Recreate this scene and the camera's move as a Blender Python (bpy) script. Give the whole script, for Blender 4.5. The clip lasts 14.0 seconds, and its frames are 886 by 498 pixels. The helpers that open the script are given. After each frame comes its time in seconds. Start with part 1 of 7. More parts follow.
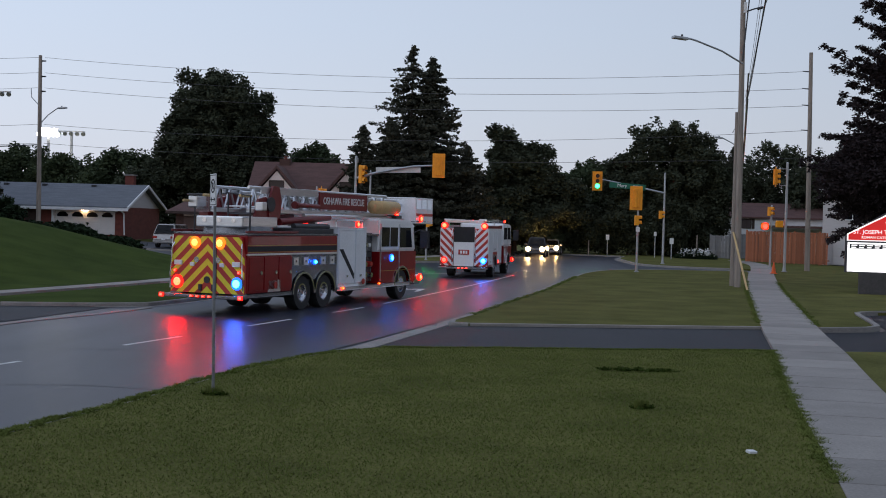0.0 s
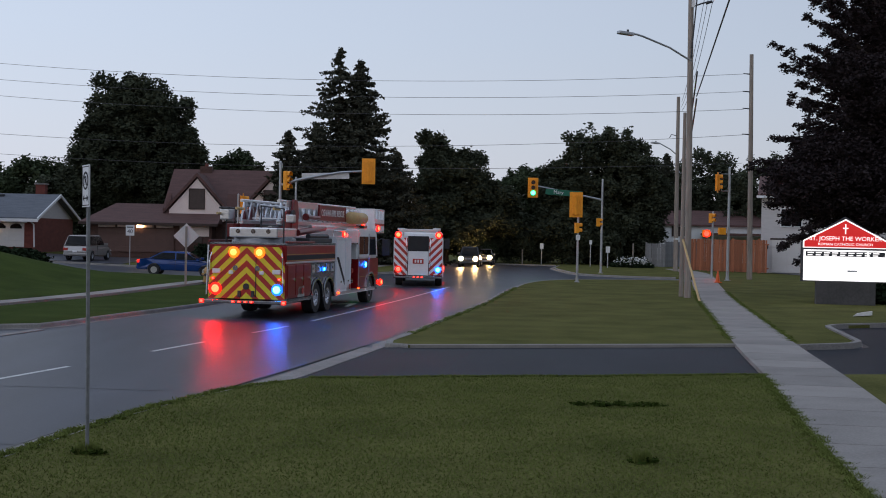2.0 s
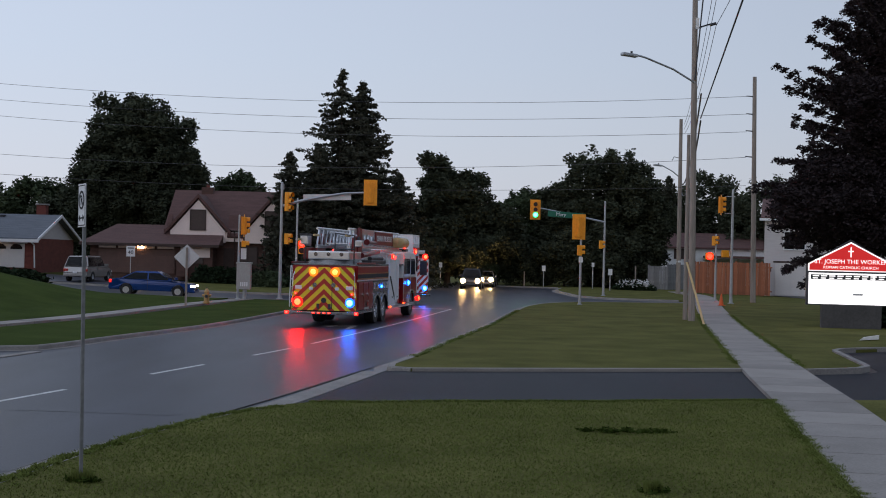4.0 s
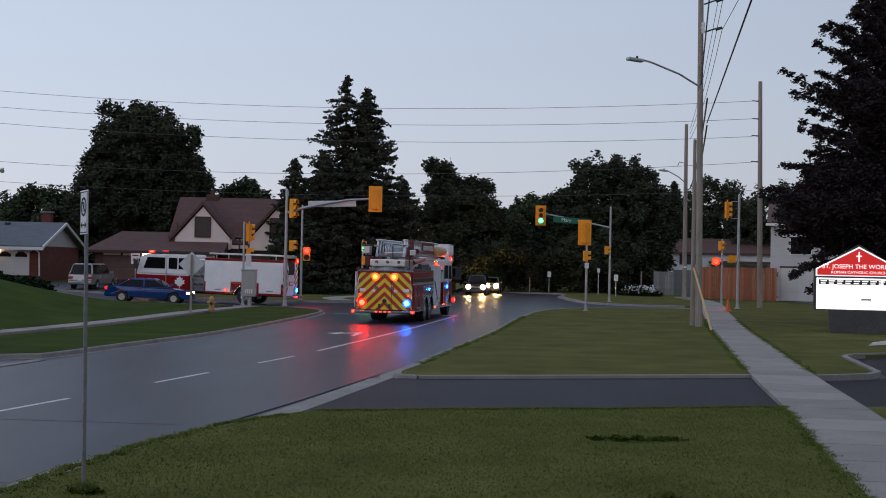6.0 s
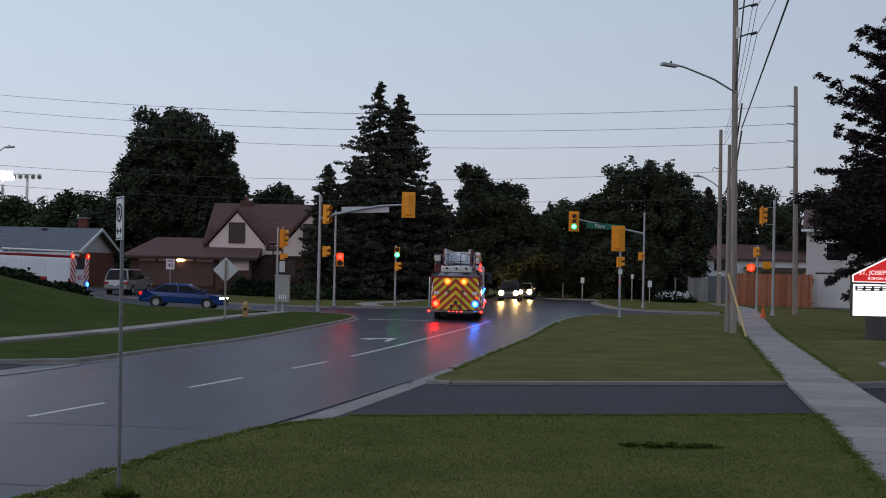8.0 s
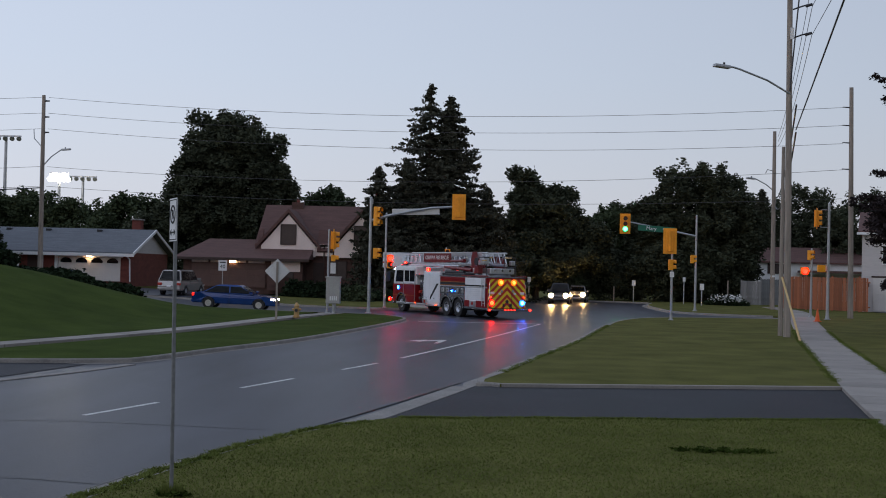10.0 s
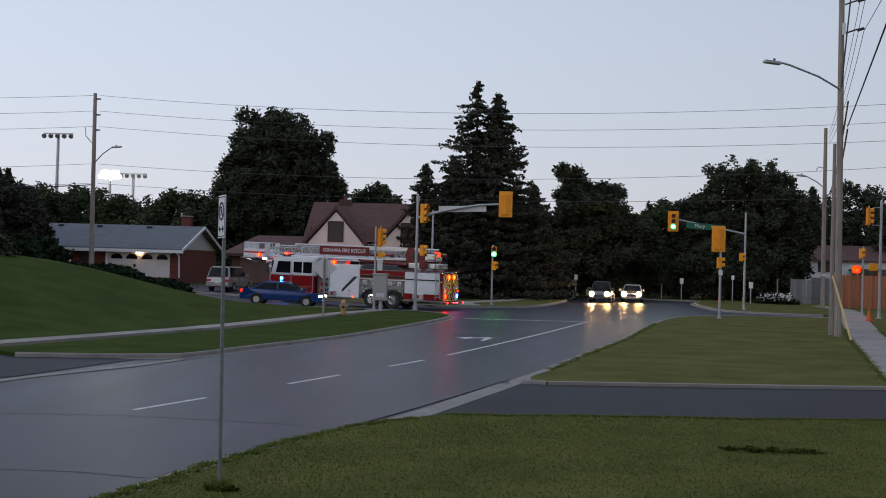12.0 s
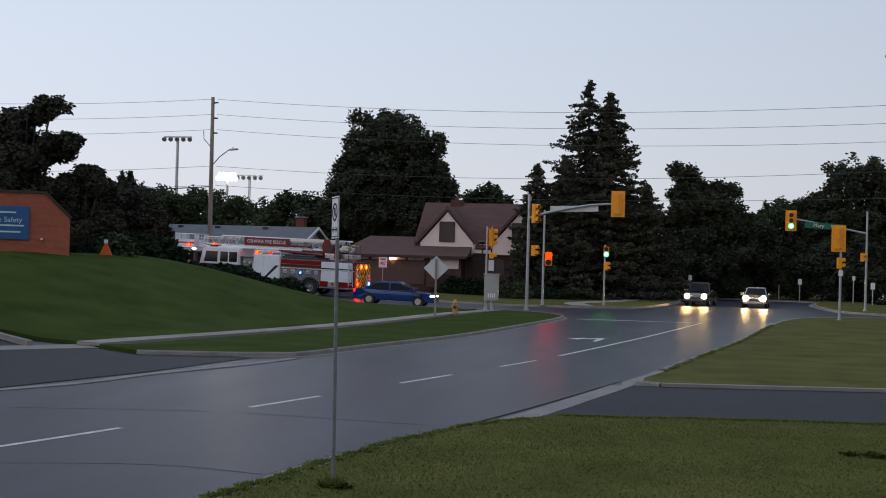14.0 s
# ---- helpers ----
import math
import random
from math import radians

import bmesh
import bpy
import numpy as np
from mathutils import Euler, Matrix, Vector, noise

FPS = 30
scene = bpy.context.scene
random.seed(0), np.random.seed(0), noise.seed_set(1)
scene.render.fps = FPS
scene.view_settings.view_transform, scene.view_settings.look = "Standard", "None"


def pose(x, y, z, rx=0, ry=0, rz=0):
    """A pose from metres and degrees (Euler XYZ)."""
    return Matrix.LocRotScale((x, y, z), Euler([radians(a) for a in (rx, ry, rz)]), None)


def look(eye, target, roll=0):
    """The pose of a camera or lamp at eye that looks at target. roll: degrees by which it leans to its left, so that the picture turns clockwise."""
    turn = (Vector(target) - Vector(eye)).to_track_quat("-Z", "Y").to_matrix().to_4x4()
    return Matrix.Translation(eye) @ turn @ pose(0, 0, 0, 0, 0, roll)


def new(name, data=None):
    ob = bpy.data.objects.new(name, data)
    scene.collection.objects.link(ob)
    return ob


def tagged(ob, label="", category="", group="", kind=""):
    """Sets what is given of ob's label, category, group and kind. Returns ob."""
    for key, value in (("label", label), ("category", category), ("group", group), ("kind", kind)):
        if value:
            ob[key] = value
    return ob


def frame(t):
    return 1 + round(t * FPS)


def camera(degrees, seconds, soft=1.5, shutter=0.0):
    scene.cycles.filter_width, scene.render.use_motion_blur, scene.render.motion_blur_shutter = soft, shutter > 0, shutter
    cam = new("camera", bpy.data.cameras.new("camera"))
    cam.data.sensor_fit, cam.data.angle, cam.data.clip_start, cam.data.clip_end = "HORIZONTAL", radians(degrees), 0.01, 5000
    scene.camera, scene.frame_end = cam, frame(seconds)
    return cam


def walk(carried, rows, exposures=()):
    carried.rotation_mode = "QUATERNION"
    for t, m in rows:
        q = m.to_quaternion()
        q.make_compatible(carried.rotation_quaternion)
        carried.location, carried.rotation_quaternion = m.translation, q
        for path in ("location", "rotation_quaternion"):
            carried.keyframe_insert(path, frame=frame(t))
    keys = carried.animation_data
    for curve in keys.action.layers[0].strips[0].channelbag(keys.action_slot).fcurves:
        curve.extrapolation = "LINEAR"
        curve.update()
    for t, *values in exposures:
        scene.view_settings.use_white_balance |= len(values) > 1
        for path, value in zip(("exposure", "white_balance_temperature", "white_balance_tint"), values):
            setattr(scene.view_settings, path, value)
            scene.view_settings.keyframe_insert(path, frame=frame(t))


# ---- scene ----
# camera: hand-held, panning left while it settles
PATH = [
    (0, 0.35, -4.57, 2.77, 1.428, -1.218, -1.502),
    (0.5, 0.22, -2.53, 2.72, 0.625, -1.139, -1.566),
    (1, 0.15, -1.51, 2.71, -1.055, -0.983, -1.493),
    (1.5, 0.09, -0.90, 2.71, -1.797, -0.837, -1.272),
    (2, 0.06, -0.60, 2.70, -2.049, -0.662, -1.147),
    (2.5, 0.06, -0.53, 2.70, -2.118, -0.290, -1.142),
    (3, 0.03, -0.31, 2.70, -2.155, 0.081, -1.241),
    (3.5, 0.03, -0.26, 2.70, -2.039, 0.267, -1.347),
    (6, 0.00, 0.00, 2.70, -1.761, 0.676, -1.121),
    (6.5, 0.00, 0.00, 2.70, -1.932, 0.754, -1.092),
    (7, 0.00, 0.00, 2.70, -1.956, 0.827, -1.070),
    (7.5, 0.00, 0.00, 2.70, -1.200, 0.880, -1.100),
    (8, 0.00, 0.00, 2.70, -0.187, 0.925, -1.183),
    (10.5, 0.00, 0.00, 2.70, 2.670, 0.967, -1.430),
    (11, 0.00, 0.00, 2.70, 3.186, 0.851, -1.491),
    (11.5, 0.00, 0.00, 2.70, 3.788, 0.784, -1.537),
    (12, 0.00, 0.00, 2.70, 4.436, 0.782, -1.560),
    (12.5, 0.00, 0.00, 2.70, 5.189, 0.845, -1.575),
    (13, 0.00, 0.00, 2.70, 6.542, 0.861, -1.609),
    (13.5, 0.00, 0.00, 2.70, 8.041, 0.781, -1.584),
    (14, 0.00, 0.00, 2.70, 9.753, 0.647, -1.584),
]
cam = camera(40.54, 14.0, soft=1.0)
walk(cam, [(t, pose(x, y, z, 90 + p, r, w)) for t, x, y, z, w, p, r in PATH], exposures=((0.0, 0.08, 6500, 10), (3.5, 0.04, 6580, 10.5), (8.0, -0.03, 6580, 10.5), (14.0, 0.12, 6850, 10.5)))

# dusk sky: even, bluish, a little paler at the horizon
world = bpy.data.worlds.new("dusk")
scene.world = world
world.use_nodes = True
wn, wl = world.node_tree.nodes, world.node_tree.links
bg = wn["Background"]
sky = wn.new("ShaderNodeTexSky")
sky.sky_type = "NISHITA"
sky.sun_disc = False
sky.sun_elevation, sky.sun_rotation = radians(6), radians(200)
sky.air_density, sky.dust_density, sky.ozone_density = 1.0, 1.5, 2.0
tc = wn.new("ShaderNodeTexCoord")
sep = wn.new("ShaderNodeSeparateXYZ")
wl.new(tc.outputs["Generated"], sep.inputs[0])
ramp = wn.new("ShaderNodeValToRGB")
ramp.color_ramp.elements[0].position, ramp.color_ramp.elements[0].color = 0.0, (0.64, 0.66, 0.76, 1)
ramp.color_ramp.elements[1].position, ramp.color_ramp.elements[1].color = 0.55, (0.46, 0.55, 0.75, 1)
mid = ramp.color_ramp.elements.new(0.16)
mid.color = (0.575, 0.65, 0.80, 1)
wl.new(sep.outputs["Z"], ramp.inputs[0])
veil = wn.new("ShaderNodeMixRGB")
veil.inputs[0].default_value = 0.85
scale = wn.new("ShaderNodeMixRGB")
scale.blend_type = "MULTIPLY"
scale.inputs[0].default_value = 1.0
scale.inputs[2].default_value = (0.12, 0.12, 0.12, 1)
wl.new(sky.outputs[0], scale.inputs[1])
wl.new(scale.outputs[0], veil.inputs[1])
wl.new(ramp.outputs[0], veil.inputs[2])
wl.new(veil.outputs[0], bg.inputs[0])
# the west, on the left, still holds a little more light
west = wn.new("ShaderNodeMath")
west.operation = "MULTIPLY_ADD"
west.inputs[1].default_value, west.inputs[2].default_value = -0.36, 1.0
wl.new(sep.outputs["X"], west.inputs[0])
wl.new(west.outputs[0], bg.inputs[1])

glow = bpy.data.lights.new("sun", "SUN")
glow.energy, glow.angle, glow.color = 0.12, radians(40), (1.0, 0.93, 0.88)
sun = new("sun", glow)
sun.matrix_world = look((-70, -20, 50), (0, 30, 0))


# ---- materials ----
def material(name, base, rough=0.7, var=0.25, size=1.0, fine=20.0, bump=0.0, metal=0.0, spec=0.5, alt=None, stretch=(1, 1, 1), coat=0.0, per_piece=0.0):
    """Noise at two scales over a base colour; fine is in 1/m."""
    m = bpy.data.materials.new(name)
    m.use_nodes = True
    n, l = m.node_tree.nodes, m.node_tree.links
    b = n["Principled BSDF"]
    b.inputs["Roughness"].default_value = rough
    b.inputs["Metallic"].default_value = metal
    b.inputs["Specular IOR Level"].default_value = spec
    b.inputs["Coat Weight"].default_value = coat
    co = n.new("ShaderNodeTexCoord")
    mp = n.new("ShaderNodeMapping")
    mp.inputs["Scale"].default_value = stretch
    l.new(co.outputs["Object"], mp.inputs[0])
    big = n.new("ShaderNodeTexNoise")
    big.inputs["Scale"].default_value, big.inputs["Detail"].default_value = 1.0 / size, 5
    tiny = n.new("ShaderNodeTexNoise")
    tiny.inputs["Scale"].default_value, tiny.inputs["Detail"].default_value = fine, 3
    l.new(mp.outputs[0], big.inputs["Vector"])
    l.new(mp.outputs[0], tiny.inputs["Vector"])
    a = n.new("ShaderNodeMath")
    a.operation = "MULTIPLY_ADD"
    a.inputs[1].default_value, a.inputs[2].default_value = 0.5, 0.0
    l.new(tiny.outputs[0], a.inputs[0])
    s = n.new("ShaderNodeMath")
    s.operation = "MULTIPLY_ADD"
    s.inputs[1].default_value = 0.5
    l.new(big.outputs[0], s.inputs[0])
    l.new(a.outputs[0], s.inputs[2])
    last = s.outputs[0]
    if per_piece:
        info = n.new("ShaderNodeObjectInfo")
        pm = n.new("ShaderNodeMath")
        pm.operation = "MULTIPLY_ADD"
        pm.inputs[1].default_value, pm.inputs[2].default_value = per_piece, -per_piece / 2
        l.new(info.outputs["Random"], pm.inputs[0])
        ad = n.new("ShaderNodeMath")
        l.new(last, ad.inputs[0])
        l.new(pm.outputs[0], ad.inputs[1])
        last = ad.outputs[0]
    r = n.new("ShaderNodeValToRGB")
    lo = tuple(c * (1 - var) for c in base)
    hi = tuple(min(1, c * (1 + var)) for c in (alt or base))
    r.color_ramp.elements[0].position, r.color_ramp.elements[0].color = 0.33, (*lo, 1)
    r.color_ramp.elements[1].position, r.color_ramp.elements[1].color = 0.67, (*hi, 1)
    l.new(last, r.inputs[0])
    l.new(r.outputs[0], b.inputs["Base Color"])
    if bump:
        bp = n.new("ShaderNodeBump")
        bp.inputs["Strength"].default_value, bp.inputs["Distance"].default_value = bump, 0.03
        l.new(tiny.outputs[0], bp.inputs["Height"])
        l.new(bp.outputs[0], b.inputs["Normal"])
    return m


def lamp_material(name, colour, strength, face=(0.6, 0.6, 0.6)):
    m = bpy.data.materials.new(name)
    m.use_nodes = True
    b = m.node_tree.nodes["Principled BSDF"]
    b.inputs["Base Color"].default_value = (*face, 1)
    b.inputs["Emission Color"].default_value = (*colour, 1)
    b.inputs["Emission Strength"].default_value = strength
    b.inputs["Roughness"].default_value = 0.3
    return m


GRASS = material("grass", (0.080, 0.086, 0.022), 0.95, 0.28, 1.8, 24, 0.5, alt=(0.120, 0.114, 0.036), spec=0.04)
# darker, greener grass colour for the verge, the bank and the weed patches
DARKGRASS = material("lush_grass", (0.031, 0.053, 0.009), 0.95, 0.25, 1.8, 24, 0.5, alt=(0.052, 0.073, 0.015), spec=0.03)
BLADE = material("grass_blade", (0.102, 0.132, 0.030), 0.9, 0.15, 2.2, 3, alt=(0.140, 0.160, 0.044), spec=0.03)
ASPHALT = material("damp_asphalt", (0.040, 0.042, 0.053), 0.38, 0.5, 1.7, 45, 0.14, spec=0.085, stretch=(1.5, 0.3, 1))
TAR = material("fresh_asphalt", (0.014, 0.0145, 0.019), 0.6, 0.4, 1.6, 50, 0.3, spec=0.16)
TARLINE = material("tar_seal", (0.03, 0.03, 0.03), 0.5, 0.3, 0.5, 30)
CONCRETE = material("concrete", (0.262, 0.236, 0.208), 0.85, 0.2, 0.9, 28, 0.25, per_piece=0.25)
KERB = material("kerb_concrete", (0.232, 0.214, 0.194), 0.85, 0.3, 0.7, 24, 0.3)
PAINT = material("road_paint", (0.55, 0.55, 0.53), 0.6, 0.35, 0.25, 30, 0.1)
WOODPOLE = material("weathered_pole", (0.29, 0.245, 0.205), 0.85, 0.35, 0.5, 14, 0.4, stretch=(1, 1, 0.08))
GALV = material("galvanised_steel", (0.42, 0.43, 0.44), 0.45, 0.15, 0.4, 18, metal=0.7)
DARKSTEEL = material("dark_steel", (0.05, 0.05, 0.055), 0.5, 0.3, 0.3, 20, metal=0.4)
BLACK = material("black_rubber", (0.018, 0.018, 0.019), 0.75, 0.3, 0.2, 30, 0.2)
SIGNAL = material("signal_yellow", (0.95, 0.34, 0.010), 0.5, 0.12, 0.3, 12)
SIGNALDARK = material("signal_lens_off", (0.05, 0.02, 0.01), 0.25, 0.2, 0.1, 20)
WHITE = material("white_paint", (0.78, 0.78, 0.77), 0.45, 0.06, 0.5, 12)
SIGNWHITE = material("sign_white", (0.75, 0.75, 0.74), 0.4, 0.05, 0.2, 10)
SIGNBACK = material("sign_back_aluminium", (0.62, 0.61, 0.59), 0.5, 0.10, 0.3, 16, metal=0.0)
SIGNBACKPOST = material("dull_steel_post", (0.20, 0.20, 0.20), 0.6, 0.25, 0.3, 18, metal=0.3)
GREENSIGN = material("street_sign_green", (0.004, 0.13, 0.075), 0.4, 0.1, 0.3, 12)
REDPAINT = material("fire_engine_red", (0.22, 0.005, 0.008), 0.28, 0.15, 0.6, 10, spec=0.25, coat=0.15)
DARKRED = material("ladder_red", (0.16, 0.01, 0.012), 0.3, 0.15, 0.4, 10)
CHEVRED = material("chevron_red", (0.42, 0.03, 0.02), 0.35, 0.08, 0.3, 14)
CHEVYELLOW = material("chevron_lime_yellow", (0.72, 0.62, 0.03), 0.35, 0.08, 0.3, 14)
CHEVWHITE = material("chevron_white", (0.75, 0.76, 0.78), 0.35, 0.06, 0.3, 14)
ALU = material("brushed_aluminium", (0.66, 0.67, 0.69), 0.28, 0.12, 0.3, 25, metal=0.9, stretch=(1, 1, 8))
TREADPLATE = material("tread_plate", (0.19, 0.194, 0.205), 0.25, 0.4, 0.15, 30, 0.5, metal=0.9)
SHUTTER = material("locker_door_white", (0.76, 0.77, 0.79), 0.35, 0.08, 0.5, 14)
CHROME = material("chrome", (0.75, 0.75, 0.76), 0.12, 0.05, 0.2, 10, metal=1.0)
GOLD = material("gold_stripe", (0.45, 0.30, 0.06), 0.4, 0.1, 0.3, 12)
BLIND = material("dark_brown_blind", (0.055, 0.035, 0.03), 0.5, 0.2, 0.4, 10)
GLASS = material("tinted_glass", (0.008, 0.009, 0.011), 0.08, 0.2, 0.5, 6, spec=0.4)
TAN = material("hose_cover_tan", (0.55, 0.38, 0.17), 0.6, 0.15, 0.3, 16, 0.2)
BLUECAR = material("metallic_blue", (0.002, 0.042, 0.20), 0.22, 0.1, 0.5, 30, metal=0.3, coat=0.5)
SILVER = material("silver_paint", (0.36, 0.345, 0.33), 0.25, 0.08, 0.5, 30, metal=0.4, coat=0.5)
DARKCAR = material("dark_car_paint", (0.015, 0.015, 0.017), 0.25, 0.1, 0.5, 20, coat=0.6)
BRICK = material("red_brick", (0.17, 0.045, 0.032), 0.85, 0.35, 0.8, 9, 0.4, stretch=(1, 1, 3))
HALLBRICK = material("orange_red_brick", (0.36, 0.10, 0.055), 0.85, 0.3, 0.7, 9, 0.4, stretch=(1, 1, 3))
BROWNBRICK = material("brown_brick", (0.09, 0.045, 0.035), 0.85, 0.35, 0.8, 9, 0.4, stretch=(1, 1, 3))
SHINGLE_GREY = material("grey_shingles", (0.125, 0.135, 0.15), 0.9, 0.3, 1.2, 7, 0.5, stretch=(1, 4, 4))
SHINGLE_BROWN = material("brown_shingles", (0.110, 0.057, 0.049), 0.9, 0.3, 1.2, 7, 0.5, stretch=(1, 4, 4))
STUCCO = material("cream_stucco", (0.82, 0.68, 0.62), 0.9, 0.1, 1.2, 16, 0.2)
TRIM = material("dark_brown_trim", (0.05, 0.028, 0.022), 0.7, 0.2, 0.6, 14)
GARAGEBROWN = material("brown_garage_door", (0.115, 0.06, 0.047), 0.6, 0.15, 0.6, 14)
GARAGEWHITE = material("white_garage_door", (0.68, 0.64, 0.60), 0.55, 0.06, 0.8, 14)
PALESIDING = material("pale_siding", (0.60, 0.56, 0.54), 0.75, 0.08, 0.8, 14, stretch=(1, 1, 6))
# cedar, reddened to carry the red signal's light in its colour
REDLITCEDAR = material("red_lit_cedar_fence", (0.33, 0.115, 0.055), 0.8, 0.3, 0.4, 10, 0.3, stretch=(4, 4, 0.4), per_piece=0.35)
GREYFENCE = material("grey_fence", (0.20, 0.20, 0.20), 0.8, 0.25, 0.4, 10, 0.2, per_piece=0.3)
BARK = material("bark", (0.055, 0.042, 0.034), 0.95, 0.4, 0.4, 9, 0.6, stretch=(1, 1, 0.25))
LEAF = material("leaf_dark_green", (0.050, 0.058, 0.036), 0.85, 0.5, 2.5, 3, spec=0.1)
LEAFMID = material("leaf_mid_green", (0.050, 0.066, 0.034), 0.85, 0.45, 2.5, 3, spec=0.1)
NEEDLE = material("spruce_needles", (0.054, 0.056, 0.040), 0.85, 0.45, 2.0, 4, spec=0.1)
COPPER = material("copper_beech_leaf", (0.029, 0.021, 0.022), 0.7, 0.5, 1.5, 5, spec=0.15)
SHRUB = material("juniper", (0.018, 0.030, 0.014), 0.9, 0.45, 0.8, 10, spec=0.1)
HYDRANTYELLOW = material("hydrant_yellow", (0.46, 0.28, 0.10), 0.5, 0.15, 0.2, 14)
CABINETGREY = material("cabinet_aluminium", (0.38, 0.37, 0.35), 0.5, 0.12, 0.4, 14, metal=0.3)
ORANGE = material("cone_orange", (0.75, 0.12, 0.02), 0.5, 0.1, 0.2, 14)
BANNER = material("blue_banner", (0.012, 0.10, 0.26), 0.5, 0.15, 0.5, 8)
BANNERPALE = material("banner_lettering", (0.55, 0.66, 0.72), 0.5, 0.05, 0.5, 8)
CHURCHRED = lamp_material("lit_red_sign_face", (0.75, 0.02, 0.02), 0.55, (0.5, 0.02, 0.02))
CHURCHWHITE = lamp_material("lit_white_sign_face", (1.0, 0.97, 0.98), 1.6, (0.8, 0.8, 0.8))
CHURCHLETTER = lamp_material("lit_white_lettering", (1.0, 0.95, 0.92), 0.9, (0.8, 0.8, 0.8))
PLINTH = material("dark_plinth_block", (0.07, 0.065, 0.062), 0.85, 0.25, 0.5, 10, 0.3)
L_RED = lamp_material("red_light", (1.0, 0.012, 0.006), 2.4, (0.25, 0.01, 0.01))
L_REDSOFT = lamp_material("red_marker_light", (1.0, 0.02, 0.01), 1.3, (0.3, 0.01, 0.01))
L_AMBER = lamp_material("amber_light", (1.0, 0.12, 0.006), 2.6, (0.4, 0.08, 0.01))
L_BLUE = lamp_material("blue_light", (0.008, 0.10, 1.0), 3.2, (0.01, 0.04, 0.3))
L_WHITE = lamp_material("white_light", (1.0, 0.93, 0.8), 14)
L_GREEN = lamp_material("green_signal_light", (0.01, 1.0, 0.36), 1.5, (0.02, 0.2, 0.1))
L_SIGRED = lamp_material("red_signal_light", (1.0, 0.02, 0.008), 3.0, (0.25, 0.01, 0.01))
L_HEAD = lamp_material("headlight", (1.0, 0.62, 0.26), 220)
L_HEADWHITE = lamp_material("headlight_white", (1.0, 0.86, 0.66), 14)
HOT = {}
for cold, colour, power in ((L_RED, (1.0, 0.0024, 0.0006), 230), (L_REDSOFT, (1.0, 0.012, 0.005), 20), (L_AMBER, (1.0, 0.010, 0.0012), 90), (L_BLUE, (0.002, 0.14, 1.0), 200), (L_GREEN, (0.006, 1.0, 0.12), 45), (L_SIGRED, (1.0, 0.0014, 0.0006), 120)):
    HOT[cold.name] = lamp_material("bright_" + cold.name, colour, power, (0.3, 0.3, 0.3))
L_FLOOD = lamp_material("stadium_floodlight", (1.0, 0.95, 0.85), 25)
L_PORCH = lamp_material("porch_light", (1.0, 0.60, 0.30), 24)


# ---- building helpers ----
def mesh_of(name, verts, faces, mat, smooth=False):
    me = bpy.data.meshes.new(name)
    me.from_pydata([tuple(v) for v in verts], [], faces)
    me.materials.append(mat)
    if smooth:
        me.polygons.foreach_set("use_smooth", [True] * len(me.polygons))
    me.update()
    return me


def part(name, bm, mat, parent=None, label="", smooth=False):
    me = bpy.data.meshes.new(name)
    bmesh.ops.recalc_face_normals(bm, faces=bm.faces)
    bm.to_mesh(me)
    bm.free()
    me.materials.append(mat)
    if smooth:
        me.polygons.foreach_set("use_smooth", [True] * len(me.polygons))
    ob = new(name, me)
    if parent is not None:
        ob.parent = parent
    if label:
        ob["label"] = label
    return ob


def group_thing(name, m, label, category, group="", kind=""):
    ob = new(name)
    ob.empty_display_size = 0.2
    ob.matrix_basis = m
    return tagged(ob, label, category, group, kind)


def box(x0, x1, y0, y1, z0, z1, bevel=0.0, bm=None):
    b = bm or bmesh.new()
    g = bmesh.ops.create_cube(b, size=1.0)
    for v in g["verts"]:
        v.co = Vector(((x0 + x1) / 2 + v.co.x * (x1 - x0), (y0 + y1) / 2 + v.co.y * (y1 - y0), (z0 + z1) / 2 + v.co.z * (z1 - z0)))
    if bevel:
        vs = set(g["verts"])
        es = [e for e in b.edges if e.verts[0] in vs and e.verts[1] in vs]
        bmesh.ops.bevel(b, geom=es, offset=bevel, segments=2, affect="EDGES", profile=0.6)
    return b


def rod(p0, p1, r0, r1=None, seg=10, bm=None):
    b = bm or bmesh.new()
    r1 = r0 if r1 is None else r1
    p0, p1 = Vector(p0), Vector(p1)
    d = p1 - p0
    turn = d.to_track_quat("Z", "Y").to_matrix().to_4x4()
    m = Matrix.Translation((p0 + p1) / 2) @ turn
    bmesh.ops.create_cone(b, cap_ends=True, segments=seg, radius1=r0, radius2=r1, depth=d.length, matrix=m)
    return b


def tube(pts, r, seg=8, bm=None):
    """A bent round bar through pts."""
    b = bm or bmesh.new()
    pts = [Vector(p) for p in pts]
    rings = []
    for i, p in enumerate(pts):
        d = (pts[min(i + 1, len(pts) - 1)] - pts[max(i - 1, 0)]).normalized()
        q = d.to_track_quat("Z", "Y")
        rr = r[i] if isinstance(r, (list, tuple)) else r
        rings.append([b.verts.new(p + q @ Vector((rr * math.cos(a * math.tau / seg), rr * math.sin(a * math.tau / seg), 0))) for a in range(seg)])
    for a, c in zip(rings, rings[1:]):
        for i in range(seg):
            b.faces.new((a[i], a[(i + 1) % seg], c[(i + 1) % seg], c[i]))
    b.faces.new(rings[0][::-1])
    b.faces.new(rings[-1])
    return b


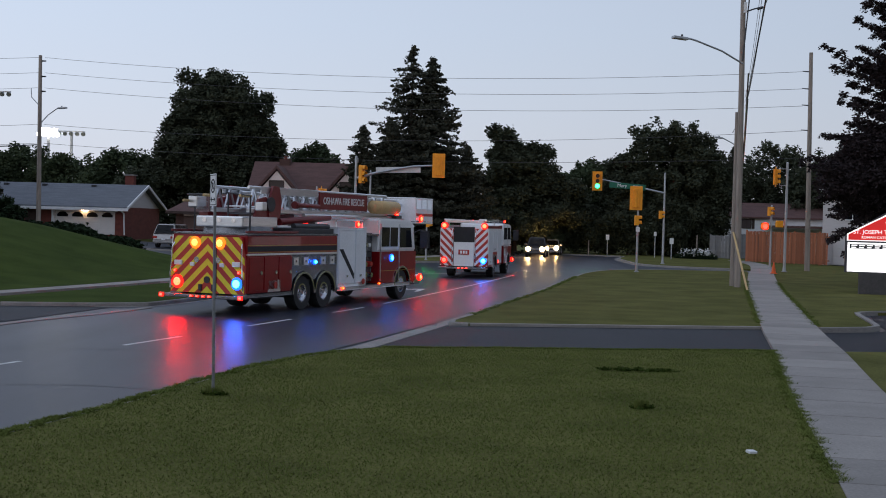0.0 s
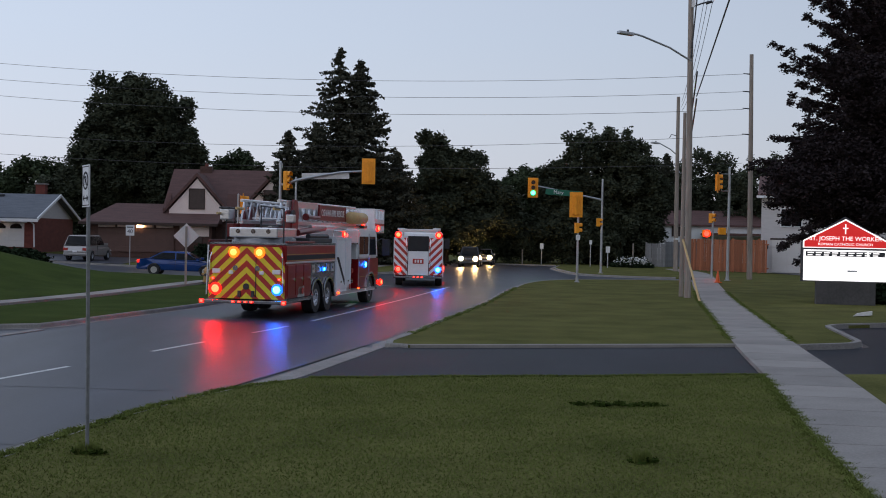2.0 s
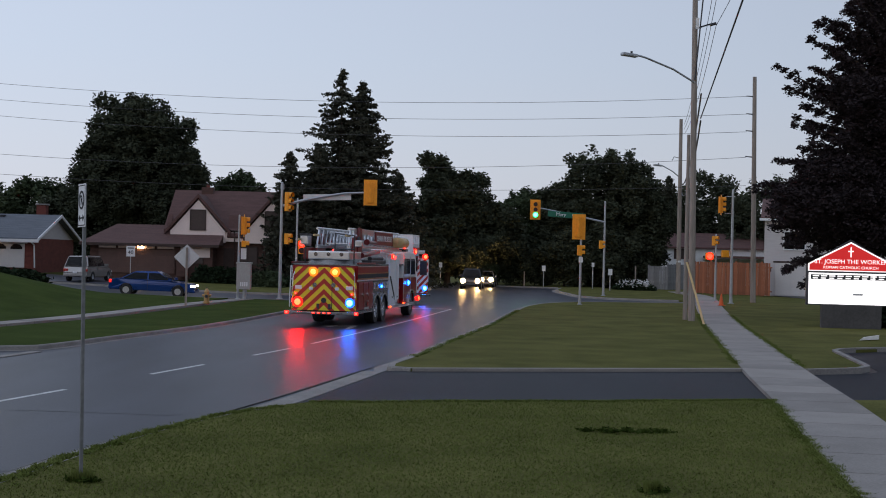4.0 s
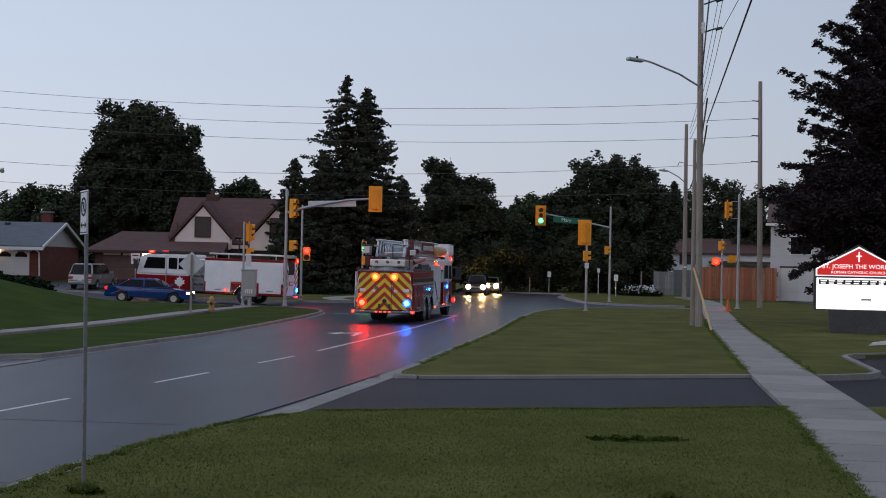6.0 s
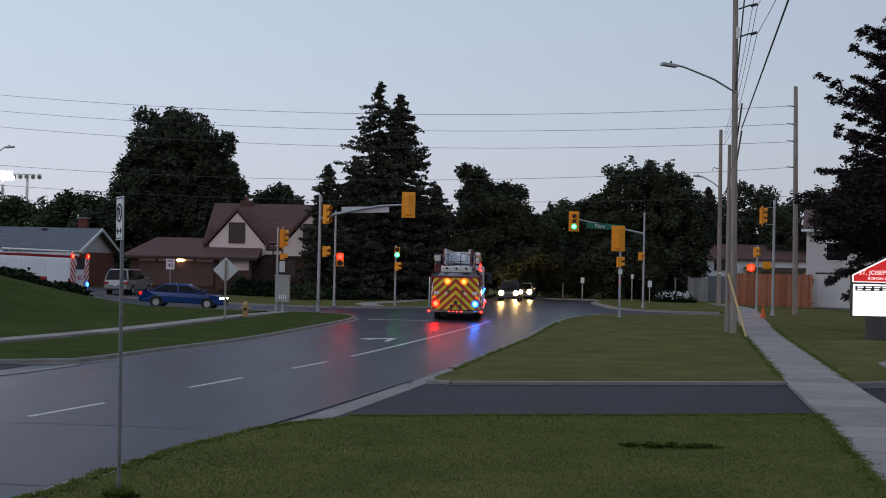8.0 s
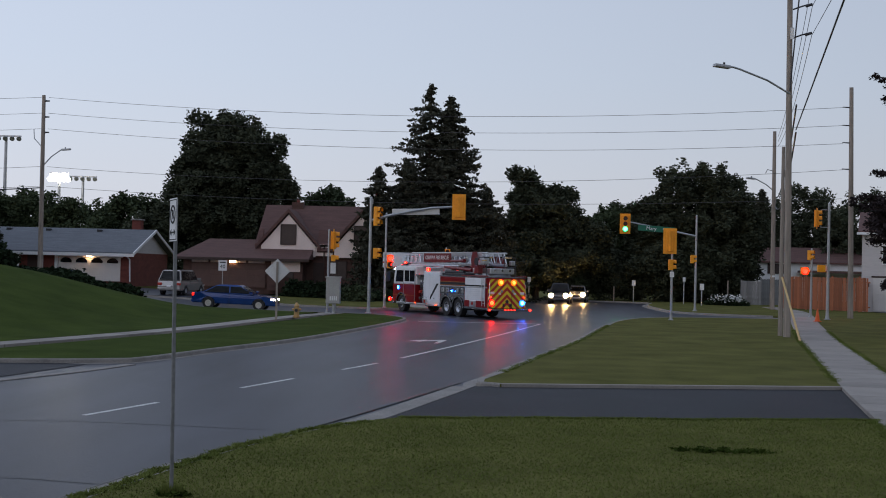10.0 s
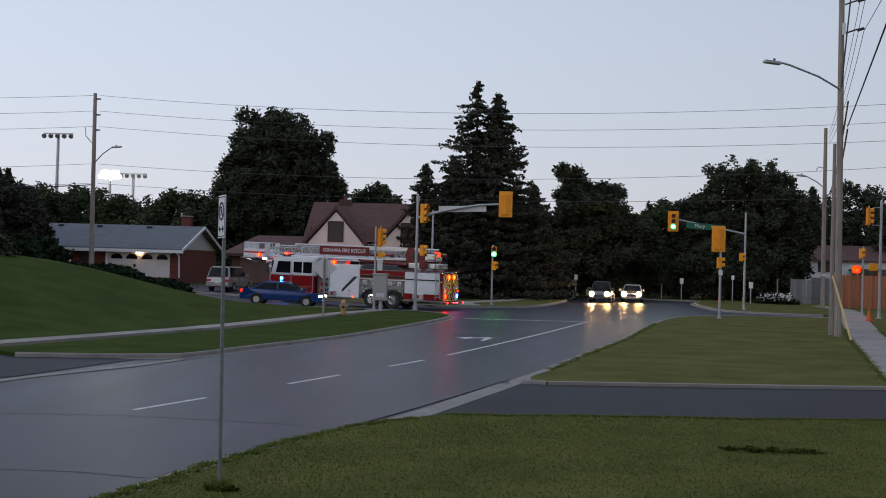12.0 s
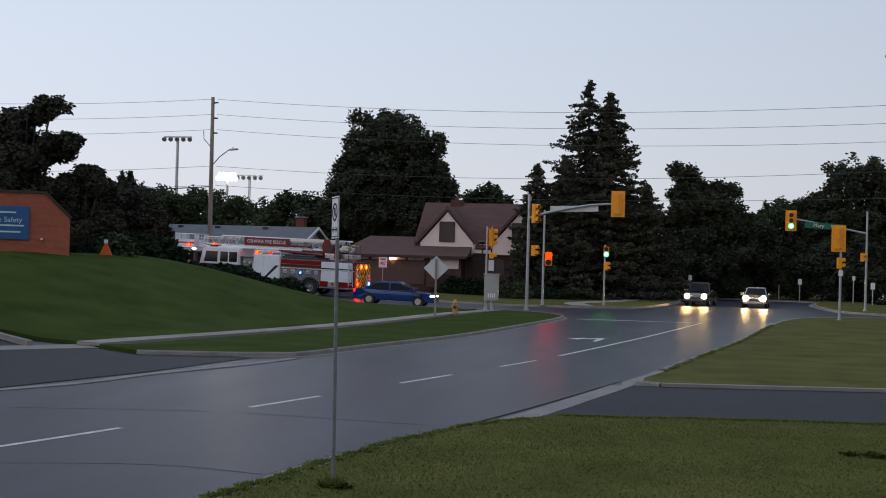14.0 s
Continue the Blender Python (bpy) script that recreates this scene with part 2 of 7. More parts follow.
def prism(poly, axis, a, c, bm=None):
    """poly in the two other axes (in order), pulled from a to c along axis."""
    b = bm or bmesh.new()
    def put(p, t):
        return {"x": (t, p[0], p[1]), "y": (p[0], t, p[1]), "z": (p[0], p[1], t)}[axis]
    lo = [b.verts.new(put(p, a)) for p in poly]
    hi = [b.verts.new(put(p, c)) for p in poly]
    b.faces.new(lo)
    b.faces.new(hi[::-1])
    for i in range(len(poly)):
        j = (i + 1) % len(poly)
        b.faces.new((lo[i], hi[i], hi[j], lo[j]))
    return b


def smooth_line(pts, step=1.0):
    """Points along a smooth curve through pts (2D)."""
    P = [Vector((p[0], p[1])) for p in pts]
    P = [2 * P[0] - P[1]] + P + [2 * P[-1] - P[-2]]
    out = []
    for i in range(1, len(P) - 2):
        a, b, c, d = P[i - 1:i + 3]
        n = max(1, int((c - b).length / step))
        for k in range(n):
            t = k / n
            out.append(0.5 * (2 * b + (c - a) * t + (2 * a - 5 * b + 4 * c - d) * t * t + (3 * b - a - 3 * c + d) * t ** 3))
    out.append(P[-2])
    return out


def text_mesh(name, words, height, mat, depth=0.006):
    """Lettering in the xz plane, centred, facing -y."""
    cu = bpy.data.curves.new(name, "FONT")
    cu.body, cu.size, cu.align_x, cu.align_y, cu.extrude = words, height * 1.4, "CENTER", "CENTER", depth
    cu.resolution_u = 3
    tmp = bpy.data.objects.new(name, cu)
    scene.collection.objects.link(tmp)
    me = bpy.data.meshes.new_from_object(tmp.evaluated_get(bpy.context.evaluated_depsgraph_get()))
    bpy.data.objects.remove(tmp)
    bpy.data.curves.remove(cu)
    me.transform(pose(0, 0, 0, 90, 0, 0))
    me.materials.clear()
    me.materials.append(mat)
    return me

from mathutils.geometry import tessellate_polygon


# ---- lie of the land ----
def ease(a, b, v):
    t = min(1.0, max(0.0, (v - a) / (b - a)))
    return t * t * (3 - 2 * t)


def walk_left_x(y):
    return float(np.interp(y, [10, 32.4, 45.3, 59.5, 66], [-23.0, -15.3, -11.8, -9.7, -9.0]))


def lie(x, y):
    """Height of the land: level by the road, a bank before the hall, a side street that climbs."""
    street = 0.026 * max(0.0, -11 - x) * ease(58, 70, y)
    street = min(street, 1.0)
    d = walk_left_x(y) - 1.6 - x
    bank = 2.55 * ease(0, 15, d) * (1 - ease(57, 68.5, y)) * ease(20, 36, y)
    return street + bank


def sheet(name, poly, mat, lift, cell=2.0, skirt=0.0, label="", kind="structure", category=""):
    """A piece of ground with the outline poly, draped over the land."""
    b = bmesh.new()
    vs = [b.verts.new((p[0], p[1], 0)) for p in poly]
    for tri in tessellate_polygon([[Vector((p[0], p[1], 0)) for p in poly]]):
        if len(set(tri)) == 3:
            b.faces.new([vs[i] for i in tri])
    xs, ys = [p[0] for p in poly], [p[1] for p in poly]
    for ax, lo, hi in (((1, 0, 0), min(xs), max(xs)), ((0, 1, 0), min(ys), max(ys))):
        k = math.ceil(lo / cell) * cell
        while k < hi:
            bmesh.ops.bisect_plane(b, geom=b.verts[:] + b.edges[:] + b.faces[:], plane_co=(ax[0] * k, ax[1] * k, 0), plane_no=ax)
            k += cell
    for v in b.verts:
        v.co.z = lie(v.co.x, v.co.y) + lift
    if skirt:
        rim = [e for e in b.edges if len(e.link_faces) == 1]
        got = bmesh.ops.extrude_edge_only(b, edges=rim)
        for v in got["geom"]:
            if isinstance(v, bmesh.types.BMVert):
                v.co.z -= skirt
    ob = part(name, b, mat)
    if sum(p.normal.z * p.area for p in ob.data.polygons) < 0:
        ob.data.flip_normals()
    return tagged(ob, label, category, kind=kind)


def sweep(name, line, profile, mat, lift=0.0, parent=None):
    """profile: (offset to the left of the line, height) pairs, swept along the line over the land."""
    verts, faces, n = [], [], len(profile)
    for i, p in enumerate(line):
        d = (line[min(i + 1, len(line) - 1)] - line[max(i - 1, 0)]).normalized()
        s = Vector((-d.y, d.x))
        for o, z in profile:
            q = p + s * o
            verts.append((q.x, q.y, lie(q.x, q.y) + z + lift))
    for i in range(len(line) - 1):
        for k in range(n - 1):
            faces.append((i * n + k, i * n + k + 1, (i + 1) * n + k + 1, (i + 1) * n + k))
    faces.append(tuple(range(n)))
    faces.append(tuple((len(line) - 1) * n + k for k in reversed(range(n))))
    ob = new(name, mesh_of(name, verts, faces, mat))
    if parent is not None:
        ob.parent = parent
    return ob


KERB_RIGHT = smooth_line([(-10.5, -6), (-7.0, 4), (-4.95, 11), (-4.42, 13.2), (-3.92, 15.6), (-3.32, 17.7), (-2.72, 19.2), (-2.05, 20.2)])
KERB_ISLAND = smooth_line([(0.3, 27.4), (-0.22, 27.75), (-0.2, 28.6), (0.28, 30.6), (1.4, 36.2), (3.45, 46.2), (5.6, 58.5), (7.1, 66.0), (9.2, 71.5), (12.5, 74.3), (18.6, 75.6)])
KERB_FARRIGHT = smooth_line([(19.0, 81.0), (15.5, 82.2), (13.2, 85.5), (12.9, 92), (13.2, 101), (14.6, 109)])
KERB_LEFT = smooth_line([(-13.5, 30.4), (-11.0, 31.0), (-9.5, 31.8), (-8.35, 36.2), (-6.75, 42.5), (-5.5, 50.4), (-4.4, 59.2), (-4.45, 63.2), (-6.0, 66.2), (-9.0, 67.3), (-14, 67.5), (-30, 67.0), (-60, 65.0)])
KERB_FARLEFT = smooth_line([(-60, 91.0), (-30, 83.0), (-22, 81.0), (-14, 78.7), (-7, 77.7), (-2.6, 79.2), (-0.2, 82.5), (1.6, 92), (2.6, 101), (2.0, 106), (-4, 109)])
KERB_END = smooth_line([(-12, 118), (0, 115.5), (8, 113.4), (14.6, 110.6)])
BACK_LEFT = smooth_line([(-27, -6), (-19.5, 12), (-15.0, 22), (-13.0, 26.5)])

# one sheet of earth out to the horizon
eb = bmesh.new()
eb.faces.new([eb.verts.new(p) for p in ((-1500, -300, 0), (1500, -300, 0), (1500, 2500, 0), (-1500, 2500, 0))])
for v in eb.verts:
    v.co.z = -0.35
tagged(part("ground", eb, GRASS), "dark grassy ground that reaches the horizon", "ground", kind="structure")


def xy(line):
    return [(p.x, p.y) for p in line]


# carriageway: one damp asphalt sheet under all the kerbs
sheet("road", [(-30, -7), (30, -7), (30, 12), (24, 80), (22, 112), (-14, 120), (-14, 82), (-62, 95), (-62, 64), (-14, 64), (-40, 44), (-40, 10)], ASPHALT, 0.0, 3.0,
      label="damp grey asphalt road with worn lane markings", category="road")

# lawns, a hand's breadth above the road
near = xy(KERB_RIGHT) + [(-1.5, 20.74), (0.86, 21.2), (5.04, 21.92), (7.35, 22.4), (6.5, 17.9), (5.95, 15.3), (5.2, 11.0), (2.4, -6)]
sheet("lawn_near", near, GRASS, 0.12, 1.5, 0.12, "mown green lawn with a few bare tufts", category="lawn")
island = xy(KERB_ISLAND) + [(17.6, 70.0), (13.0, 49.5), (8.75, 29.3), (8.5, 29.05)]
sheet("lawn_island", island, GRASS, 0.12, 1.5, 0.12, "green lawn beside the road, edged with concrete", category="lawn")
sheet("lawn_church", [(9.9, 28.95), (11.7, 29.75), (12.1, 30.3), (12.8, 33.4), (13.35, 36.0), (13.7, 36.55), (15.8, 37.6), (22, 39.5), (45, 41), (60, 90), (44, 140), (22, 140), (19, 112), (24, 92), (21.2, 79.5), (19.0, 71.5), (14.1, 49.0)],
      GRASS, 0.10, 3.0, 0.12, "mown lawn round the church sign", category="lawn")
sheet("lawn_near_right", [(8.6, 22.7), (16, 24), (29.9, 24), (29.9, -6.5), (2.4, -6.5), (5.6, 8.5), (7.2, 16.3)], GRASS, 0.11, 2.0, 0.12, "narrow strip of lawn beside the sidewalk", category="lawn")
farright = xy(KERB_FARRIGHT) + [(15, 112), (19, 112), (23.7, 92), (20.2, 80.5)]
sheet("lawn_far_corner", farright, GRASS, 0.12, 3.0, 0.12, "grass on the far street corner", category="lawn")
left_walk = [(-15.1, 32.2), (-11.7, 45.3), (-9.6, 59.5), (-8.2, 65.9)]
sheet("lawn_verge", xy(KERB_LEFT)[:int(len(KERB_LEFT) * 0.42) + 2] + [(-8.2, 66.9)] + [(-9.0, 59.5), (-11.1, 45.3), (-14.6, 32.5), (-15.3, 31.9)], DARKGRASS, 0.12, 1.5, 0.12, "strip of grass between kerb and sidewalk", category="lawn")
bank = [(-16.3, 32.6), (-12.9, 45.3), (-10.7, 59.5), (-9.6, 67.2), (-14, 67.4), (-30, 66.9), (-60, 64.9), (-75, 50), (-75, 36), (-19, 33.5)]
sheet("lawn_bank", bank, DARKGRASS, 0.13, 1.5, 0.12, "grassy bank that rises towards a brick hall", category="lawn")
farleft = xy(KERB_FARLEFT) + [(-14, 112), (-14, 200), (-90, 200), (-90, 99)]
sheet("lawn_far_left", farleft, GRASS, 0.12, 4.0, 0.12, "front lawns of the houses across the side street", category="lawn")
sheet("lawn_beyond", [(-14, 118.3), (0, 115.8), (8, 113.7), (14.6, 110.9), (22, 111), (40, 150), (40, 260), (-60, 260), (-60, 200.2), (-14, 200.2)], GRASS, 0.10, 12.0, 0.12, "dark grass under the trees", category="lawn")

# drives of newer, darker asphalt
sheet("drive_church", [(-1.9, 20.3), (0.86, 21.0), (5.04, 21.75), (7.4, 22.2), (8.75, 29.3), (8.3, 29.2), (0.4, 27.6), (-0.3, 27.4), (-0.62, 25.9), (-1.1, 23.9), (-1.55, 22.0)], TAR, 0.05, 2.0, 0.05, label="dark asphalt driveway across the lawn", category="driveway")
sheet("lot_church", [(8.5, 22.6), (16.5, 24.2), (46, 26), (46, 40.5), (22, 39.2), (15.9, 37.4), (13.9, 36.4), (13.0, 33.2), (12.3, 30.1), (11.8, 29.55), (9.9, 28.8)], TAR, 0.012, 3.0, label="dark asphalt parking lot entrance", category="driveway")
sheet("drive_hall", [(-10.4, 30.9), (-14.0, 31.2), (-17.4, 31.6), (-21.0, 34.5), (-34, 40), (-40, 36), (-18, 13), (-12.6, 21.4), (-11.3, 25.8)], TAR, 0.014, 2.5, label="dark asphalt driveway of the hall", category="driveway")
sheet("drive_house", [(-18.5, 80.1), (-25.0, 81.9), (-37, 97.6), (-29, 97.6), (-25.5, 95.6), (-16.5, 95.8), (-19, 86)], ASPHALT, 0.15, 3.0, label="asphalt driveway before the garages", category="driveway")

# kerbs and gutters
WIDE_KERB = [(-0.16, -0.1), (-0.16, 0.128), (-0.01, 0.132), (0.02, 0.10), (0.03, 0.012), (0.36, 0.006), (0.36, -0.1)]
ROLLED_KERB = [(-0.16, -0.1), (-0.16, 0.123), (-0.02, 0.112), (0.12, 0.022), (0.4, 0.012), (0.4, -0.1)]
NARROW_KERB = [(-0.2, -0.1), (-0.2, 0.006), (-0.03, 0.010), (-0.02, 0.10), (0.0, 0.13), (0.12, 0.126), (0.12, -0.1)]
for nm, line, prof in (("kerb_right", KERB_RIGHT, ROLLED_KERB), ("kerb_island", KERB_ISLAND, WIDE_KERB), ("kerb_far_right", KERB_FARRIGHT, WIDE_KERB), ("kerb_left", KERB_LEFT, NARROW_KERB), ("kerb_far_left", KERB_FARLEFT, NARROW_KERB), ("kerb_end", KERB_END, NARROW_KERB)):
    tagged(sweep(nm, line, prof, KERB), "low concrete kerb with a pale gutter", "kerb", kind="structure")
tagged(sweep("tar_joint", smooth_line([(-7.4, 4), (-5.35, 11), (-4.84, 13.3), (-4.33, 15.75), (-3.72, 17.9), (-3.12, 19.4), (-2.55, 21.2), (-1.95, 23.4), (-1.3, 26.0), (-0.62, 28.7)], 0.4), [(-0.03, 0.017), (0.04, 0.005)], TARLINE), "dark joint between road and gutter", "joint", kind="structure")
edge = smooth_line([(0.3, 27.6), (4.2, 28.35), (8.6, 29.25)])
tagged(sweep("kerb_drive", edge, [(-0.22, 0), (-0.22, 0.125), (-0.08, 0.13), (-0.08, 0)], CONCRETE), "concrete edging along the driveway", "kerb", kind="structure")
tagged(sweep("gutter_drive", smooth_line([(-2.07, 20.15), (-1.85, 20.97), (-1.57, 22.0), (-1.12, 23.9), (-0.64, 25.9), (-0.26, 27.6)]), [(-0.03, -0.05), (-0.03, 0.06), (0.02, 0.054), (0.10, 0.018), (0.55, 0.013), (0.55, -0.05)], KERB), "flat concrete gutter across the driveway mouth", "gutter", kind="structure")
tagged(sweep("kerb_lot", smooth_line([(10.1, 28.95), (11.7, 29.7), (12.15, 30.3), (12.8, 33.3), (13.35, 35.9), (13.75, 36.5), (15.8, 37.55), (22, 39.4), (45, 41)], 0.5), [(-0.02, 0), (-0.02, 0.15), (0.14, 0.15), (0.14, 0)], KERB), "concrete kerb round the parking lot", "kerb", kind="structure")
tagged(sweep("gutter_hall", smooth_line([(-19, 11), (-12.3, 21.4), (-11.0, 25.6), (-9.9, 28.8), (-9.35, 31.2)]), [(-0.15, -0.05), (-0.15, 0.02), (0.15, 0.02), (0.15, -0.05)], KERB), "flat concrete gutter across the hall's driveway", "gutter", kind="structure")
tagged(sweep("kerb_hall", smooth_line([(-17.2, 31.6), (-18.6, 32.6), (-24, 35.5), (-36, 40)]), [(-0.02, 0), (-0.02, 0.17), (0.14, 0.17), (0.14, 0)], KERB), "concrete kerb of the hall's driveway", "kerb", kind="structure")
tagged(sweep("far_path", smooth_line([(-4.2, 79.2), (-5.0, 84.5), (-2.5, 92), (-0.8, 101)]), [(0.7, 0.0), (0.7, 0.145), (-0.7, 0.145), (-0.7, 0.0)], CONCRETE), "pale concrete footpath on the far corner", "footpath", kind="structure")


def slabs(name, line, width, lift, label, first=0):
    """A footpath of separate concrete slabs with joints between them."""
    host = group_thing(name, Matrix(), label, "sidewalk", kind="structure")
    for a, b in zip(line, line[1:]):
        d = (b - a)
        s = Vector((-d.y, d.x)).normalized() * width / 2
        e = d.normalized() * 0.012
        vs = []
        for z in (-0.1, 0.0):
            for q in (a + e + s, b - e + s, b - e - s, a + e - s):
                vs.append((q.x, q.y, lie(q.x, q.y) + lift + z + 0.004 * noise.noise((q.x, q.y, 3.0))))
        me = mesh_of("slab", vs, [(3, 2, 1, 0), (4, 5, 6, 7), (0, 1, 5, 4), (1, 2, 6, 5), (2, 3, 7, 6), (3, 0, 4, 7)], CONCRETE)
        ob = new("slab", me)
        ob.parent = host
    return host


WALK_RIGHT = smooth_line([(2.15, -6.9), (3.9, 2)], 1.5)[:-1] + smooth_line([(3.9, 2), (5.35, 9.5), (6.6, 16.0), (7.91, 22.2), (9.25, 29.0), (12.4, 44.0), (14.1, 52.0), (18.1, 69.4), (20.3, 78.3), (23.2, 92), (24.2, 104)], 1.5)
WALK_LEFT = smooth_line([(-15.8, 32.3), (-12.3, 45.3), (-10.1, 59.5), (-8.5, 66.4)], 1.5)
slabs("sidewalk_right", WALK_RIGHT, 1.55, 0.135, "pale concrete sidewalk beside the lawn")
slabs("sidewalk_left", WALK_LEFT, 0.95, 0.14, "pale concrete sidewalk at the foot of the bank")
tagged(sweep("sidewalk_hall", smooth_line([(-15.8, 32.3), (-20, 27.5), (-26, 21)]), [(0.7, 0.0), (0.7, 0.03), (-0.7, 0.03), (-0.7, 0.0)], CONCRETE), "pale concrete sidewalk across the hall's driveway", "sidewalk", kind="structure")

# lane markings
LANE = smooth_line([(-14.0, 2.5), (-10.9, 9.6), (-8.75, 15.26), (-7.09, 20.5), (-5.37, 26.1), (-3.93, 31.0), (-2.6, 36.0), (0.1, 48.5), (2.67, 61.9)], 0.25)
run = 0.0
dash = []
for a, b in zip(LANE, LANE[1:]):
    run += (b - a).length
    inside = b.y > 35.9 or (b.y - 15.1) % 5.45 < 2.6
    if inside:
        dash.append(b)
    if (not inside or b is LANE[-1]) and len(dash) > 2:
        tagged(sweep("lane_mark", dash, [(-0.06, 0.004), (0.06, 0.004)], PAINT), "worn white lane line", "road marking", "lane lines", "structure")
        dash = []
    elif not inside:
        dash = []
tagged(sweep("stop_bar", smooth_line([(-3.6, 61.6), (2.7, 61.95)]), [(-0.15, 0.005), (0.15, 0.005)], PAINT), "worn white stop line", "road marking", kind="structure")
ab = bmesh.new()
ab.faces.new([ab.verts.new((x, y, 0.006)) for x, y in ((-1.95, 43.6), (-1.8, 43.6), (-1.55, 45.6), (-1.75, 45.75), (-2.35, 45.2), (-2.30, 45.7), (-2.95, 44.95), (-2.5, 44.4), (-2.42, 44.8), (-1.85, 45.1))])
tagged(part("turn_arrow", ab, PAINT), "worn white turn arrow on the road", "road marking", kind="structure")
for k, pts in enumerate(([(-9.6, 13.6), (-6.4, 14.6), (-4.6, 14.4)], [(-11.5, 19.0), (-7.4, 19.9), (-3.6, 19.6)])):
    tagged(sweep("tar_crack", smooth_line(pts, 0.3), [(-0.02, 0.004), (0.02, 0.004)], TARLINE), "tar-sealed crack in the asphalt", "crack", "tar cracks", "structure")


# ---- vehicles ----
def ring(r0, r1, y0, y1, seg=20, bm=None):
    """A round rim about the y axis."""
    b = bm or bmesh.new()
    loops = []
    for r, y in ((r0, y0), (r1, y0), (r1, y1), (r0, y1)):
        loops.append([b.verts.new((r * math.cos(a * math.tau / seg), y, r * math.sin(a * math.tau / seg))) for a in range(seg)])
    for k in range(4):
        a, c = loops[k], loops[(k + 1) % 4]
        for i in range(seg):
            b.faces.new((a[i], a[(i + 1) % seg], c[(i + 1) % seg], c[i]))
    return b


def wheel(parent, x, y, r, width, rim_mat, side):
    """A tyre with its rim; side is the sign of y that faces out."""
    w = width / 2
    b = ring(r * 0.56, r * 0.97, -w, w, 24)
    ring(r * 0.62, r, -w * 0.8, w * 0.8, 24, b)
    ty = part("wheel", b, BLACK, parent, "black tyre with a bright rim")
    ty.location = (x, y, r)
    d = ring(r * 0.10, r * 0.55, side * w * 0.35, side * w * 0.55, 20)
    ring(r * 0.47, r * 0.57, -side * w * 0.3, side * w * 0.98, 20, d)
    for k in range(8):
        a = k * math.tau / 8
        rod((r * 0.36 * math.cos(a), side * w * 0.5, r * 0.36 * math.sin(a)), (r * 0.36 * math.cos(a), side * w * 0.72, r * 0.36 * math.sin(a)), r * 0.035, seg=6, bm=d)
    part("rim", d, rim_mat, ty)
    h = rod((0, side * w * 0.3, 0), (0, side * w * 0.95, 0), r * 0.19, r * 0.14, 12)
    part("hub", h, rim_mat, ty)
    return ty


def arch(parent, x, y, r, t, depth, mat, name="wheel_arch"):
    """A half ring over a wheel, standing proud of the side."""
    b = bmesh.new()
    n = 14
    rows = []
    for k in range(n + 1):
        a = math.pi * k / n
        c, s = math.cos(a), math.sin(a)
        rows.append([b.verts.new((x + rr * c, yy, 0.5 + rr * s)) for rr, yy in ((r, y - depth), (r + t, y - depth), (r + t, y + depth), (r, y + depth))])
    for p, q in zip(rows, rows[1:]):
        for i in range(4):
            b.faces.new((p[i], p[(i + 1) % 4], q[(i + 1) % 4], q[i]))
    b.faces.new(rows[0])
    b.faces.new(rows[-1][::-1])
    return part(name, b, mat, parent)


def clip(poly, a, b, c):
    """The part of poly where a*u + b*v <= c."""
    out = []
    for i, p in enumerate(poly):
        q = poly[(i + 1) % len(poly)]
        dp, dq = a * p[0] + b * p[1] - c, a * q[0] + b * q[1] - c
        if dp <= 0:
            out.append(p)
        if (dp < 0 < dq) or (dq < 0 < dp):
            t = dp / (dp - dq)
            out.append((p[0] + t * (q[0] - p[0]), p[1] + t * (q[1] - p[1])))
    return out


def chevrons(parent, x, outline, width, mats, slope=1.0, rise=1):
    """Diagonal stripes on a rear panel that faces -x; outline in (y, z). rise=1: roof-shaped."""
    lo = min(p[1] for p in outline) - 4
    for s in (1, -1):
        half = clip(outline, -s, 0, 0.0)
        if len(half) < 3:
            continue
        for k in range(40):
            c = lo + k * width
            f = [(p[0], p[1]) for p in half]
            f = clip(f, rise * s * slope, 1, c + width)
            f = clip(f, -rise * s * slope, -1, -c)
            if len(f) > 2:
                part("chevron_stripe", prism(f, "x", x - 0.012, x - 0.001), mats[k % len(mats)], parent)


def lens(parent, name, x, y, z, w, h, mat, axis="x", out=-1, label=""):
    """A small rounded lamp on a panel: out gives the side it faces."""
    d = 0.05 * out
    if axis == "x":
        b = box(min(x, x + d), max(x, x + d), y - w / 2, y + w / 2, z - h / 2, z + h / 2, 0.018)
    else:
        b = box(x - w / 2, x + w / 2, min(y, y + d), max(y, y + d), z - h / 2, z + h / 2, 0.018)
    # wide coloured disc round the bulb stands in for the lamp's glow
    if mat.name in HOT and "warning" in name:
        r = max(w, h) * 0.6
        b.free()
        o = Vector((out, 0, 0)) if axis == "x" else Vector((0, out, 0))
        p = Vector((x, y, z))
        ob = part(name, rod(p - o * 0.01, p + o * 0.05, r, r * 0.85, 18), mat, parent, label)
        part("bulb", rod(p + o * 0.05, p + o * 0.075, r * 0.6, r * 0.42, 14), HOT[mat.name], ob)
        return ob
    ob = part(name, b, mat, parent, label)
    if mat.name in HOT:
        e = 0.012 * out
        w, h = w * 0.55, h * 0.55
        if axis == "x":
            k = box(min(x + d, x + d + e), max(x + d, x + d + e), y - w / 2, y + w / 2, z - h / 2, z + h / 2)
        else:
            k = box(x - w / 2, x + w / 2, min(y + d, y + d + e), max(y + d, y + d + e), z - h / 2, z + h / 2)
        part("bulb", k, HOT[mat.name], ob)
    return ob


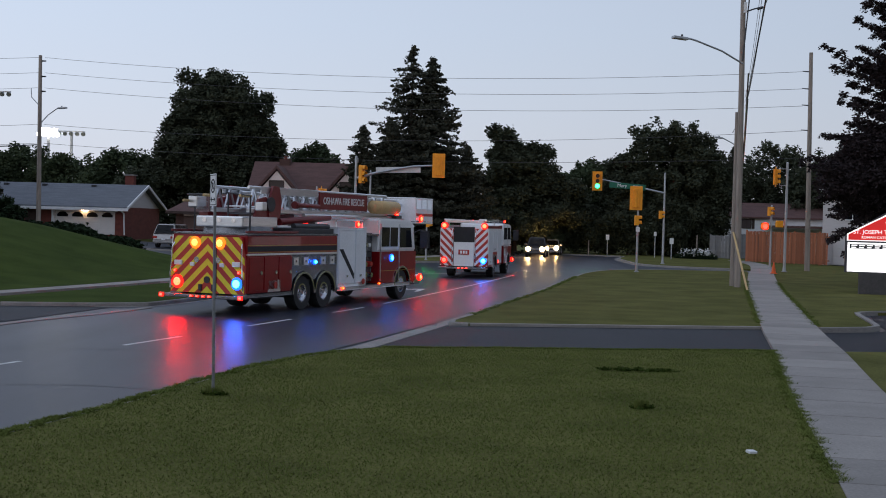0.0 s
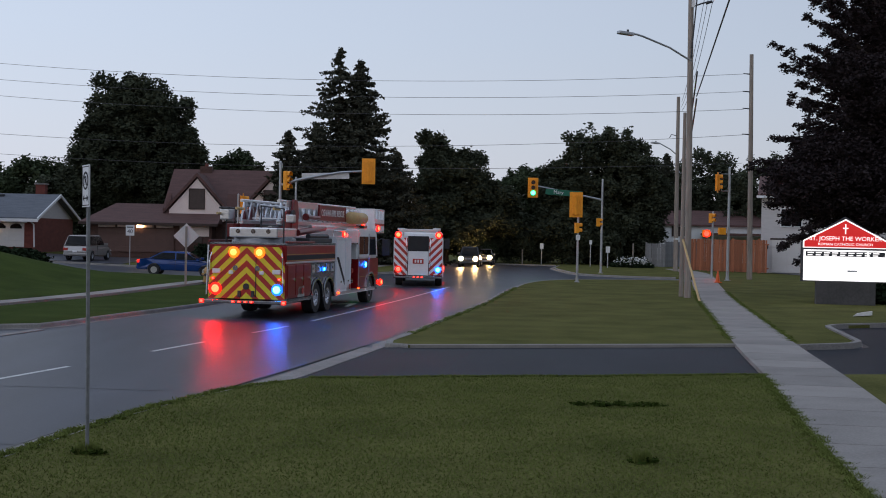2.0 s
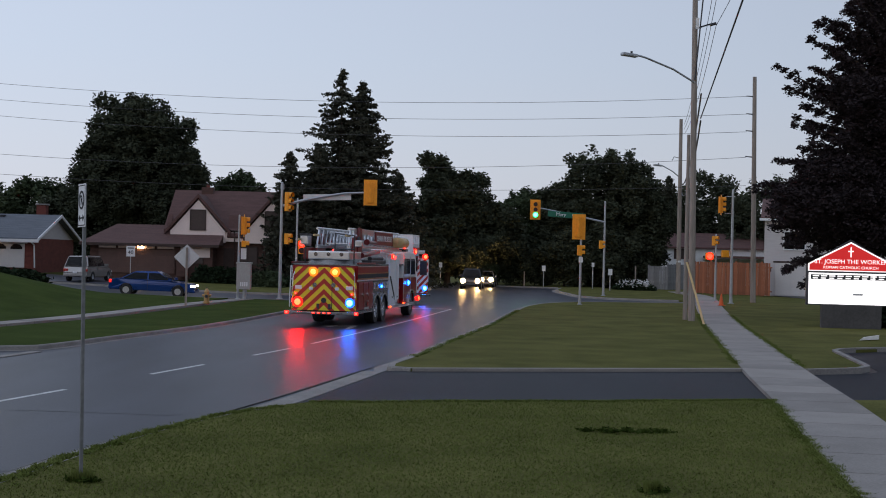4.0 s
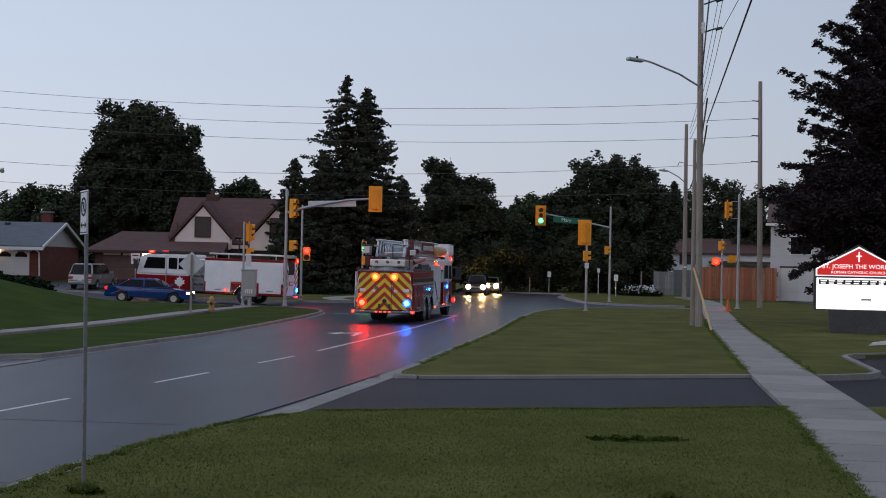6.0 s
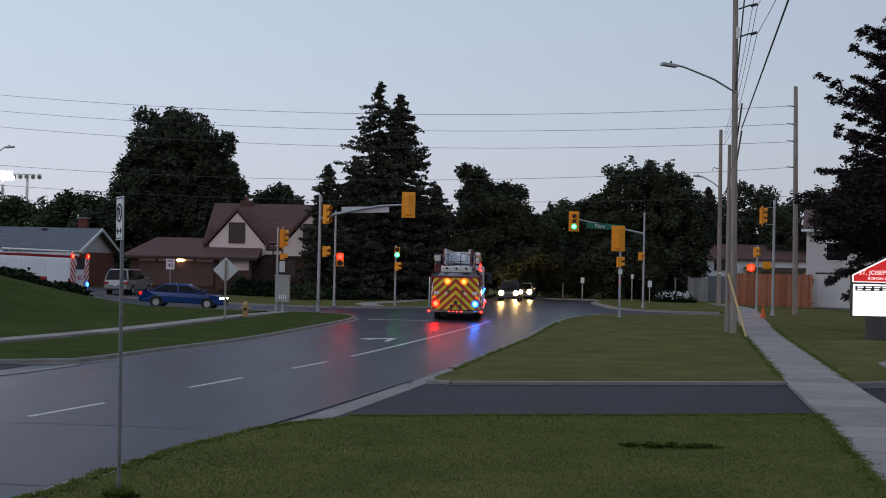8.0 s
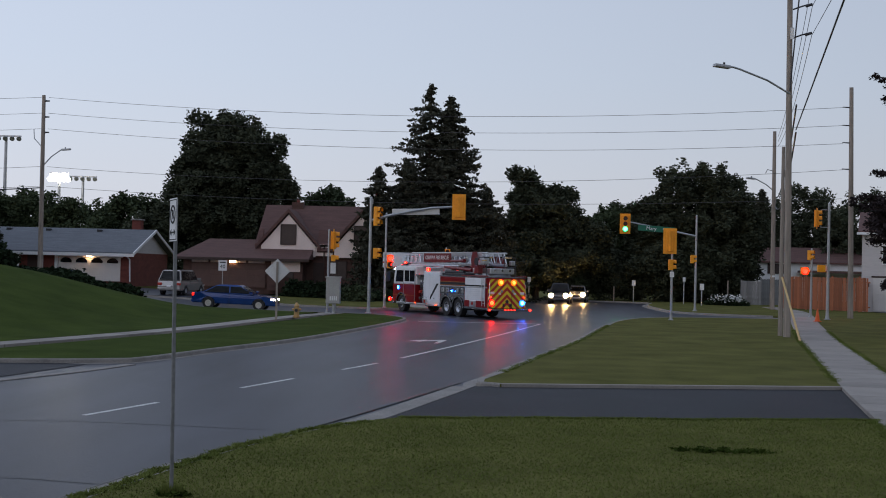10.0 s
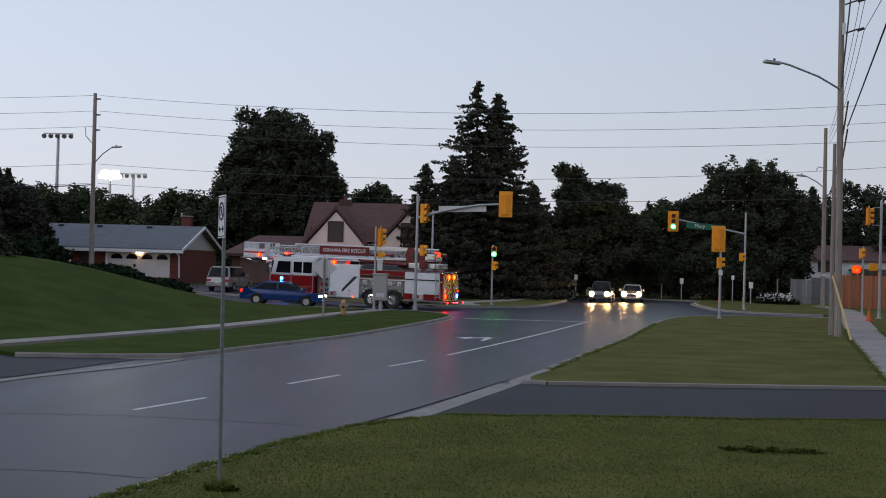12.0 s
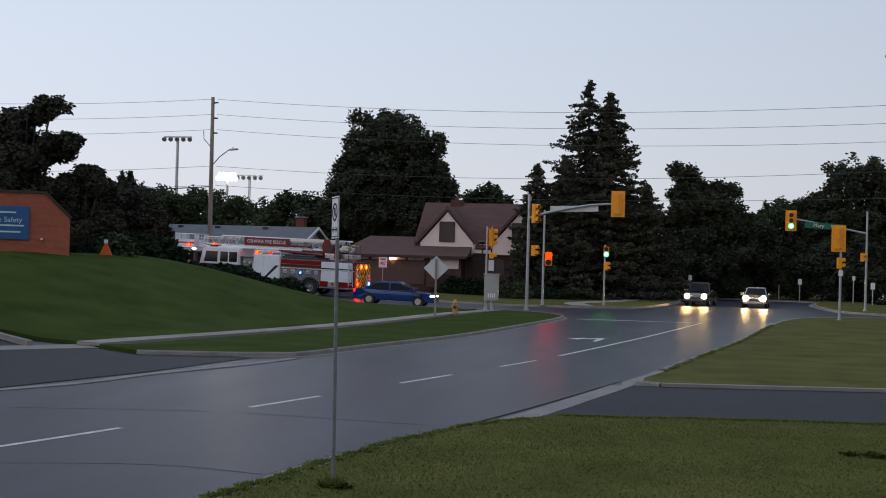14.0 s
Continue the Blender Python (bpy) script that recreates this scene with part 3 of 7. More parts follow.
def ladder_truss(parent, name, x0, x1, y, z0, z1, mat, n, r=0.028):
    """One side of an aerial ladder: two chords with zigzag braces."""
    b = rod((x0, y, z0), (x1, y, z0), r * 1.5, seg=6)
    rod((x0, y, z1), (x1, y, z1), r * 1.4, seg=6, bm=b)
    for k in range(n):
        a, c = x0 + (x1 - x0) * k / n, x0 + (x1 - x0) * (k + 1) / n
        m = (a + c) / 2
        rod((a, y, z0), (m, y, z1), r, seg=5, bm=b)
        rod((m, y, z1), (c, y, z0), r, seg=5, bm=b)
    return part(name, b, mat, parent)


def aerial_truck():
    t = group_thing("ladder_truck", Matrix(), "red and white aerial ladder fire truck with flashing lights", "fire truck")
    W = 1.26
    part("chassis", box(-3.6, 7.5, -0.5, 0.5, 0.5, 0.9, 0.03), DARKSTEEL, t)
    part("rear_axle_housing", box(-1.2, 1.2, -0.9, 0.9, 0.38, 0.75, 0.05), DARKSTEEL, t)
    for x in (-2.6, 3.2):
        part("underbody_tank", box(x - 0.55, x + 0.55, -1.05, 1.05, 0.42, 0.78, 0.05), DARKSTEEL, t)
    # rear body
    part("rear_body", box(-3.9, -1.42, -W, W, 0.62, 1.72, 0.02), REDPAINT, t)
    part("upper_body", box(-3.9, 1.5, -W, W, 1.74, 2.28, 0.03), REDPAINT, t)
    part("body_core", box(-1.42, 1.5, -0.95, 0.95, 0.7, 1.74), DARKSTEEL, t)
    for s in (-1, 1):
        part("fender_panel", prism([(-1.42, 1.72), (1.5, 1.72), (1.5, 0.62), (1.42, 0.62), (1.30, 0.95), (1.0, 1.14), (0.69, 1.2), (0.38, 1.14), (0.06, 0.92), (-0.06, 0.92), (-0.38, 1.14), (-0.69, 1.2), (-1.0, 1.14), (-1.30, 0.95), (-1.42, 0.62)], "y", s * 0.97, s * (W - 0.01)), TREADPLATE, t, "bright tread plate over the rear wheels")
        for x in (-0.69, 0.69):
            arch(t, x, s * (W + 0.02), 0.62, 0.055, 0.03, CHROME)
            wheel(t, x, s * 1.06, 0.52, 0.36, CHROME, s)
        arch(t, 6.5, s * (W + 0.02), 0.64, 0.06, 0.03, CHROME)
        wheel(t, 6.5, s * 1.06, 0.53, 0.36, CHROME, s)
        part("side_stripe", box(-3.88, 1.48, s * W - 0.006, s * W + 0.006, 1.785, 1.80), GOLD, t, "thin gold stripe")
        part("side_stripe", box(-3.88, 1.48, s * W - 0.005, s * W + 0.005, 1.82, 1.965), BLACK, t, "black stripe")
        part("side_stripe", box(-3.88, 1.48, s * W - 0.006, s * W + 0.006, 1.985, 2.0), GOLD, t, "thin gold stripe")
        part("deck_edge", box(-3.98, -1.1, s * W - 0.05, s * W + 0.03, 2.345, 2.41, 0.012), DARKRED, t, "dark red edge of the rear deck")
        for x in (-1.15, -0.55, 0.55, 1.15):
            part("bottle_hatch", box(x - 0.14, x + 0.14, s * (W - 0.012), s * (W + 0.012), 1.38, 1.62, 0.012), ALU, t)
            part("hatch_catch", rod((x, s * (W + 0.01), 1.5), (x, s * (W + 0.025), 1.5), 0.035, seg=8), DARKSTEEL, t)
        part("ladder_side_plate", box(-2.3, 1.15, s * 0.665, s * 0.685, 3.50, 3.72, 0.006), ALU, t, "bright plate on the ladder's upper chord")
        part("pivot_frame", prism([(-2.0, 2.75), (-1.35, 2.75), (-1.25, 3.3), (-1.4, 3.74), (-1.75, 3.76), (-1.95, 3.3)], "y", s * 0.70, s * 0.78), DARKRED, t, "dark red ladder pivot frame")
        part("ladder_ram", rod((-0.3, s * 0.76, 3.22), (1.1, s * 0.76, 3.2), 0.075, seg=12), DARKRED, t)
        part("ladder_ram_end", rod((-0.45, s * 0.76, 3.22), (-0.28, s * 0.76, 3.22), 0.12, seg=12), DARKRED, t)
        part("bumper_pad", rod((-3.35, s * 0.62, 3.42), (-2.75, s * 0.62, 3.42), 0.045, seg=8), TAN, t, "tan padded bar")
        part("rub_rail", box(-3.9, 1.5, s * W - 0.02, s * W + 0.03, 1.70, 1.76, 0.01), ALU, t)
        part("running_board", box(-3.95, -1.4, s * 0.9, s * (W + 0.02), 0.50, 0.61, 0.02), TREADPLATE, t)
        part("outrigger_pad", box(-2.75, -2.05, s * W - 0.02, s * W + 0.05, 0.62, 0.98, 0.02), ALU, t)
        part("reflector_disc", rod((-2.4, s * (W + 0.05), 0.82), (-2.4, s * (W + 0.065), 0.82), 0.10, seg=14), CHEVRED, t)
        part("outrigger_pad", box(3.05, 3.6, s * W - 0.02, s * W + 0.05, 0.50, 0.92, 0.02), ALU, t)
        part("reflector_disc", rod((3.32, s * (W + 0.05), 0.74), (3.32, s * (W + 0.065), 0.74), 0.10, seg=14), CHEVRED, t)
        # tall lockers behind the pump
        part("tall_locker", box(1.53, 3.55, s * 0.2, s * W, 0.6, 2.55, 0.025), SHUTTER, t, "tall white equipment locker")
        for x0, x1 in ((1.6, 2.72), (2.78, 3.5)):
            part("locker_door", box(x0, x1, s * (W - 0.01), s * (W + 0.022), 0.72, 2.47, 0.012), SHUTTER, t)
            part("locker_handle", box((x0 + x1) / 2 - 0.06, (x0 + x1) / 2 + 0.06, s * (W + 0.02), s * (W + 0.05), 0.92, 0.98, 0.008), CHROME, t)
        part("diagonal_stripe", prism([(1.62, 1.84), (1.88, 1.84), (2.68, 1.02), (2.68, 0.82)], "y", s * (W + 0.021), s * (W + 0.03)), BLACK, t, "black diagonal stripe")
        part("step_rail", box(1.5, 7.2, s * (W - 0.12), s * (W + 0.02), 0.48, 0.6, 0.02), ALU, t)
        # pump bay
        part("pump_panel", box(3.58, 4.55, s * 0.75, s * 0.98, 0.7, 2.35, 0.02), TREADPLATE, t, "steel pump panel with gauges and outlets")
        for k in range(4):
            g = rod((3.78 + 0.19 * k, s * 0.98, 1.95), (3.78 + 0.19 * k, s * 1.03, 1.95), 0.075, seg=14)
            part("gauge", g, WHITE if k % 2 else CHROME, t)
        for k, (gx, gz) in enumerate(((3.85, 1.3), (4.25, 1.3), (3.85, 0.95), (4.28, 0.92))):
            g = rod((gx, s * 0.98, gz), (gx, s * 1.16, gz), 0.10, 0.085, 14)
            part("hose_outlet", g, CHROME if k != 1 else CHEVRED, t)
        part("valve_row", box(3.7, 4.42, s * 0.98, s * 1.05, 1.55, 1.72, 0.015), DARKSTEEL, t)
        part("grab_rail", tube([(3.62, s * 1.2, 0.8), (3.62, s * 1.24, 1.6), (3.62, s * 1.2, 2.5)], 0.02), CHROME, t)
        lens(t, "side_marker", 1.9, s * W, 0.56, 0.12, 0.07, L_AMBER, "y", s)
        lens(t, "side_marker", 4.6, s * W, 0.62, 0.10, 0.06, L_AMBER, "y", s)
    # left side: white roller locker over the rear
    part("roller_locker", box(-3.72, -1.5, W - 0.01, W + 0.02, 0.98, 1.70, 0.012), SHUTTER, t, "white roller-shutter locker door")
    part("roller_locker_stripe", box(-3.72, -1.5, W + 0.018, W + 0.026, 1.78, 1.86), BLACK, t)
    part("roller_locker", box(-3.72, -1.5, W - 0.012, W + 0.018, 1.76, 2.26, 0.012), SHUTTER, t, "white upper locker")
    for k in range(6):
        part("locker_slat", box(-3.70, -1.52, W + 0.019, W + 0.024, 1.05 + 0.11 * k, 1.06 + 0.11 * k), ALU, t)
    for x0 in (-3.8, -2.98, -2.16):
        part("locker_door", box(x0, x0 + 0.76, -W - 0.02, -W + 0.01, 0.7, 1.66, 0.012), REDPAINT, t)
        part("locker_handle", rod((x0 + 0.62, -W - 0.05, 1.2), (x0 + 0.62, -W - 0.02, 1.2), 0.06, seg=12), CHROME, t)
    part("access_ladder", tube([(-3.86, W + 0.10, 0.7), (-3.75, W + 0.10, 2.25)], 0.025), ALU, t)
    lb = tube([(-3.55, W + 0.10, 0.7), (-3.5, W + 0.10, 2.25)], 0.025)
    for k in range(5):
        rod((-3.86 + 0.02 * k, W + 0.10, 0.85 + 0.3 * k), (-3.54, W + 0.10, 0.85 + 0.3 * k), 0.02, seg=6, bm=lb)
    part("access_ladder", lb, ALU, t)
    # cab
    prof = [(4.62, 0.62), (5.84, 0.62), (5.9, 0.95), (6.15, 1.12), (6.5, 1.18), (6.85, 1.12), (7.1, 0.95), (7.16, 0.62), (7.7, 0.62), (7.72, 1.72), (4.62, 1.72)]
    part("cab_lower", prism(prof, "y", -W, W), REDPAINT, t, "red lower cab")
    up = prism([(4.62, 1.725), (7.72, 1.725), (7.52, 2.72), (7.3, 2.86), (4.7, 2.88), (4.62, 2.8)], "y", -W + 0.01, W - 0.01)
    bmesh.ops.bevel(up, geom=[e for e in up.edges if abs(e.verts[0].co.y - e.verts[1].co.y) < 0.01], offset=0.06, segments=2, affect="EDGES")
    part("cab_upper", up, WHITE, t, "white upper cab")
    for s in (-1, 1):
        for x0, x1, lo in ((4.82, 5.42, 1.9), (5.52, 6.1, 1.9), (6.32, 7.2, 1.86)):
            part("cab_window", prism([(x0, lo), (x1 + (0.15 if x1 > 7 else 0), lo), (x1, 2.58), (x0, 2.58)], "y", s * (W - 0.02), s * (W + 0.012)), GLASS, t)
        part("cab_door_frame", box(6.22, 6.26, s * (W - 0.015), s * (W + 0.02), 0.7, 2.7), ALU, t)
        part("cab_door_frame", box(4.7, 4.74, s * (W - 0.015), s * (W + 0.02), 0.7, 2.7), ALU, t)
        part("cab_stripe", box(4.64, 7.7, s * (W - 0.004), s * (W + 0.006), 1.04, 1.055), GOLD, t, "thin gold stripe")
        part("side_mirror", box(7.75, 7.95, s * (W + 0.18), s * (W + 0.42), 1.85, 2.45, 0.03), DARKSTEEL, t)
        part("mirror_arm", tube([(7.5, s * W, 2.4), (7.82, s * (W + 0.1), 2.5), (7.85, s * (W + 0.3), 2.45)], 0.02), DARKSTEEL, t)
        lens(t, "warning_light", 5.6 if s < 0 else 6.9, s * W, 1.5, 0.24, 0.13, L_BLUE, "y", s, "lit blue warning light")
        lens(t, "fender_warning_light", 0.0, s * W, 1.46, 0.13, 0.1, L_BLUE, "y", s, "lit blue warning light")
        part("headlight", box(7.7, 7.76, s * 0.72 - 0.2, s * 0.72 + 0.2, 0.95, 1.15, 0.02), L_WHITE, t)
        lens(t, "corner_warning_light", 8.1, s * 1.27, 0.74, 0.24, 0.2, L_RED, "y", s, "lit red corner light")
    part("windscreen", prism([(-1.12, 1.85), (1.12, 1.85), (1.08, 2.6), (-1.08, 2.6)], "x", 7.60, 7.74), GLASS, t)
    part("grille", box(7.70, 7.76, -0.5, 0.5, 0.9, 1.6, 0.02), CHROME, t)
    part("front_bumper", box(7.66, 8.2, -W, W, 0.48, 0.84, 0.06), CHROME, t)
    part("light_bar", box(6.6, 7.1, -0.95, 0.95, 2.9, 3.02, 0.03), DARKSTEEL, t)
    for y in (-0.8, 0.8):
        lens(t, "roof_light", 6.85, y, 3.07, 0.3, 0.12, L_RED, "y", 1 if y > 0 else -1, "lit red roof light")
    lens(t, "roof_warning_light", 3.4, -1.0, 2.66, 0.2, 0.16, L_RED, "y", -1, "lit red roof light")
    lens(t, "roof_warning_light", 3.4, 1.0, 2.66, 0.26, 0.2, L_RED, "y", 1, "lit red roof light")
    # deck, turntable and ladder
    part("deck", box(-3.9, 4.6, -W, W, 2.28, 2.34, 0.01), TREADPLATE, t)
    part("turntable", rod((-2.4, 0, 2.34), (-2.4, 0, 2.52), 1.05, 1.0, 28), TREADPLATE, t)
    part("turntable_housing", box(-3.45, -1.5, -0.8, 0.8, 2.5, 2.82, 0.04), ALU, t, "bright metal turntable housing")
    for y in (-0.5, 0.0, 0.5):
        part("deck_lamp", rod((-3.47, y, 2.7), (-3.44, y, 2.7), 0.075, seg=12), CHROME, t)
    for s in (-1, 1):
        part("ladder_pivot", prism([(-2.7, 2.8), (-1.6, 2.8), (-1.75, 3.2), (-2.1, 3.42), (-2.5, 3.35)], "y", s * 0.66, s * 0.74), DARKRED, t, "dark red ladder pivot plate")
        part("lift_cylinder", rod((-1.4, s * 0.78, 2.68), (1.9, s * 0.7, 2.86), 0.11, 0.11, 12), DARKRED, t, "dark red lifting cylinder")
        part("lift_piston", rod((1.85, s * 0.7, 2.855), (2.9, s * 0.66, 2.95), 0.06, 0.06, 10), CHROME, t)
        ladder_truss(t, "base_ladder_side", -2.9, 6.4, s * 0.62, 3.02, 3.68, ALU, 15, 0.036)
        ladder_truss(t, "mid_ladder_side", -1.6, 7.6, s * 0.47, 3.06, 3.56, ALU, 18, 0.03)
        ladder_truss(t, "fly_ladder_side", -0.6, 8.6, s * 0.34, 3.10, 3.44, ALU, 16, 0.02)
        part("ladder_beam", box(-2.9, 6.4, s * 0.62 - 0.06, s * 0.62 + 0.06, 2.94, 3.06, 0.015), ALU, t)
        part("name_panel", box(1.2, 4.6, s * 0.70, s * 0.74, 3.12, 3.66, 0.012), DARKRED, t, "dark red name board on the ladder")
        wm = new("lettering", text_mesh("lettering", "OSHAWA FIRE RESCUE", 0.21, SIGNWHITE))
        wm.parent = t
        wm.scale = (0.92, 1, 1.25)
        wm.matrix_basis = pose(2.9, s * 0.752, 3.39, 0, 0, 0 if s < 0 else 180) @ Matrix.Diagonal((0.98, 1, 1.15, 1))
    rb = bmesh.new()
    for k in range(34):
        x = -2.6 + k * 0.33
        rod((x, -0.34, 3.12), (x, 0.34, 3.12), 0.022, seg=6, bm=rb)
    part("rungs", rb, ALU, t)
    cage = tube([(-3.3, -0.95, 2.34), (-3.3, -0.95, 3.42), (-3.3, -0.2, 3.5), (-3.3, -0.2, 2.8)], 0.028)
    tube([(-3.3, -0.95, 2.9), (-3.3, -0.2, 2.9)], 0.022, bm=cage)
    part("guard_rail", cage, DARKSTEEL, t)
    part("guard_rail", tube([(-3.3, 0.95, 2.34), (-3.3, 0.95, 3.45), (-2.5, 0.95, 3.45), (-2.5, 0.95, 2.34)], 0.028), DARKSTEEL, t)
    part("control_console", box(-3.35, -2.85, 0.84, 1.16, 3.05, 3.40, 0.04), ALU, t, "bright control console beside the ladder")
    part("console_lid", box(-3.4, -2.8, 0.82, 1.18, 3.40, 3.46, 0.02), DARKSTEEL, t)
    part("control_seat", box(-2.75, -2.35, 0.85, 1.2, 2.5, 2.95, 0.04), DARKRED, t)
    part("outreach_light", rod((-3.6, 1.15, 3.25), (-3.15, 1.15, 3.25), 0.04, seg=8), TAN, t)
    roll = rod((4.85, -0.86, 3.28), (6.7, -0.86, 3.28), 0.23, seg=18)
    part("hose_cover", roll, TAN, t, "tan rolled cover on the ladder's side", True)
    part("water_pipe", rod((0.2, -0.72, 2.9), (7.6, -0.72, 2.9), 0.07, seg=10), ALU, t)
    part("water_pipe", rod((0.2, 0.72, 2.9), (7.6, 0.72, 2.9), 0.07, seg=10), ALU, t)
    part("hose_tray", box(-1.2, 1.45, -1.15, 1.15, 2.34, 2.5, 0.03), DARKSTEEL, t, "dark hose tray on the deck")
    for s in (-1, 1):
        part("handrail", tube([(1.6, s * 1.15, 2.55), (1.6, s * 1.15, 2.78), (3.5, s * 1.15, 2.78), (3.5, s * 1.15, 2.55)], 0.022), CHROME, t)
        part("tool_roll", rod((-0.9, s * 1.0, 2.56), (1.3, s * 1.0, 2.56), 0.09, seg=10), DARKSTEEL, t)
        part("pivot_wheel", rod((-1.9, s * 0.76, 3.2), (-1.9, s * 0.82, 3.2), 0.22, seg=16), DARKSTEEL, t)
        part("spot_lamp", box(-2.95, -2.7, s * 1.02 - 0.13, s * 1.02 + 0.13, 3.0, 3.25, 0.03), ALU, t)
    # rescue platform frame at the tip
    part("platform_floor", box(8.3, 9.95, -0.95, 0.95, 2.72, 2.80, 0.02), ALU, t)
    for s in (-1, 1):
        part("platform_side", box(8.35, 9.9, s * 0.93 - 0.02, s * 0.93 + 0.02, 2.82, 3.30, 0.01), SHUTTER, t, "white side panel of the rescue platform")
        part("platform_band", box(8.36, 9.89, s * 0.955 - 0.006, s * 0.955 + 0.006, 3.02, 3.12), CHEVRED, t)
        rail = rod((8.35, s * 0.93, 3.68), (9.92, s * 0.93, 3.68), 0.03, seg=6)
        for x in (8.38, 8.9, 9.4, 9.9):
            rod((x, s * 0.93, 2.8), (x, s * 0.93, 3.7), 0.028, seg=6, bm=rail)
        part("platform_rail", rail, ALU, t)
        lens(t, "platform_warning_light", 8.75, s * 0.955, 2.92, 0.24, 0.12, L_RED, "y", s, "lit red platform light")
    part("platform_front", box(9.88, 9.94, -0.93, 0.93, 2.82, 3.68, 0.02), SHUTTER, t, "white front of the rescue platform")
    for s in (-1, 1):
        part("platform_gate", box(8.33, 8.38, min(s * 0.35, s * 0.93), max(s * 0.35, s * 0.93), 2.82, 3.66, 0.015), SHUTTER, t)
    part("platform_rail", rod((8.36, -0.93, 3.69), (8.36, 0.93, 3.69), 0.03, seg=6), ALU, t)
    part("water_monitor", rod((9.4, -0.1, 2.45), (10.2, 0.0, 2.62), 0.09, 0.06, 12), CHROME, t)
    lens(t, "tip_light", 8.5, 0.66, 2.7, 0.3, 0.14, L_WHITE, "y", 1, "lit white ladder-tip light")
    # rear panel
    back = [(-1.24, 0.6), (1.24, 0.6), (1.24, 1.55), (1.12, 2.22), (-1.12, 2.22), (-1.24, 1.55)]
    part("rear_panel", prism(back, "x", -3.99, -3.9), CHEVRED, t, "red and lime-yellow chevron rear panel")
    chevrons(t, -3.99, back, 0.2, (CHEVYELLOW, CHEVRED), 0.95)
    part("rear_hatch", box(-4.02, -4.004, -0.32, -0.30, 0.65, 1.9), BLACK, t)
    part("rear_step", box(-4.3, -3.9, -1.3, 1.3, 0.46, 0.56, 0.02), TREADPLATE, t, "tread-plate rear step")
    for s in (-1, 1):
        lens(t, "upper_warning_light", -4.0, s * 0.42, 2.04, 0.3, 0.17, L_AMBER, label="lit amber warning light")
        lens(t, "corner_marker", -4.3, s * 1.33, 0.52, 0.16, 0.13, L_REDSOFT, label="lit red tail marker")
        part("grab_rail", tube([(-4.0, s * 1.2, 0.7), (-4.08, s * 1.22, 1.1), (-4.05, s * 1.17, 1.9), (-3.95, s * 1.12, 2.1)], 0.02), CHROME, t)
        part("hose_valve", rod((-4.03, s * 0.36, 1.55), (-3.99, s * 0.36, 1.55), 0.085, seg=14), CHROME, t)
        part("work_lamp", box(-4.05, -4.0, s * 0.98 - 0.13, s * 0.98 + 0.13, 1.38, 1.52, 0.015), WHITE, t)
        part("work_lamp", box(-4.05, -4.0, s * 0.5 - 0.07, s * 0.5 + 0.07, 1.36, 1.47, 0.015), WHITE, t)
        part("bracket", box(-4.05, -4.0, s * 0.22 - 0.05, s * 0.22 + 0.05, 0.66, 0.85, 0.01), DARKSTEEL, t)
    lens(t, "lower_warning_light", -4.0, 1.0, 0.9, 0.34, 0.3, L_RED, label="lit red warning light")
    lens(t, "lower_warning_light", -4.0, -1.0, 0.9, 0.32, 0.28, L_BLUE, label="lit blue warning light")
    lens(t, "marker_light", -4.0, 1.08, 1.22, 0.10, 0.08, L_REDSOFT)
    lens(t, "marker_light", -4.0, -1.08, 1.22, 0.10, 0.08, L_REDSOFT)
    for k in range(4):
        lens(t, "step_light", -4.3, -0.3 + 0.2 * k, 0.52, 0.12, 0.06, L_REDSOFT)
    part("rear_emblem", rod((-4.03, 0, 0.98), (-3.99, 0, 0.98), 0.1, seg=14), DARKSTEEL, t)
    return t


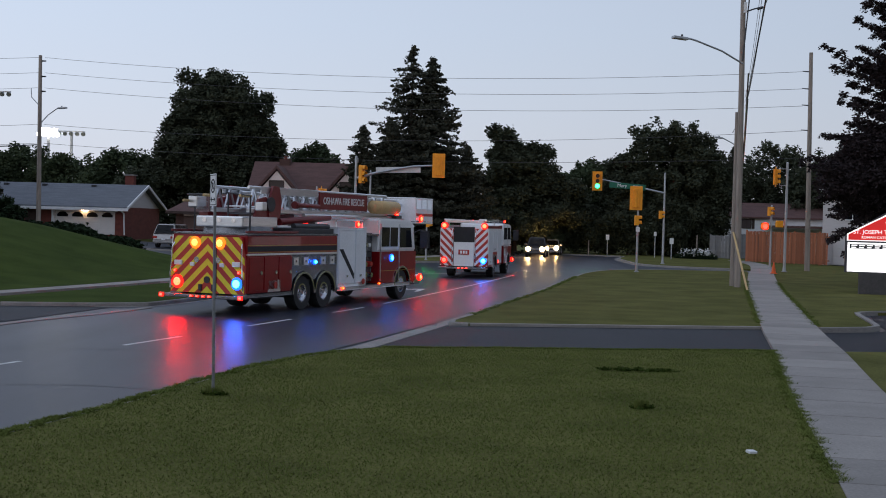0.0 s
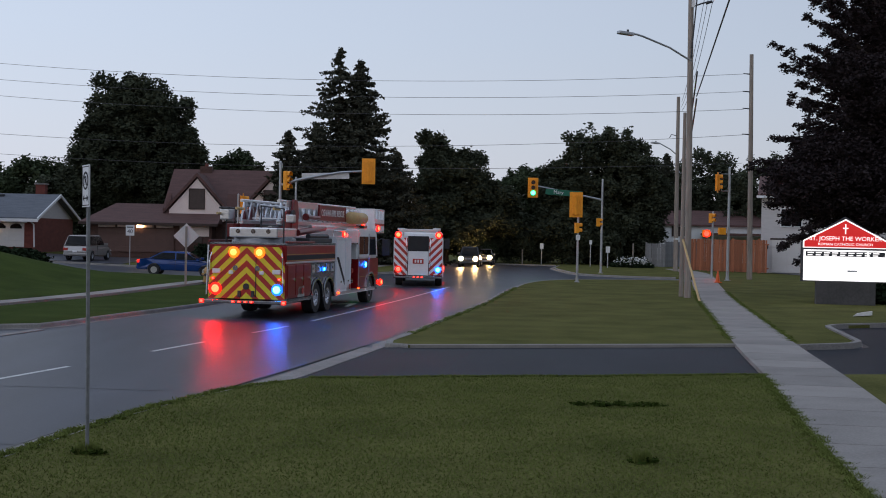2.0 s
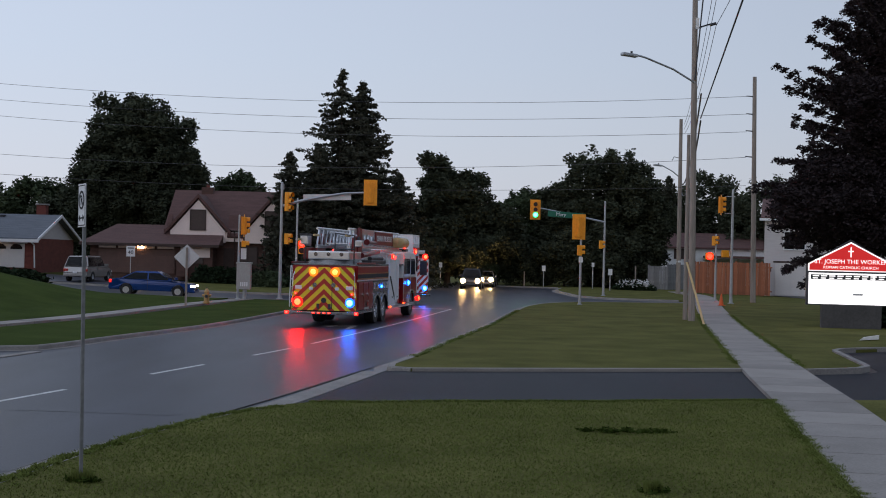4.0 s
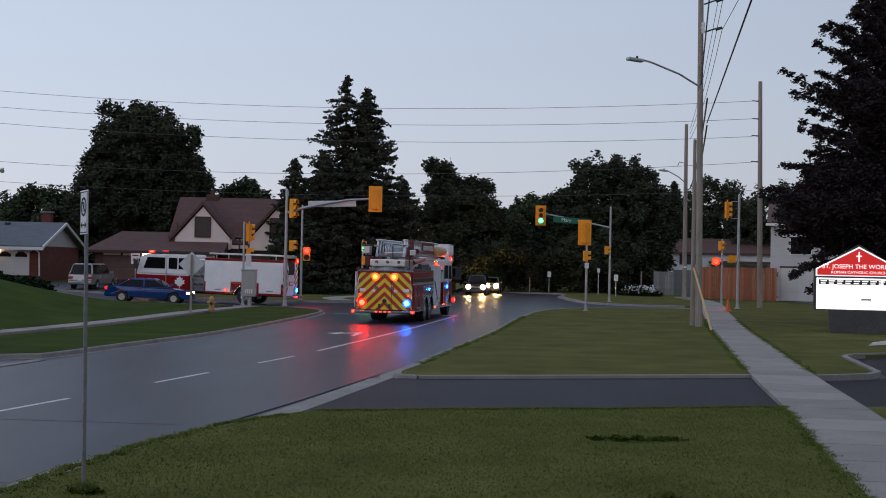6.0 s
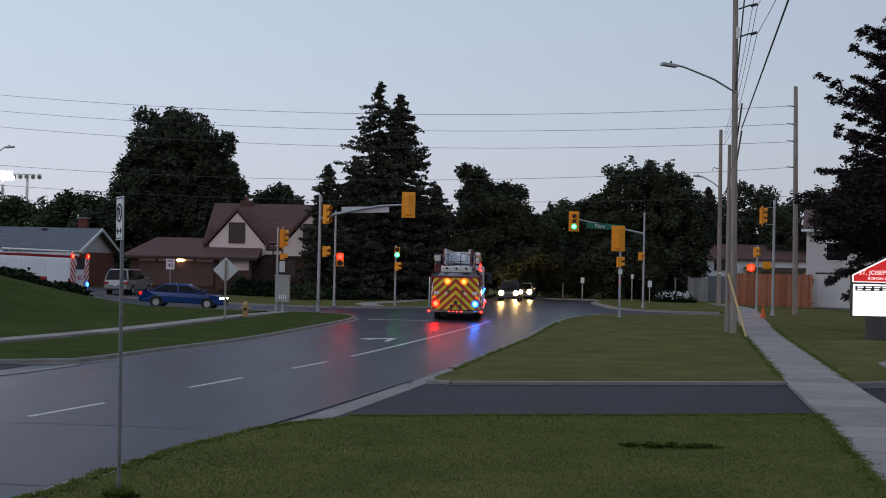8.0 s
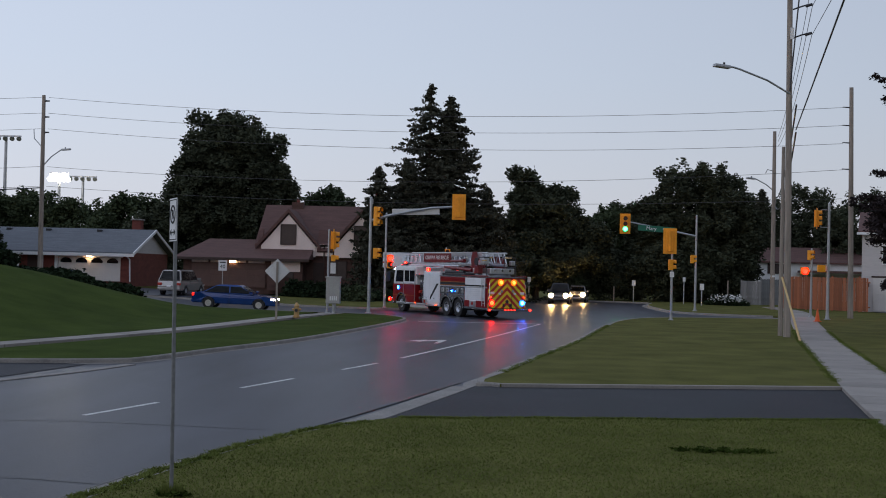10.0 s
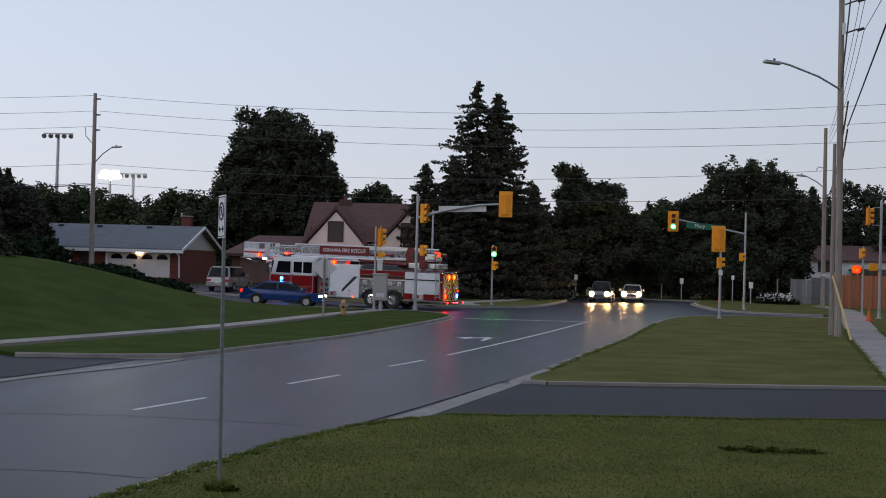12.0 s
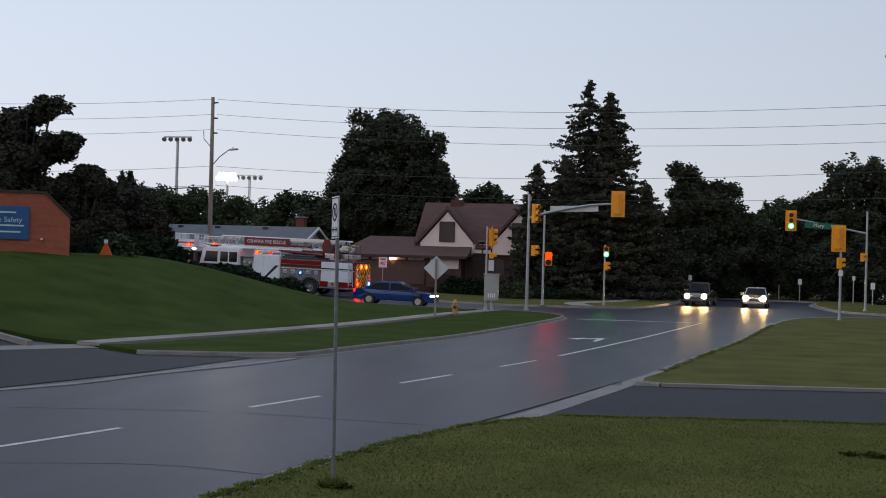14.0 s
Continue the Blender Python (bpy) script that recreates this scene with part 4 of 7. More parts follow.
def pumper():
    t = group_thing("pumper_truck", Matrix(), "white and red pumper fire engine with flashing lights", "fire truck")
    W = 1.25
    part("chassis", box(-2.3, 7.2, -0.5, 0.5, 0.5, 0.9, 0.03), DARKSTEEL, t)
    for s in (-1, 1):
        wheel(t, 0, s * 1.05, 0.52, 0.36, CHROME, s)
        wheel(t, 5.4, s * 1.05, 0.53, 0.36, CHROME, s)
        arch(t, 0, s * (W + 0.02), 0.62, 0.06, 0.03, CHROME)
        arch(t, 5.4, s * (W + 0.02), 0.64, 0.06, 0.03, CHROME)
        low = [(-2.4, 0.58), (-0.66, 0.58), (-0.6, 0.9), (-0.35, 1.12), (0, 1.2), (0.35, 1.12), (0.6, 0.9), (0.66, 0.58), (2.6, 0.58), (2.6, 1.28), (-2.4, 1.28)]
        part("body_side", prism(low, "y", s * 0.7, s * W), REDPAINT, t, "red lower body")
        part("upper_locker", box(-2.4, 2.6, s * 0.55, s * W, 1.29, 2.55, 0.02), WHITE, t, "white upper lockers")
        for x0, x1, z0 in ((-2.3, -0.9, 0.7), (-0.75, 0.75, 1.34), (0.9, 2.5, 0.7)):
            part("locker_door", box(x0, x1, s * (W - 0.01), s * (W + 0.022), z0, 2.42, 0.012), SHUTTER, t)
            part("locker_handle", box((x0 + x1) / 2 - 0.2, (x0 + x1) / 2 + 0.2, s * (W + 0.02), s * (W + 0.035), z0 + 0.12, z0 + 0.16), CHROME, t)
        part("side_stripe", box(-0.85, 0.85, s * (W + 0.001), s * (W + 0.028), 1.2, 1.33), CHEVRED, t)
        part("roof_rack", box(-2.2, 2.4, s * 0.75, s * 1.1, 2.92, 3.02, 0.02), ALU, t)
        part("rack_leg", rod((-1.8, s * 0.92, 2.5), (-1.8, s * 0.92, 2.94), 0.03, seg=6), ALU, t)
        part("rack_leg", rod((2.0, s * 0.92, 2.5), (2.0, s * 0.92, 2.94), 0.03, seg=6), ALU, t)
        part("top_rail", box(-2.4, 2.6, s * 1.1, s * W, 2.56, 2.70, 0.02), REDPAINT, t)
        for x0, x1 in ((3.78, 4.3), (4.4, 4.95), (5.2, 6.35)):
            part("cab_window", prism([(x0, 1.95), (x1 + (0.25 if x1 > 6 else 0), 1.95), (x1, 2.62), (x0, 2.62)], "y", s * (W - 0.02), s * (W + 0.012)), GLASS, t)
        part("cab_door_frame", box(5.08, 5.12, s * (W - 0.015), s * (W + 0.02), 0.7, 2.75), ALU, t)
        part("pump_panel", box(2.62, 3.55, s * 0.8, s * 1.0, 0.65, 2.3, 0.02), TREADPLATE, t, "steel pump panel")
        for k, (gx, gz) in enumerate(((2.85, 1.1), (3.25, 1.1), (2.85, 1.6), (3.25, 1.6))):
            part("hose_outlet", rod((gx, s * 1.0, gz), (gx, s * 1.14, gz), 0.09, 0.075, 12), CHROME, t)
        part("side_mirror", box(6.9, 7.1, s * (W + 0.15), s * (W + 0.38), 1.9, 2.45, 0.03), DARKSTEEL, t)
        part("headlight", box(7.0, 7.08, s * 0.75 - 0.22, s * 0.75 + 0.22, 0.95, 1.2, 0.02), L_WHITE, t)
        lens(t, "corner_warning_light", 7.35, s * 1.26, 0.76, 0.24, 0.18, L_RED, "y", s, "lit red corner light")
        lens(t, "upper_warning_light", -2.4, s * 1.04, 2.68, 0.3, 0.18, L_RED, label="lit red warning light")
        lens(t, "side_warning_light", 1.2, s * W, 0.8, 0.2, 0.1, L_REDSOFT, "y", s)
        lens(t, "lower_warning_light", -2.42, s * 1.02, 0.9, 0.28, 0.3, L_BLUE if s < 0 else L_REDSOFT, label="lit warning light")
        part("tail_grab_rail", tube([(-2.42, s * 0.62, 0.8), (-2.5, s * 0.62, 1.2), (-2.5, s * 0.62, 2.1), (-2.42, s * 0.62, 2.5)], 0.02), CHROME, t)
    low = [(3.6, 0.62), (4.74, 0.62), (4.8, 0.95), (5.05, 1.12), (5.4, 1.18), (5.75, 1.12), (6.0, 0.95), (6.06, 0.62), (7.05, 0.62), (7.08, 1.6), (3.6, 1.6)]
    part("cab_lower", prism(low, "y", -W, W), REDPAINT, t, "red lower cab")
    up = prism([(3.6, 1.605), (7.08, 1.605), (6.85, 2.6), (6.6, 2.8), (3.7, 2.85), (3.6, 2.75)], "y", -W + 0.01, W - 0.01)
    bmesh.ops.bevel(up, geom=[e for e in up.edges if abs(e.verts[0].co.y - e.verts[1].co.y) < 0.01], offset=0.06, segments=2, affect="EDGES")
    part("cab_upper", up, WHITE, t, "white upper cab")
    for s in (-1, 1):
        fl = prism([(0, 0.34), (0.09, 0.2), (0.2, 0.24), (0.17, 0.08), (0.33, 0.1), (0.28, -0.03), (0.34, -0.1), (0.12, -0.2), (0.14, -0.28), (0.02, -0.25), (0.02, -0.42), (-0.02, -0.42), (-0.02, -0.25), (-0.14, -0.28), (-0.12, -0.2), (-0.34, -0.1), (-0.28, -0.03), (-0.33, 0.1), (-0.17, 0.08), (-0.2, 0.24), (-0.09, 0.2)], "y", s * (W + 0.002), s * (W + 0.012))
        bmesh.ops.translate(fl, verts=fl.verts[:], vec=(4.2, 0, 1.2))
        part("leaf_emblem", fl, WHITE, t, "white maple leaf on the cab door")
        part("cab_stripe", box(3.62, 7.0, s * (W - 0.004), s * (W + 0.006), 1.56, 1.60), WHITE, t)
    part("windscreen", prism([(-1.1, 1.8), (1.1, 1.8), (1.05, 2.5), (-1.05, 2.5)], "x", 6.95, 7.06), GLASS, t)
    part("grille", box(7.06, 7.12, -0.5, 0.5, 0.85, 1.5, 0.02), CHROME, t)
    part("front_bumper", box(7.04, 7.7, -W, W, 0.48, 0.86, 0.06), CHROME, t)
    part("light_bar", box(6.0, 6.5, -0.9, 0.9, 2.86, 3.0, 0.03), DARKSTEEL, t)
    for y in (-0.9, 0.9):
        lens(t, "roof_light", 6.25, y, 2.96, 0.4, 0.14, L_RED, "y", 1 if y > 0 else -1, "lit red roof light")
    part("body_core", box(-2.38, 2.6, -0.7, 0.7, 0.7, 1.9), DARKSTEEL, t)
    part("hose_bed_cover", box(-2.3, 2.5, -0.56, 0.56, 1.9, 2.3, 0.03), BLACK, t, "dark hose bed cover")
    part("crosslay", box(2.6, 3.55, -1.0, 1.0, 2.2, 2.6, 0.03), ALU, t)
    # rear
    part("rear_panel", box(-2.44, -2.38, -0.52, 0.52, 0.6, 1.84, 0.01), WHITE, t)
    part("hose_bed_opening", box(-2.45, -2.36, -0.54, 0.54, 1.85, 2.62, 0.01), BLACK, t)
    part("rear_header", box(-2.42, -2.3, -1.0, 1.0, 2.82, 2.98, 0.02), ALU, t)
    for s in (-1, 1):
        side = [(s * 0.56, 0.62), (s * 1.23, 0.62), (s * 1.23, 2.53), (s * 0.56, 2.53)]
        chevrons(t, -2.405, side, 0.19, (CHEVWHITE, CHEVRED), 1.0, -1)
    part("number_plate", box(-2.465, -2.44, -0.28, 0.28, 1.2, 1.45, 0.01), CHEVRED, t, "red plate with a plain number bar")
    for k in range(3):
        part("number_bar", box(-2.475, -2.462, -0.19 + 0.14 * k, -0.10 + 0.14 * k, 1.25, 1.4), WHITE, t)
    part("rear_step", box(-2.75, -2.4, -1.26, 1.26, 0.46, 0.56, 0.02), TREADPLATE, t)
    for k in range(3):
        lens(t, "step_light", -2.75, -0.2 + 0.2 * k, 0.52, 0.12, 0.06, L_REDSOFT)
    return t


def car(name, label, mat, length, height, tail, wagon, lamp, lit_rear=False, category="car"):
    """A passenger car: x forward, centred over its wheels."""
    t = group_thing(name, Matrix(), label, category)
    L, W = length / 2, 0.9
    hood = 0.86 if not wagon else 0.98
    belt = 0.94 if not wagon else 1.05
    fx, rx = L - 0.92, -L + 0.98
    r = 0.33
    def scoop(x):
        return [(x + 0.39 * math.cos(a), 0.32 + 0.39 * math.sin(a)) for a in [math.pi - k * math.pi / 8 for k in range(9)]]
    prof = [(-L + 0.05, 0.32)] + scoop(rx) + scoop(fx) + [(L - 0.08, 0.30), (L, 0.45), (L - 0.03, 0.68), (L - 0.22, 0.79), (L - 0.7, hood - 0.03), (L - 1.25, hood + 0.03), (-L + (0.5 if tail else 0.1), belt + (0.03 if tail else 0)), (-L + 0.12, belt - 0.05), (-L, 0.65), (-L, 0.42)]
    b = prism(prof, "y", -W, W)
    bmesh.ops.bevel(b, geom=[e for e in b.edges if abs(e.verts[0].co.y - e.verts[1].co.y) < 0.01 and e.calc_length() > 0.16], offset=0.05, segments=2, affect="EDGES")
    for v in b.verts:
        k = abs(v.co.x) / L
        v.co.y *= 1 - 0.10 * k ** 6
    part("body", b, mat, t)
    a0, a1 = (L - 1.2 if tail else L - 1.45), (-L + 0.55 if tail else -L + 0.12)
    r0, r1 = L - 2.1 if not wagon else L - 1.95, (-L + 1.45 if tail else -L + 0.45)
    g = bmesh.new()
    cab = [((a0, s * (W - 0.05), hood - 0.04), (r0, s * (W - 0.25), height), (r1, s * (W - 0.25), height - 0.02), (a1, s * (W - 0.05), belt - 0.03)) for s in (-1, 1)]
    vs = [[g.verts.new(p) for p in side] for side in cab]
    g.faces.new(vs[0])
    g.faces.new(vs[1][::-1])
    for i in range(4):
        j = (i + 1) % 4
        g.faces.new((vs[0][i], vs[1][i], vs[1][j], vs[0][j]))
    bmesh.ops.bevel(g, geom=g.edges[:], offset=0.06, segments=2, affect="EDGES")
    part("cabin", g, mat, t)
    for s in (-1, 1):
        def at(x, z):
            f = (z - (belt - 0.05)) / (height - belt + 0.05)
            return (x, s * (W - 0.05 - 0.2 * f + 0.03), z)
        midx = (a0 + a1) / 2 + 0.1
        top, bot = height - 0.10, belt + 0.02
        def slant(x0, x1, z):
            return x0 + (x1 - x0) * (z - belt) / (height - belt)
        for lo_x, hi_x, lo_t, hi_t in ((midx + 0.04, slant(a0, r0, bot) - 0.12, midx + 0.02, slant(a0, r0, top) - 0.10), (slant(a1, r1, bot) + 0.16, midx - 0.04, slant(a1, r1, top) + 0.12, midx - 0.06)):
            q = bmesh.new()
            q.faces.new([q.verts.new(p) for p in (at(lo_x, bot), at(hi_x, bot), at(hi_t, top), at(lo_t, top))])
            q2 = bmesh.ops.solidify(q, geom=q.faces[:], thickness=0.012)
            part("side_window", q, GLASS, t)
        part("door_seam", box(midx - 0.008, midx + 0.008, s * (W - 0.02), s * (W + 0.004), 0.36, belt), BLACK, t)
        part("door_handle", box(midx - 0.32, midx - 0.16, s * (W - 0.01), s * (W + 0.025), belt - 0.14, belt - 0.11, 0.008), mat, t)
        part("door_mirror", box(a0 - 0.25, a0 - 0.05, s * (W - 0.02), s * (W + 0.16), belt + 0.0, belt + 0.14, 0.03), mat, t)
        wheel(t, fx, s * (W - 0.11), r, 0.22, ALU, s)
        wheel(t, rx, s * (W - 0.11), r, 0.22, ALU, s)
        # L_HEAD discs are oversized: the headlights' glare is put into their shape
        part("headlight", rod((L - 0.1, s * 0.62, 0.72), (L + 0.03, s * 0.62, 0.72), 0.2, 0.17, 18) if lamp is L_HEAD else prism([(L + 0.012, s * 0.42), (L + 0.0, s * 0.74), (L - 0.12, s * 0.835), (L - 0.22, s * 0.865), (L - 0.2, s * 0.5)], "z", 0.62, 0.725), lamp, t)
        part("tail_light", box(-L - 0.005, -L + 0.16, s * 0.68 - 0.16, s * 0.68 + 0.16, 0.70, 0.88, 0.03), L_REDSOFT if lit_rear else CHEVRED, t)
    for x0, z0, x1, z1 in ((slant(a0, r0, belt + 0.05), belt + 0.02, slant(a0, r0, height - 0.1), height - 0.09), (slant(a1, r1, belt + 0.05), belt + 0.03, slant(a1, r1, height - 0.1), height - 0.1)):
        q = bmesh.new()
        o = 0.022 if x0 > 0 else -0.022
        q.faces.new([q.verts.new(p) for p in ((x0 + o, -0.74, z0 + 0.01), (x0 + o, 0.74, z0 + 0.01), (x1 + o, 0.60, z1 + 0.01), (x1 + o, -0.60, z1 + 0.01))])
        bmesh.ops.solidify(q, geom=q.faces[:], thickness=0.014)
        part("windscreen" if x0 > 0 else "rear_window", q, GLASS, t)
    part("grille", box(L - 0.05, L + 0.008, -0.38, 0.38, 0.5, 0.66, 0.01), DARKSTEEL, t)
    part("front_bumper", box(L - 0.14, L + 0.03, -0.82, 0.82, 0.30, 0.46, 0.04), mat, t)
    part("rear_bumper", box(-L - 0.03, -L + 0.14, -0.82, 0.82, 0.36, 0.54, 0.04), mat, t)
    part("licence_plate", box(-L - 0.04, -L - 0.02, -0.15, 0.15, 0.58, 0.70), WHITE, t)
    return t


LADDER_TRUCK = aerial_truck()
PUMPER = pumper()
BLUE_CAR = car("sedan", "glossy blue four-door sedan with lit headlights", BLUECAR, 4.8, 1.42, True, False, L_HEADWHITE, True)
MINIVAN = car("minivan", "silver minivan parked on a driveway", SILVER, 5.0, 1.78, False, True, WHITE)
MINIVAN.matrix_basis = pose(-22.0, 85.2, lie(-22.0, 85.2) + 0.15, 0, 0, 84)
FRONT_CAR = car("suv", "dark sport utility vehicle with glaring headlights", DARKCAR, 4.8, 1.75, False, True, L_HEAD)
NEXT_CAR = car("hatchback", "pale car with bright headlights", SILVER, 4.5, 1.5, False, False, L_HEAD)


# ---- street furniture ----
def signal_head(parent, lit=None, which=2, board=True, sections=3, turn=0.0, spot=(0, 0, 0), size=1.0, label="yellow traffic signal head"):
    """A signal head about its centre, facing -y before it is turned."""
    h = part("signal_housing", box(-0.2 * size, 0.2 * size, -0.1, 0.14, -0.19 * sections * size, 0.19 * sections * size, 0.03), SIGNAL, parent, label)
    h.matrix_basis = pose(*spot, 0, 0, turn)
    if board:
        part("backboard", box(-0.38 * size, 0.38 * size, 0.02, 0.05, (-0.19 * sections - 0.16) * size, (0.19 * sections + 0.16) * size, 0.008), SIGNAL, h)
        part("back_rib", box(-0.06, 0.06, 0.14, 0.2, -0.6 * size, 0.6 * size, 0.02), SIGNAL, h)
    for k in range(sections):
        z = (0.38 * (sections - 1) / 2 - 0.38 * k) * size
        on = lit is not None and k == which
        # a lit lens is drawn larger than a dark one to imitate its glow
        ln = part("signal_lens", rod((0, -0.12, z), (0, -0.10, z), (0.2 if on else 0.15) * size, seg=18), lit if on else SIGNALDARK, h, "lit signal lens" if on else "")
        if on:
            part("bulb", rod((0, -0.135, z), (0, -0.12, z), 0.14 * size, seg=14), HOT[lit.name], h)
        v = bmesh.new()
        n = 12
        rows = []
        for i in range(n + 1):
            a = math.radians(-25 + 230 * i / n)
            c, s = math.cos(a) * 0.17 * size, math.sin(a) * 0.17 * size
            rows.append((v.verts.new((c, -0.10, z + s)), v.verts.new((c, -0.28, z + s)), v.verts.new((c * 1.06, -0.28, z + s * 1.06)), v.verts.new((c * 1.06, -0.10, z + s * 1.06))))
        for p, q in zip(rows, rows[1:]):
            for i in range(4):
                v.faces.new((p[i], p[(i + 1) % 4], q[(i + 1) % 4], q[i]))
        part("visor", v, SIGNAL, h)
    return h


def base_flange(t, r):
    part("base_flange", box(-r * 1.7, r * 1.7, -r * 1.7, r * 1.7, 0, 0.04, 0.01), GALV, t)
    part("base_collar", rod((0, 0, 0.05), (0, 0, 0.3), r * 1.25, r * 1.05, 14), GALV, t)


def post(name, x, y, height, r, label, category="signal pole", mat=GALV, lift=0.12):
    t = group_thing(name, pose(x, y, lie(x, y) + lift), label, category)
    part("pole", rod((0, 0, 0), (0, 0, height), r, r * 0.75, 14), mat, t)
    base_flange(t, r)
    part("cap", rod((0, 0, height), (0, 0, height + 0.06), r * 0.8, r * 0.4, 12), mat, t)
    return t


# far mast: green light over the road and the street name
m1 = post("traffic_signal", 14.9, 87.4, 6.9, 0.09, "steel signal mast with green light and street name sign")
part("mast_arm", tube([(0, 0, 5.4), (-1.6, -0.05, 5.72), (-3.0, -0.05, 6.0), (-4.9, -0.05, 6.35)], [0.075, 0.065, 0.055, 0.045]), GALV, m1)
signal_head(m1, L_GREEN, 2, True, 3, 0, (-5.15, -0.15, 6.2))
sg = part("street_name_sign", box(-1.38, 1.38, -0.015, 0.015, -0.21, 0.21, 0.008), GREENSIGN, m1, "green street name sign")
sg.matrix_basis = pose(-2.85, -0.16, 5.86, 0, 3.5, 0)
nm = new("lettering", text_mesh("lettering", "Mary", 0.26, SIGNWHITE, 0.012))
nm.parent, nm.location = sg, (-0.42, -0.03, 0.0)
for k in range(3):
    part("lettering_bar", box(0.42 + 0.24 * k, 0.6 + 0.24 * k, -0.03, -0.012, -0.03, 0.1), SIGNWHITE, sg)
signal_head(m1, None, 0, False, 2, 90, (-0.24, 0, 3.75), 0.8)

# near right signal, seen from behind
m2 = post("traffic_signal", 10.4, 68.9, 5.0, 0.075, "slim signal post with yellow head seen from behind")
signal_head(m2, None, 0, True, 3, 178, (-0.16, -0.12, 4.5))
signal_head(m2, None, 0, False, 2, 95, (-0.05, 0, 3.15), 0.8)
part("post_sign", box(-0.12, 0.12, -0.1, -0.08, 2.45, 2.75, 0.005), SIGNWHITE, m2)

# near left mast with its arm over the road
m3 = post("traffic_signal", -6.8, 67.9, 6.55, 0.095, "steel signal mast with curved arm and yellow heads")
part("mast_arm", tube([(0.05, 0, 5.25), (1.0, 0, 5.55), (2.2, 0, 5.82), (3.5, 0, 6.05), (5.1, 0, 6.15)], [0.085, 0.08, 0.07, 0.06, 0.05]), GALV, m3)
signal_head(m3, None, 0, True, 3, 180, (5.0, -0.15, 6.12), label="yellow signal head seen from behind")
signal_head(m3, None, 0, False, 3, 60, (0.38, -0.05, 5.5), 0.95)
signal_head(m3, None, 0, False, 2, 75, (0.36, 0, 3.4), 0.8)
part("street_name_sign", box(1.4, 4.1, 0.10, 0.13, 5.55, 5.9, 0.008), SIGNBACK, m3, "bare back of a street name sign").rotation_euler = (0, radians(-2), 0)
part("cable_box", box(-0.1, 0.1, 0.1, 0.28, 6.2, 6.5, 0.02), GALV, m3)

# far left posts
m4 = post("traffic_signal", -6.75, 77.6, 6.1, 0.08, "steel signal post with a red light")
signal_head(m4, L_SIGRED, 0, False, 2, 4, (0.34, -0.1, 3.0), 1.15)
m5 = post("traffic_signal", -2.95, 81.2, 4.0, 0.07, "short signal post with a green light")
signal_head(m5, L_GREEN, 1, False, 2, 0, (0.1, -0.1, 3.6), 0.9)
signal_head(m5, None, 0, False, 2, 70, (0.12, 0, 2.65), 0.75)
m6 = post("traffic_signal", -8.95, 66.4, 4.6, 0.07, "thin signal post with yellow heads turned aside")
signal_head(m6, None, 0, True, 3, 100, (0.3, 0, 4.05), 0.85)
signal_head(m6, None, 0, False, 1, 100, (0.28, 0, 3.05), 0.9)
part("post_sign", box(0.12, 0.42, -0.02, 0.0, 2.2, 2.8, 0.005), SIGNBACK, m6)

# right corner posts
m7 = post("traffic_signal", 21.3, 76.4, 7.3, 0.10, "tall steel signal post with a yellow head")
signal_head(m7, None, 0, True, 3, 70, (-0.72, 0, 6.35), 0.9)
part("bracket", tube([(0, 0, 6.9), (-0.5, 0, 6.9), (-0.5, 0, 5.8), (0, 0, 5.8)], 0.03), GALV, m7)
signal_head(m7, None, 0, False, 1, 180, (-0.42, 0, 3.2), 1.2)
m8 = post("traffic_signal", 21.3, 80.3, 4.5, 0.08, "steel signal post with a red light")
signal_head(m8, None, 0, False, 2, 55, (-0.1, 0, 4.1), 0.85)
signal_head(m8, L_SIGRED, 0, False, 1, 0, (-0.45, -0.05, 3.05), 1.3)

# control cabinet
cb = group_thing("control_cabinet", pose(-8.55, 65.8, lie(-8.55, 65.8) + 0.13), "grey metal signal control cabinet on a stub", "cabinet")
part("body", box(-0.38, 0.38, -0.28, 0.28, 0.55, 1.95, 0.02), CABINETGREY, cb)
part("lid", box(-0.42, 0.42, -0.32, 0.32, 1.95, 2.03, 0.02), CABINETGREY, cb)
part("pedestal", rod((0.05, 0, 0), (0.05, 0, 0.56), 0.11, 0.11, 12), GALV, cb)
for k in range(4):
    part("label_bar", box(-0.16 + 0.11 * k, -0.10 + 0.11 * k, -0.29, -0.279, 0.72, 0.95), WHITE, cb)

# hydrant
hy = group_thing("fire_hydrant", pose(-9.5, 59.2, lie(-9.5, 59.2) + 0.12), "yellow cast-iron fire hydrant on the verge", "hydrant")
part("barrel", rod((0, 0, 0), (0, 0, 0.58), 0.14, 0.12, 16), HYDRANTYELLOW, hy)
part("bonnet", rod((0, 0, 0.58), (0, 0, 0.76), 0.15, 0.05, 16), HYDRANTYELLOW, hy)
part("operating_nut", rod((0, 0, 0.76), (0, 0, 0.82), 0.03, 0.03, 5), DARKSTEEL, hy)
part("flange", rod((0, 0, 0.05), (0, 0, 0.1), 0.19, 0.19, 16), HYDRANTYELLOW, hy)
for s in (-1, 1):
    part("side_cap", rod((s * 0.12, 0, 0.42), (s * 0.22, 0, 0.42), 0.065, 0.055, 10), HYDRANTYELLOW, hy)
part("front_cap", rod((0, -0.12, 0.38), (0, -0.23, 0.38), 0.085, 0.07, 12), DARKSTEEL, hy)

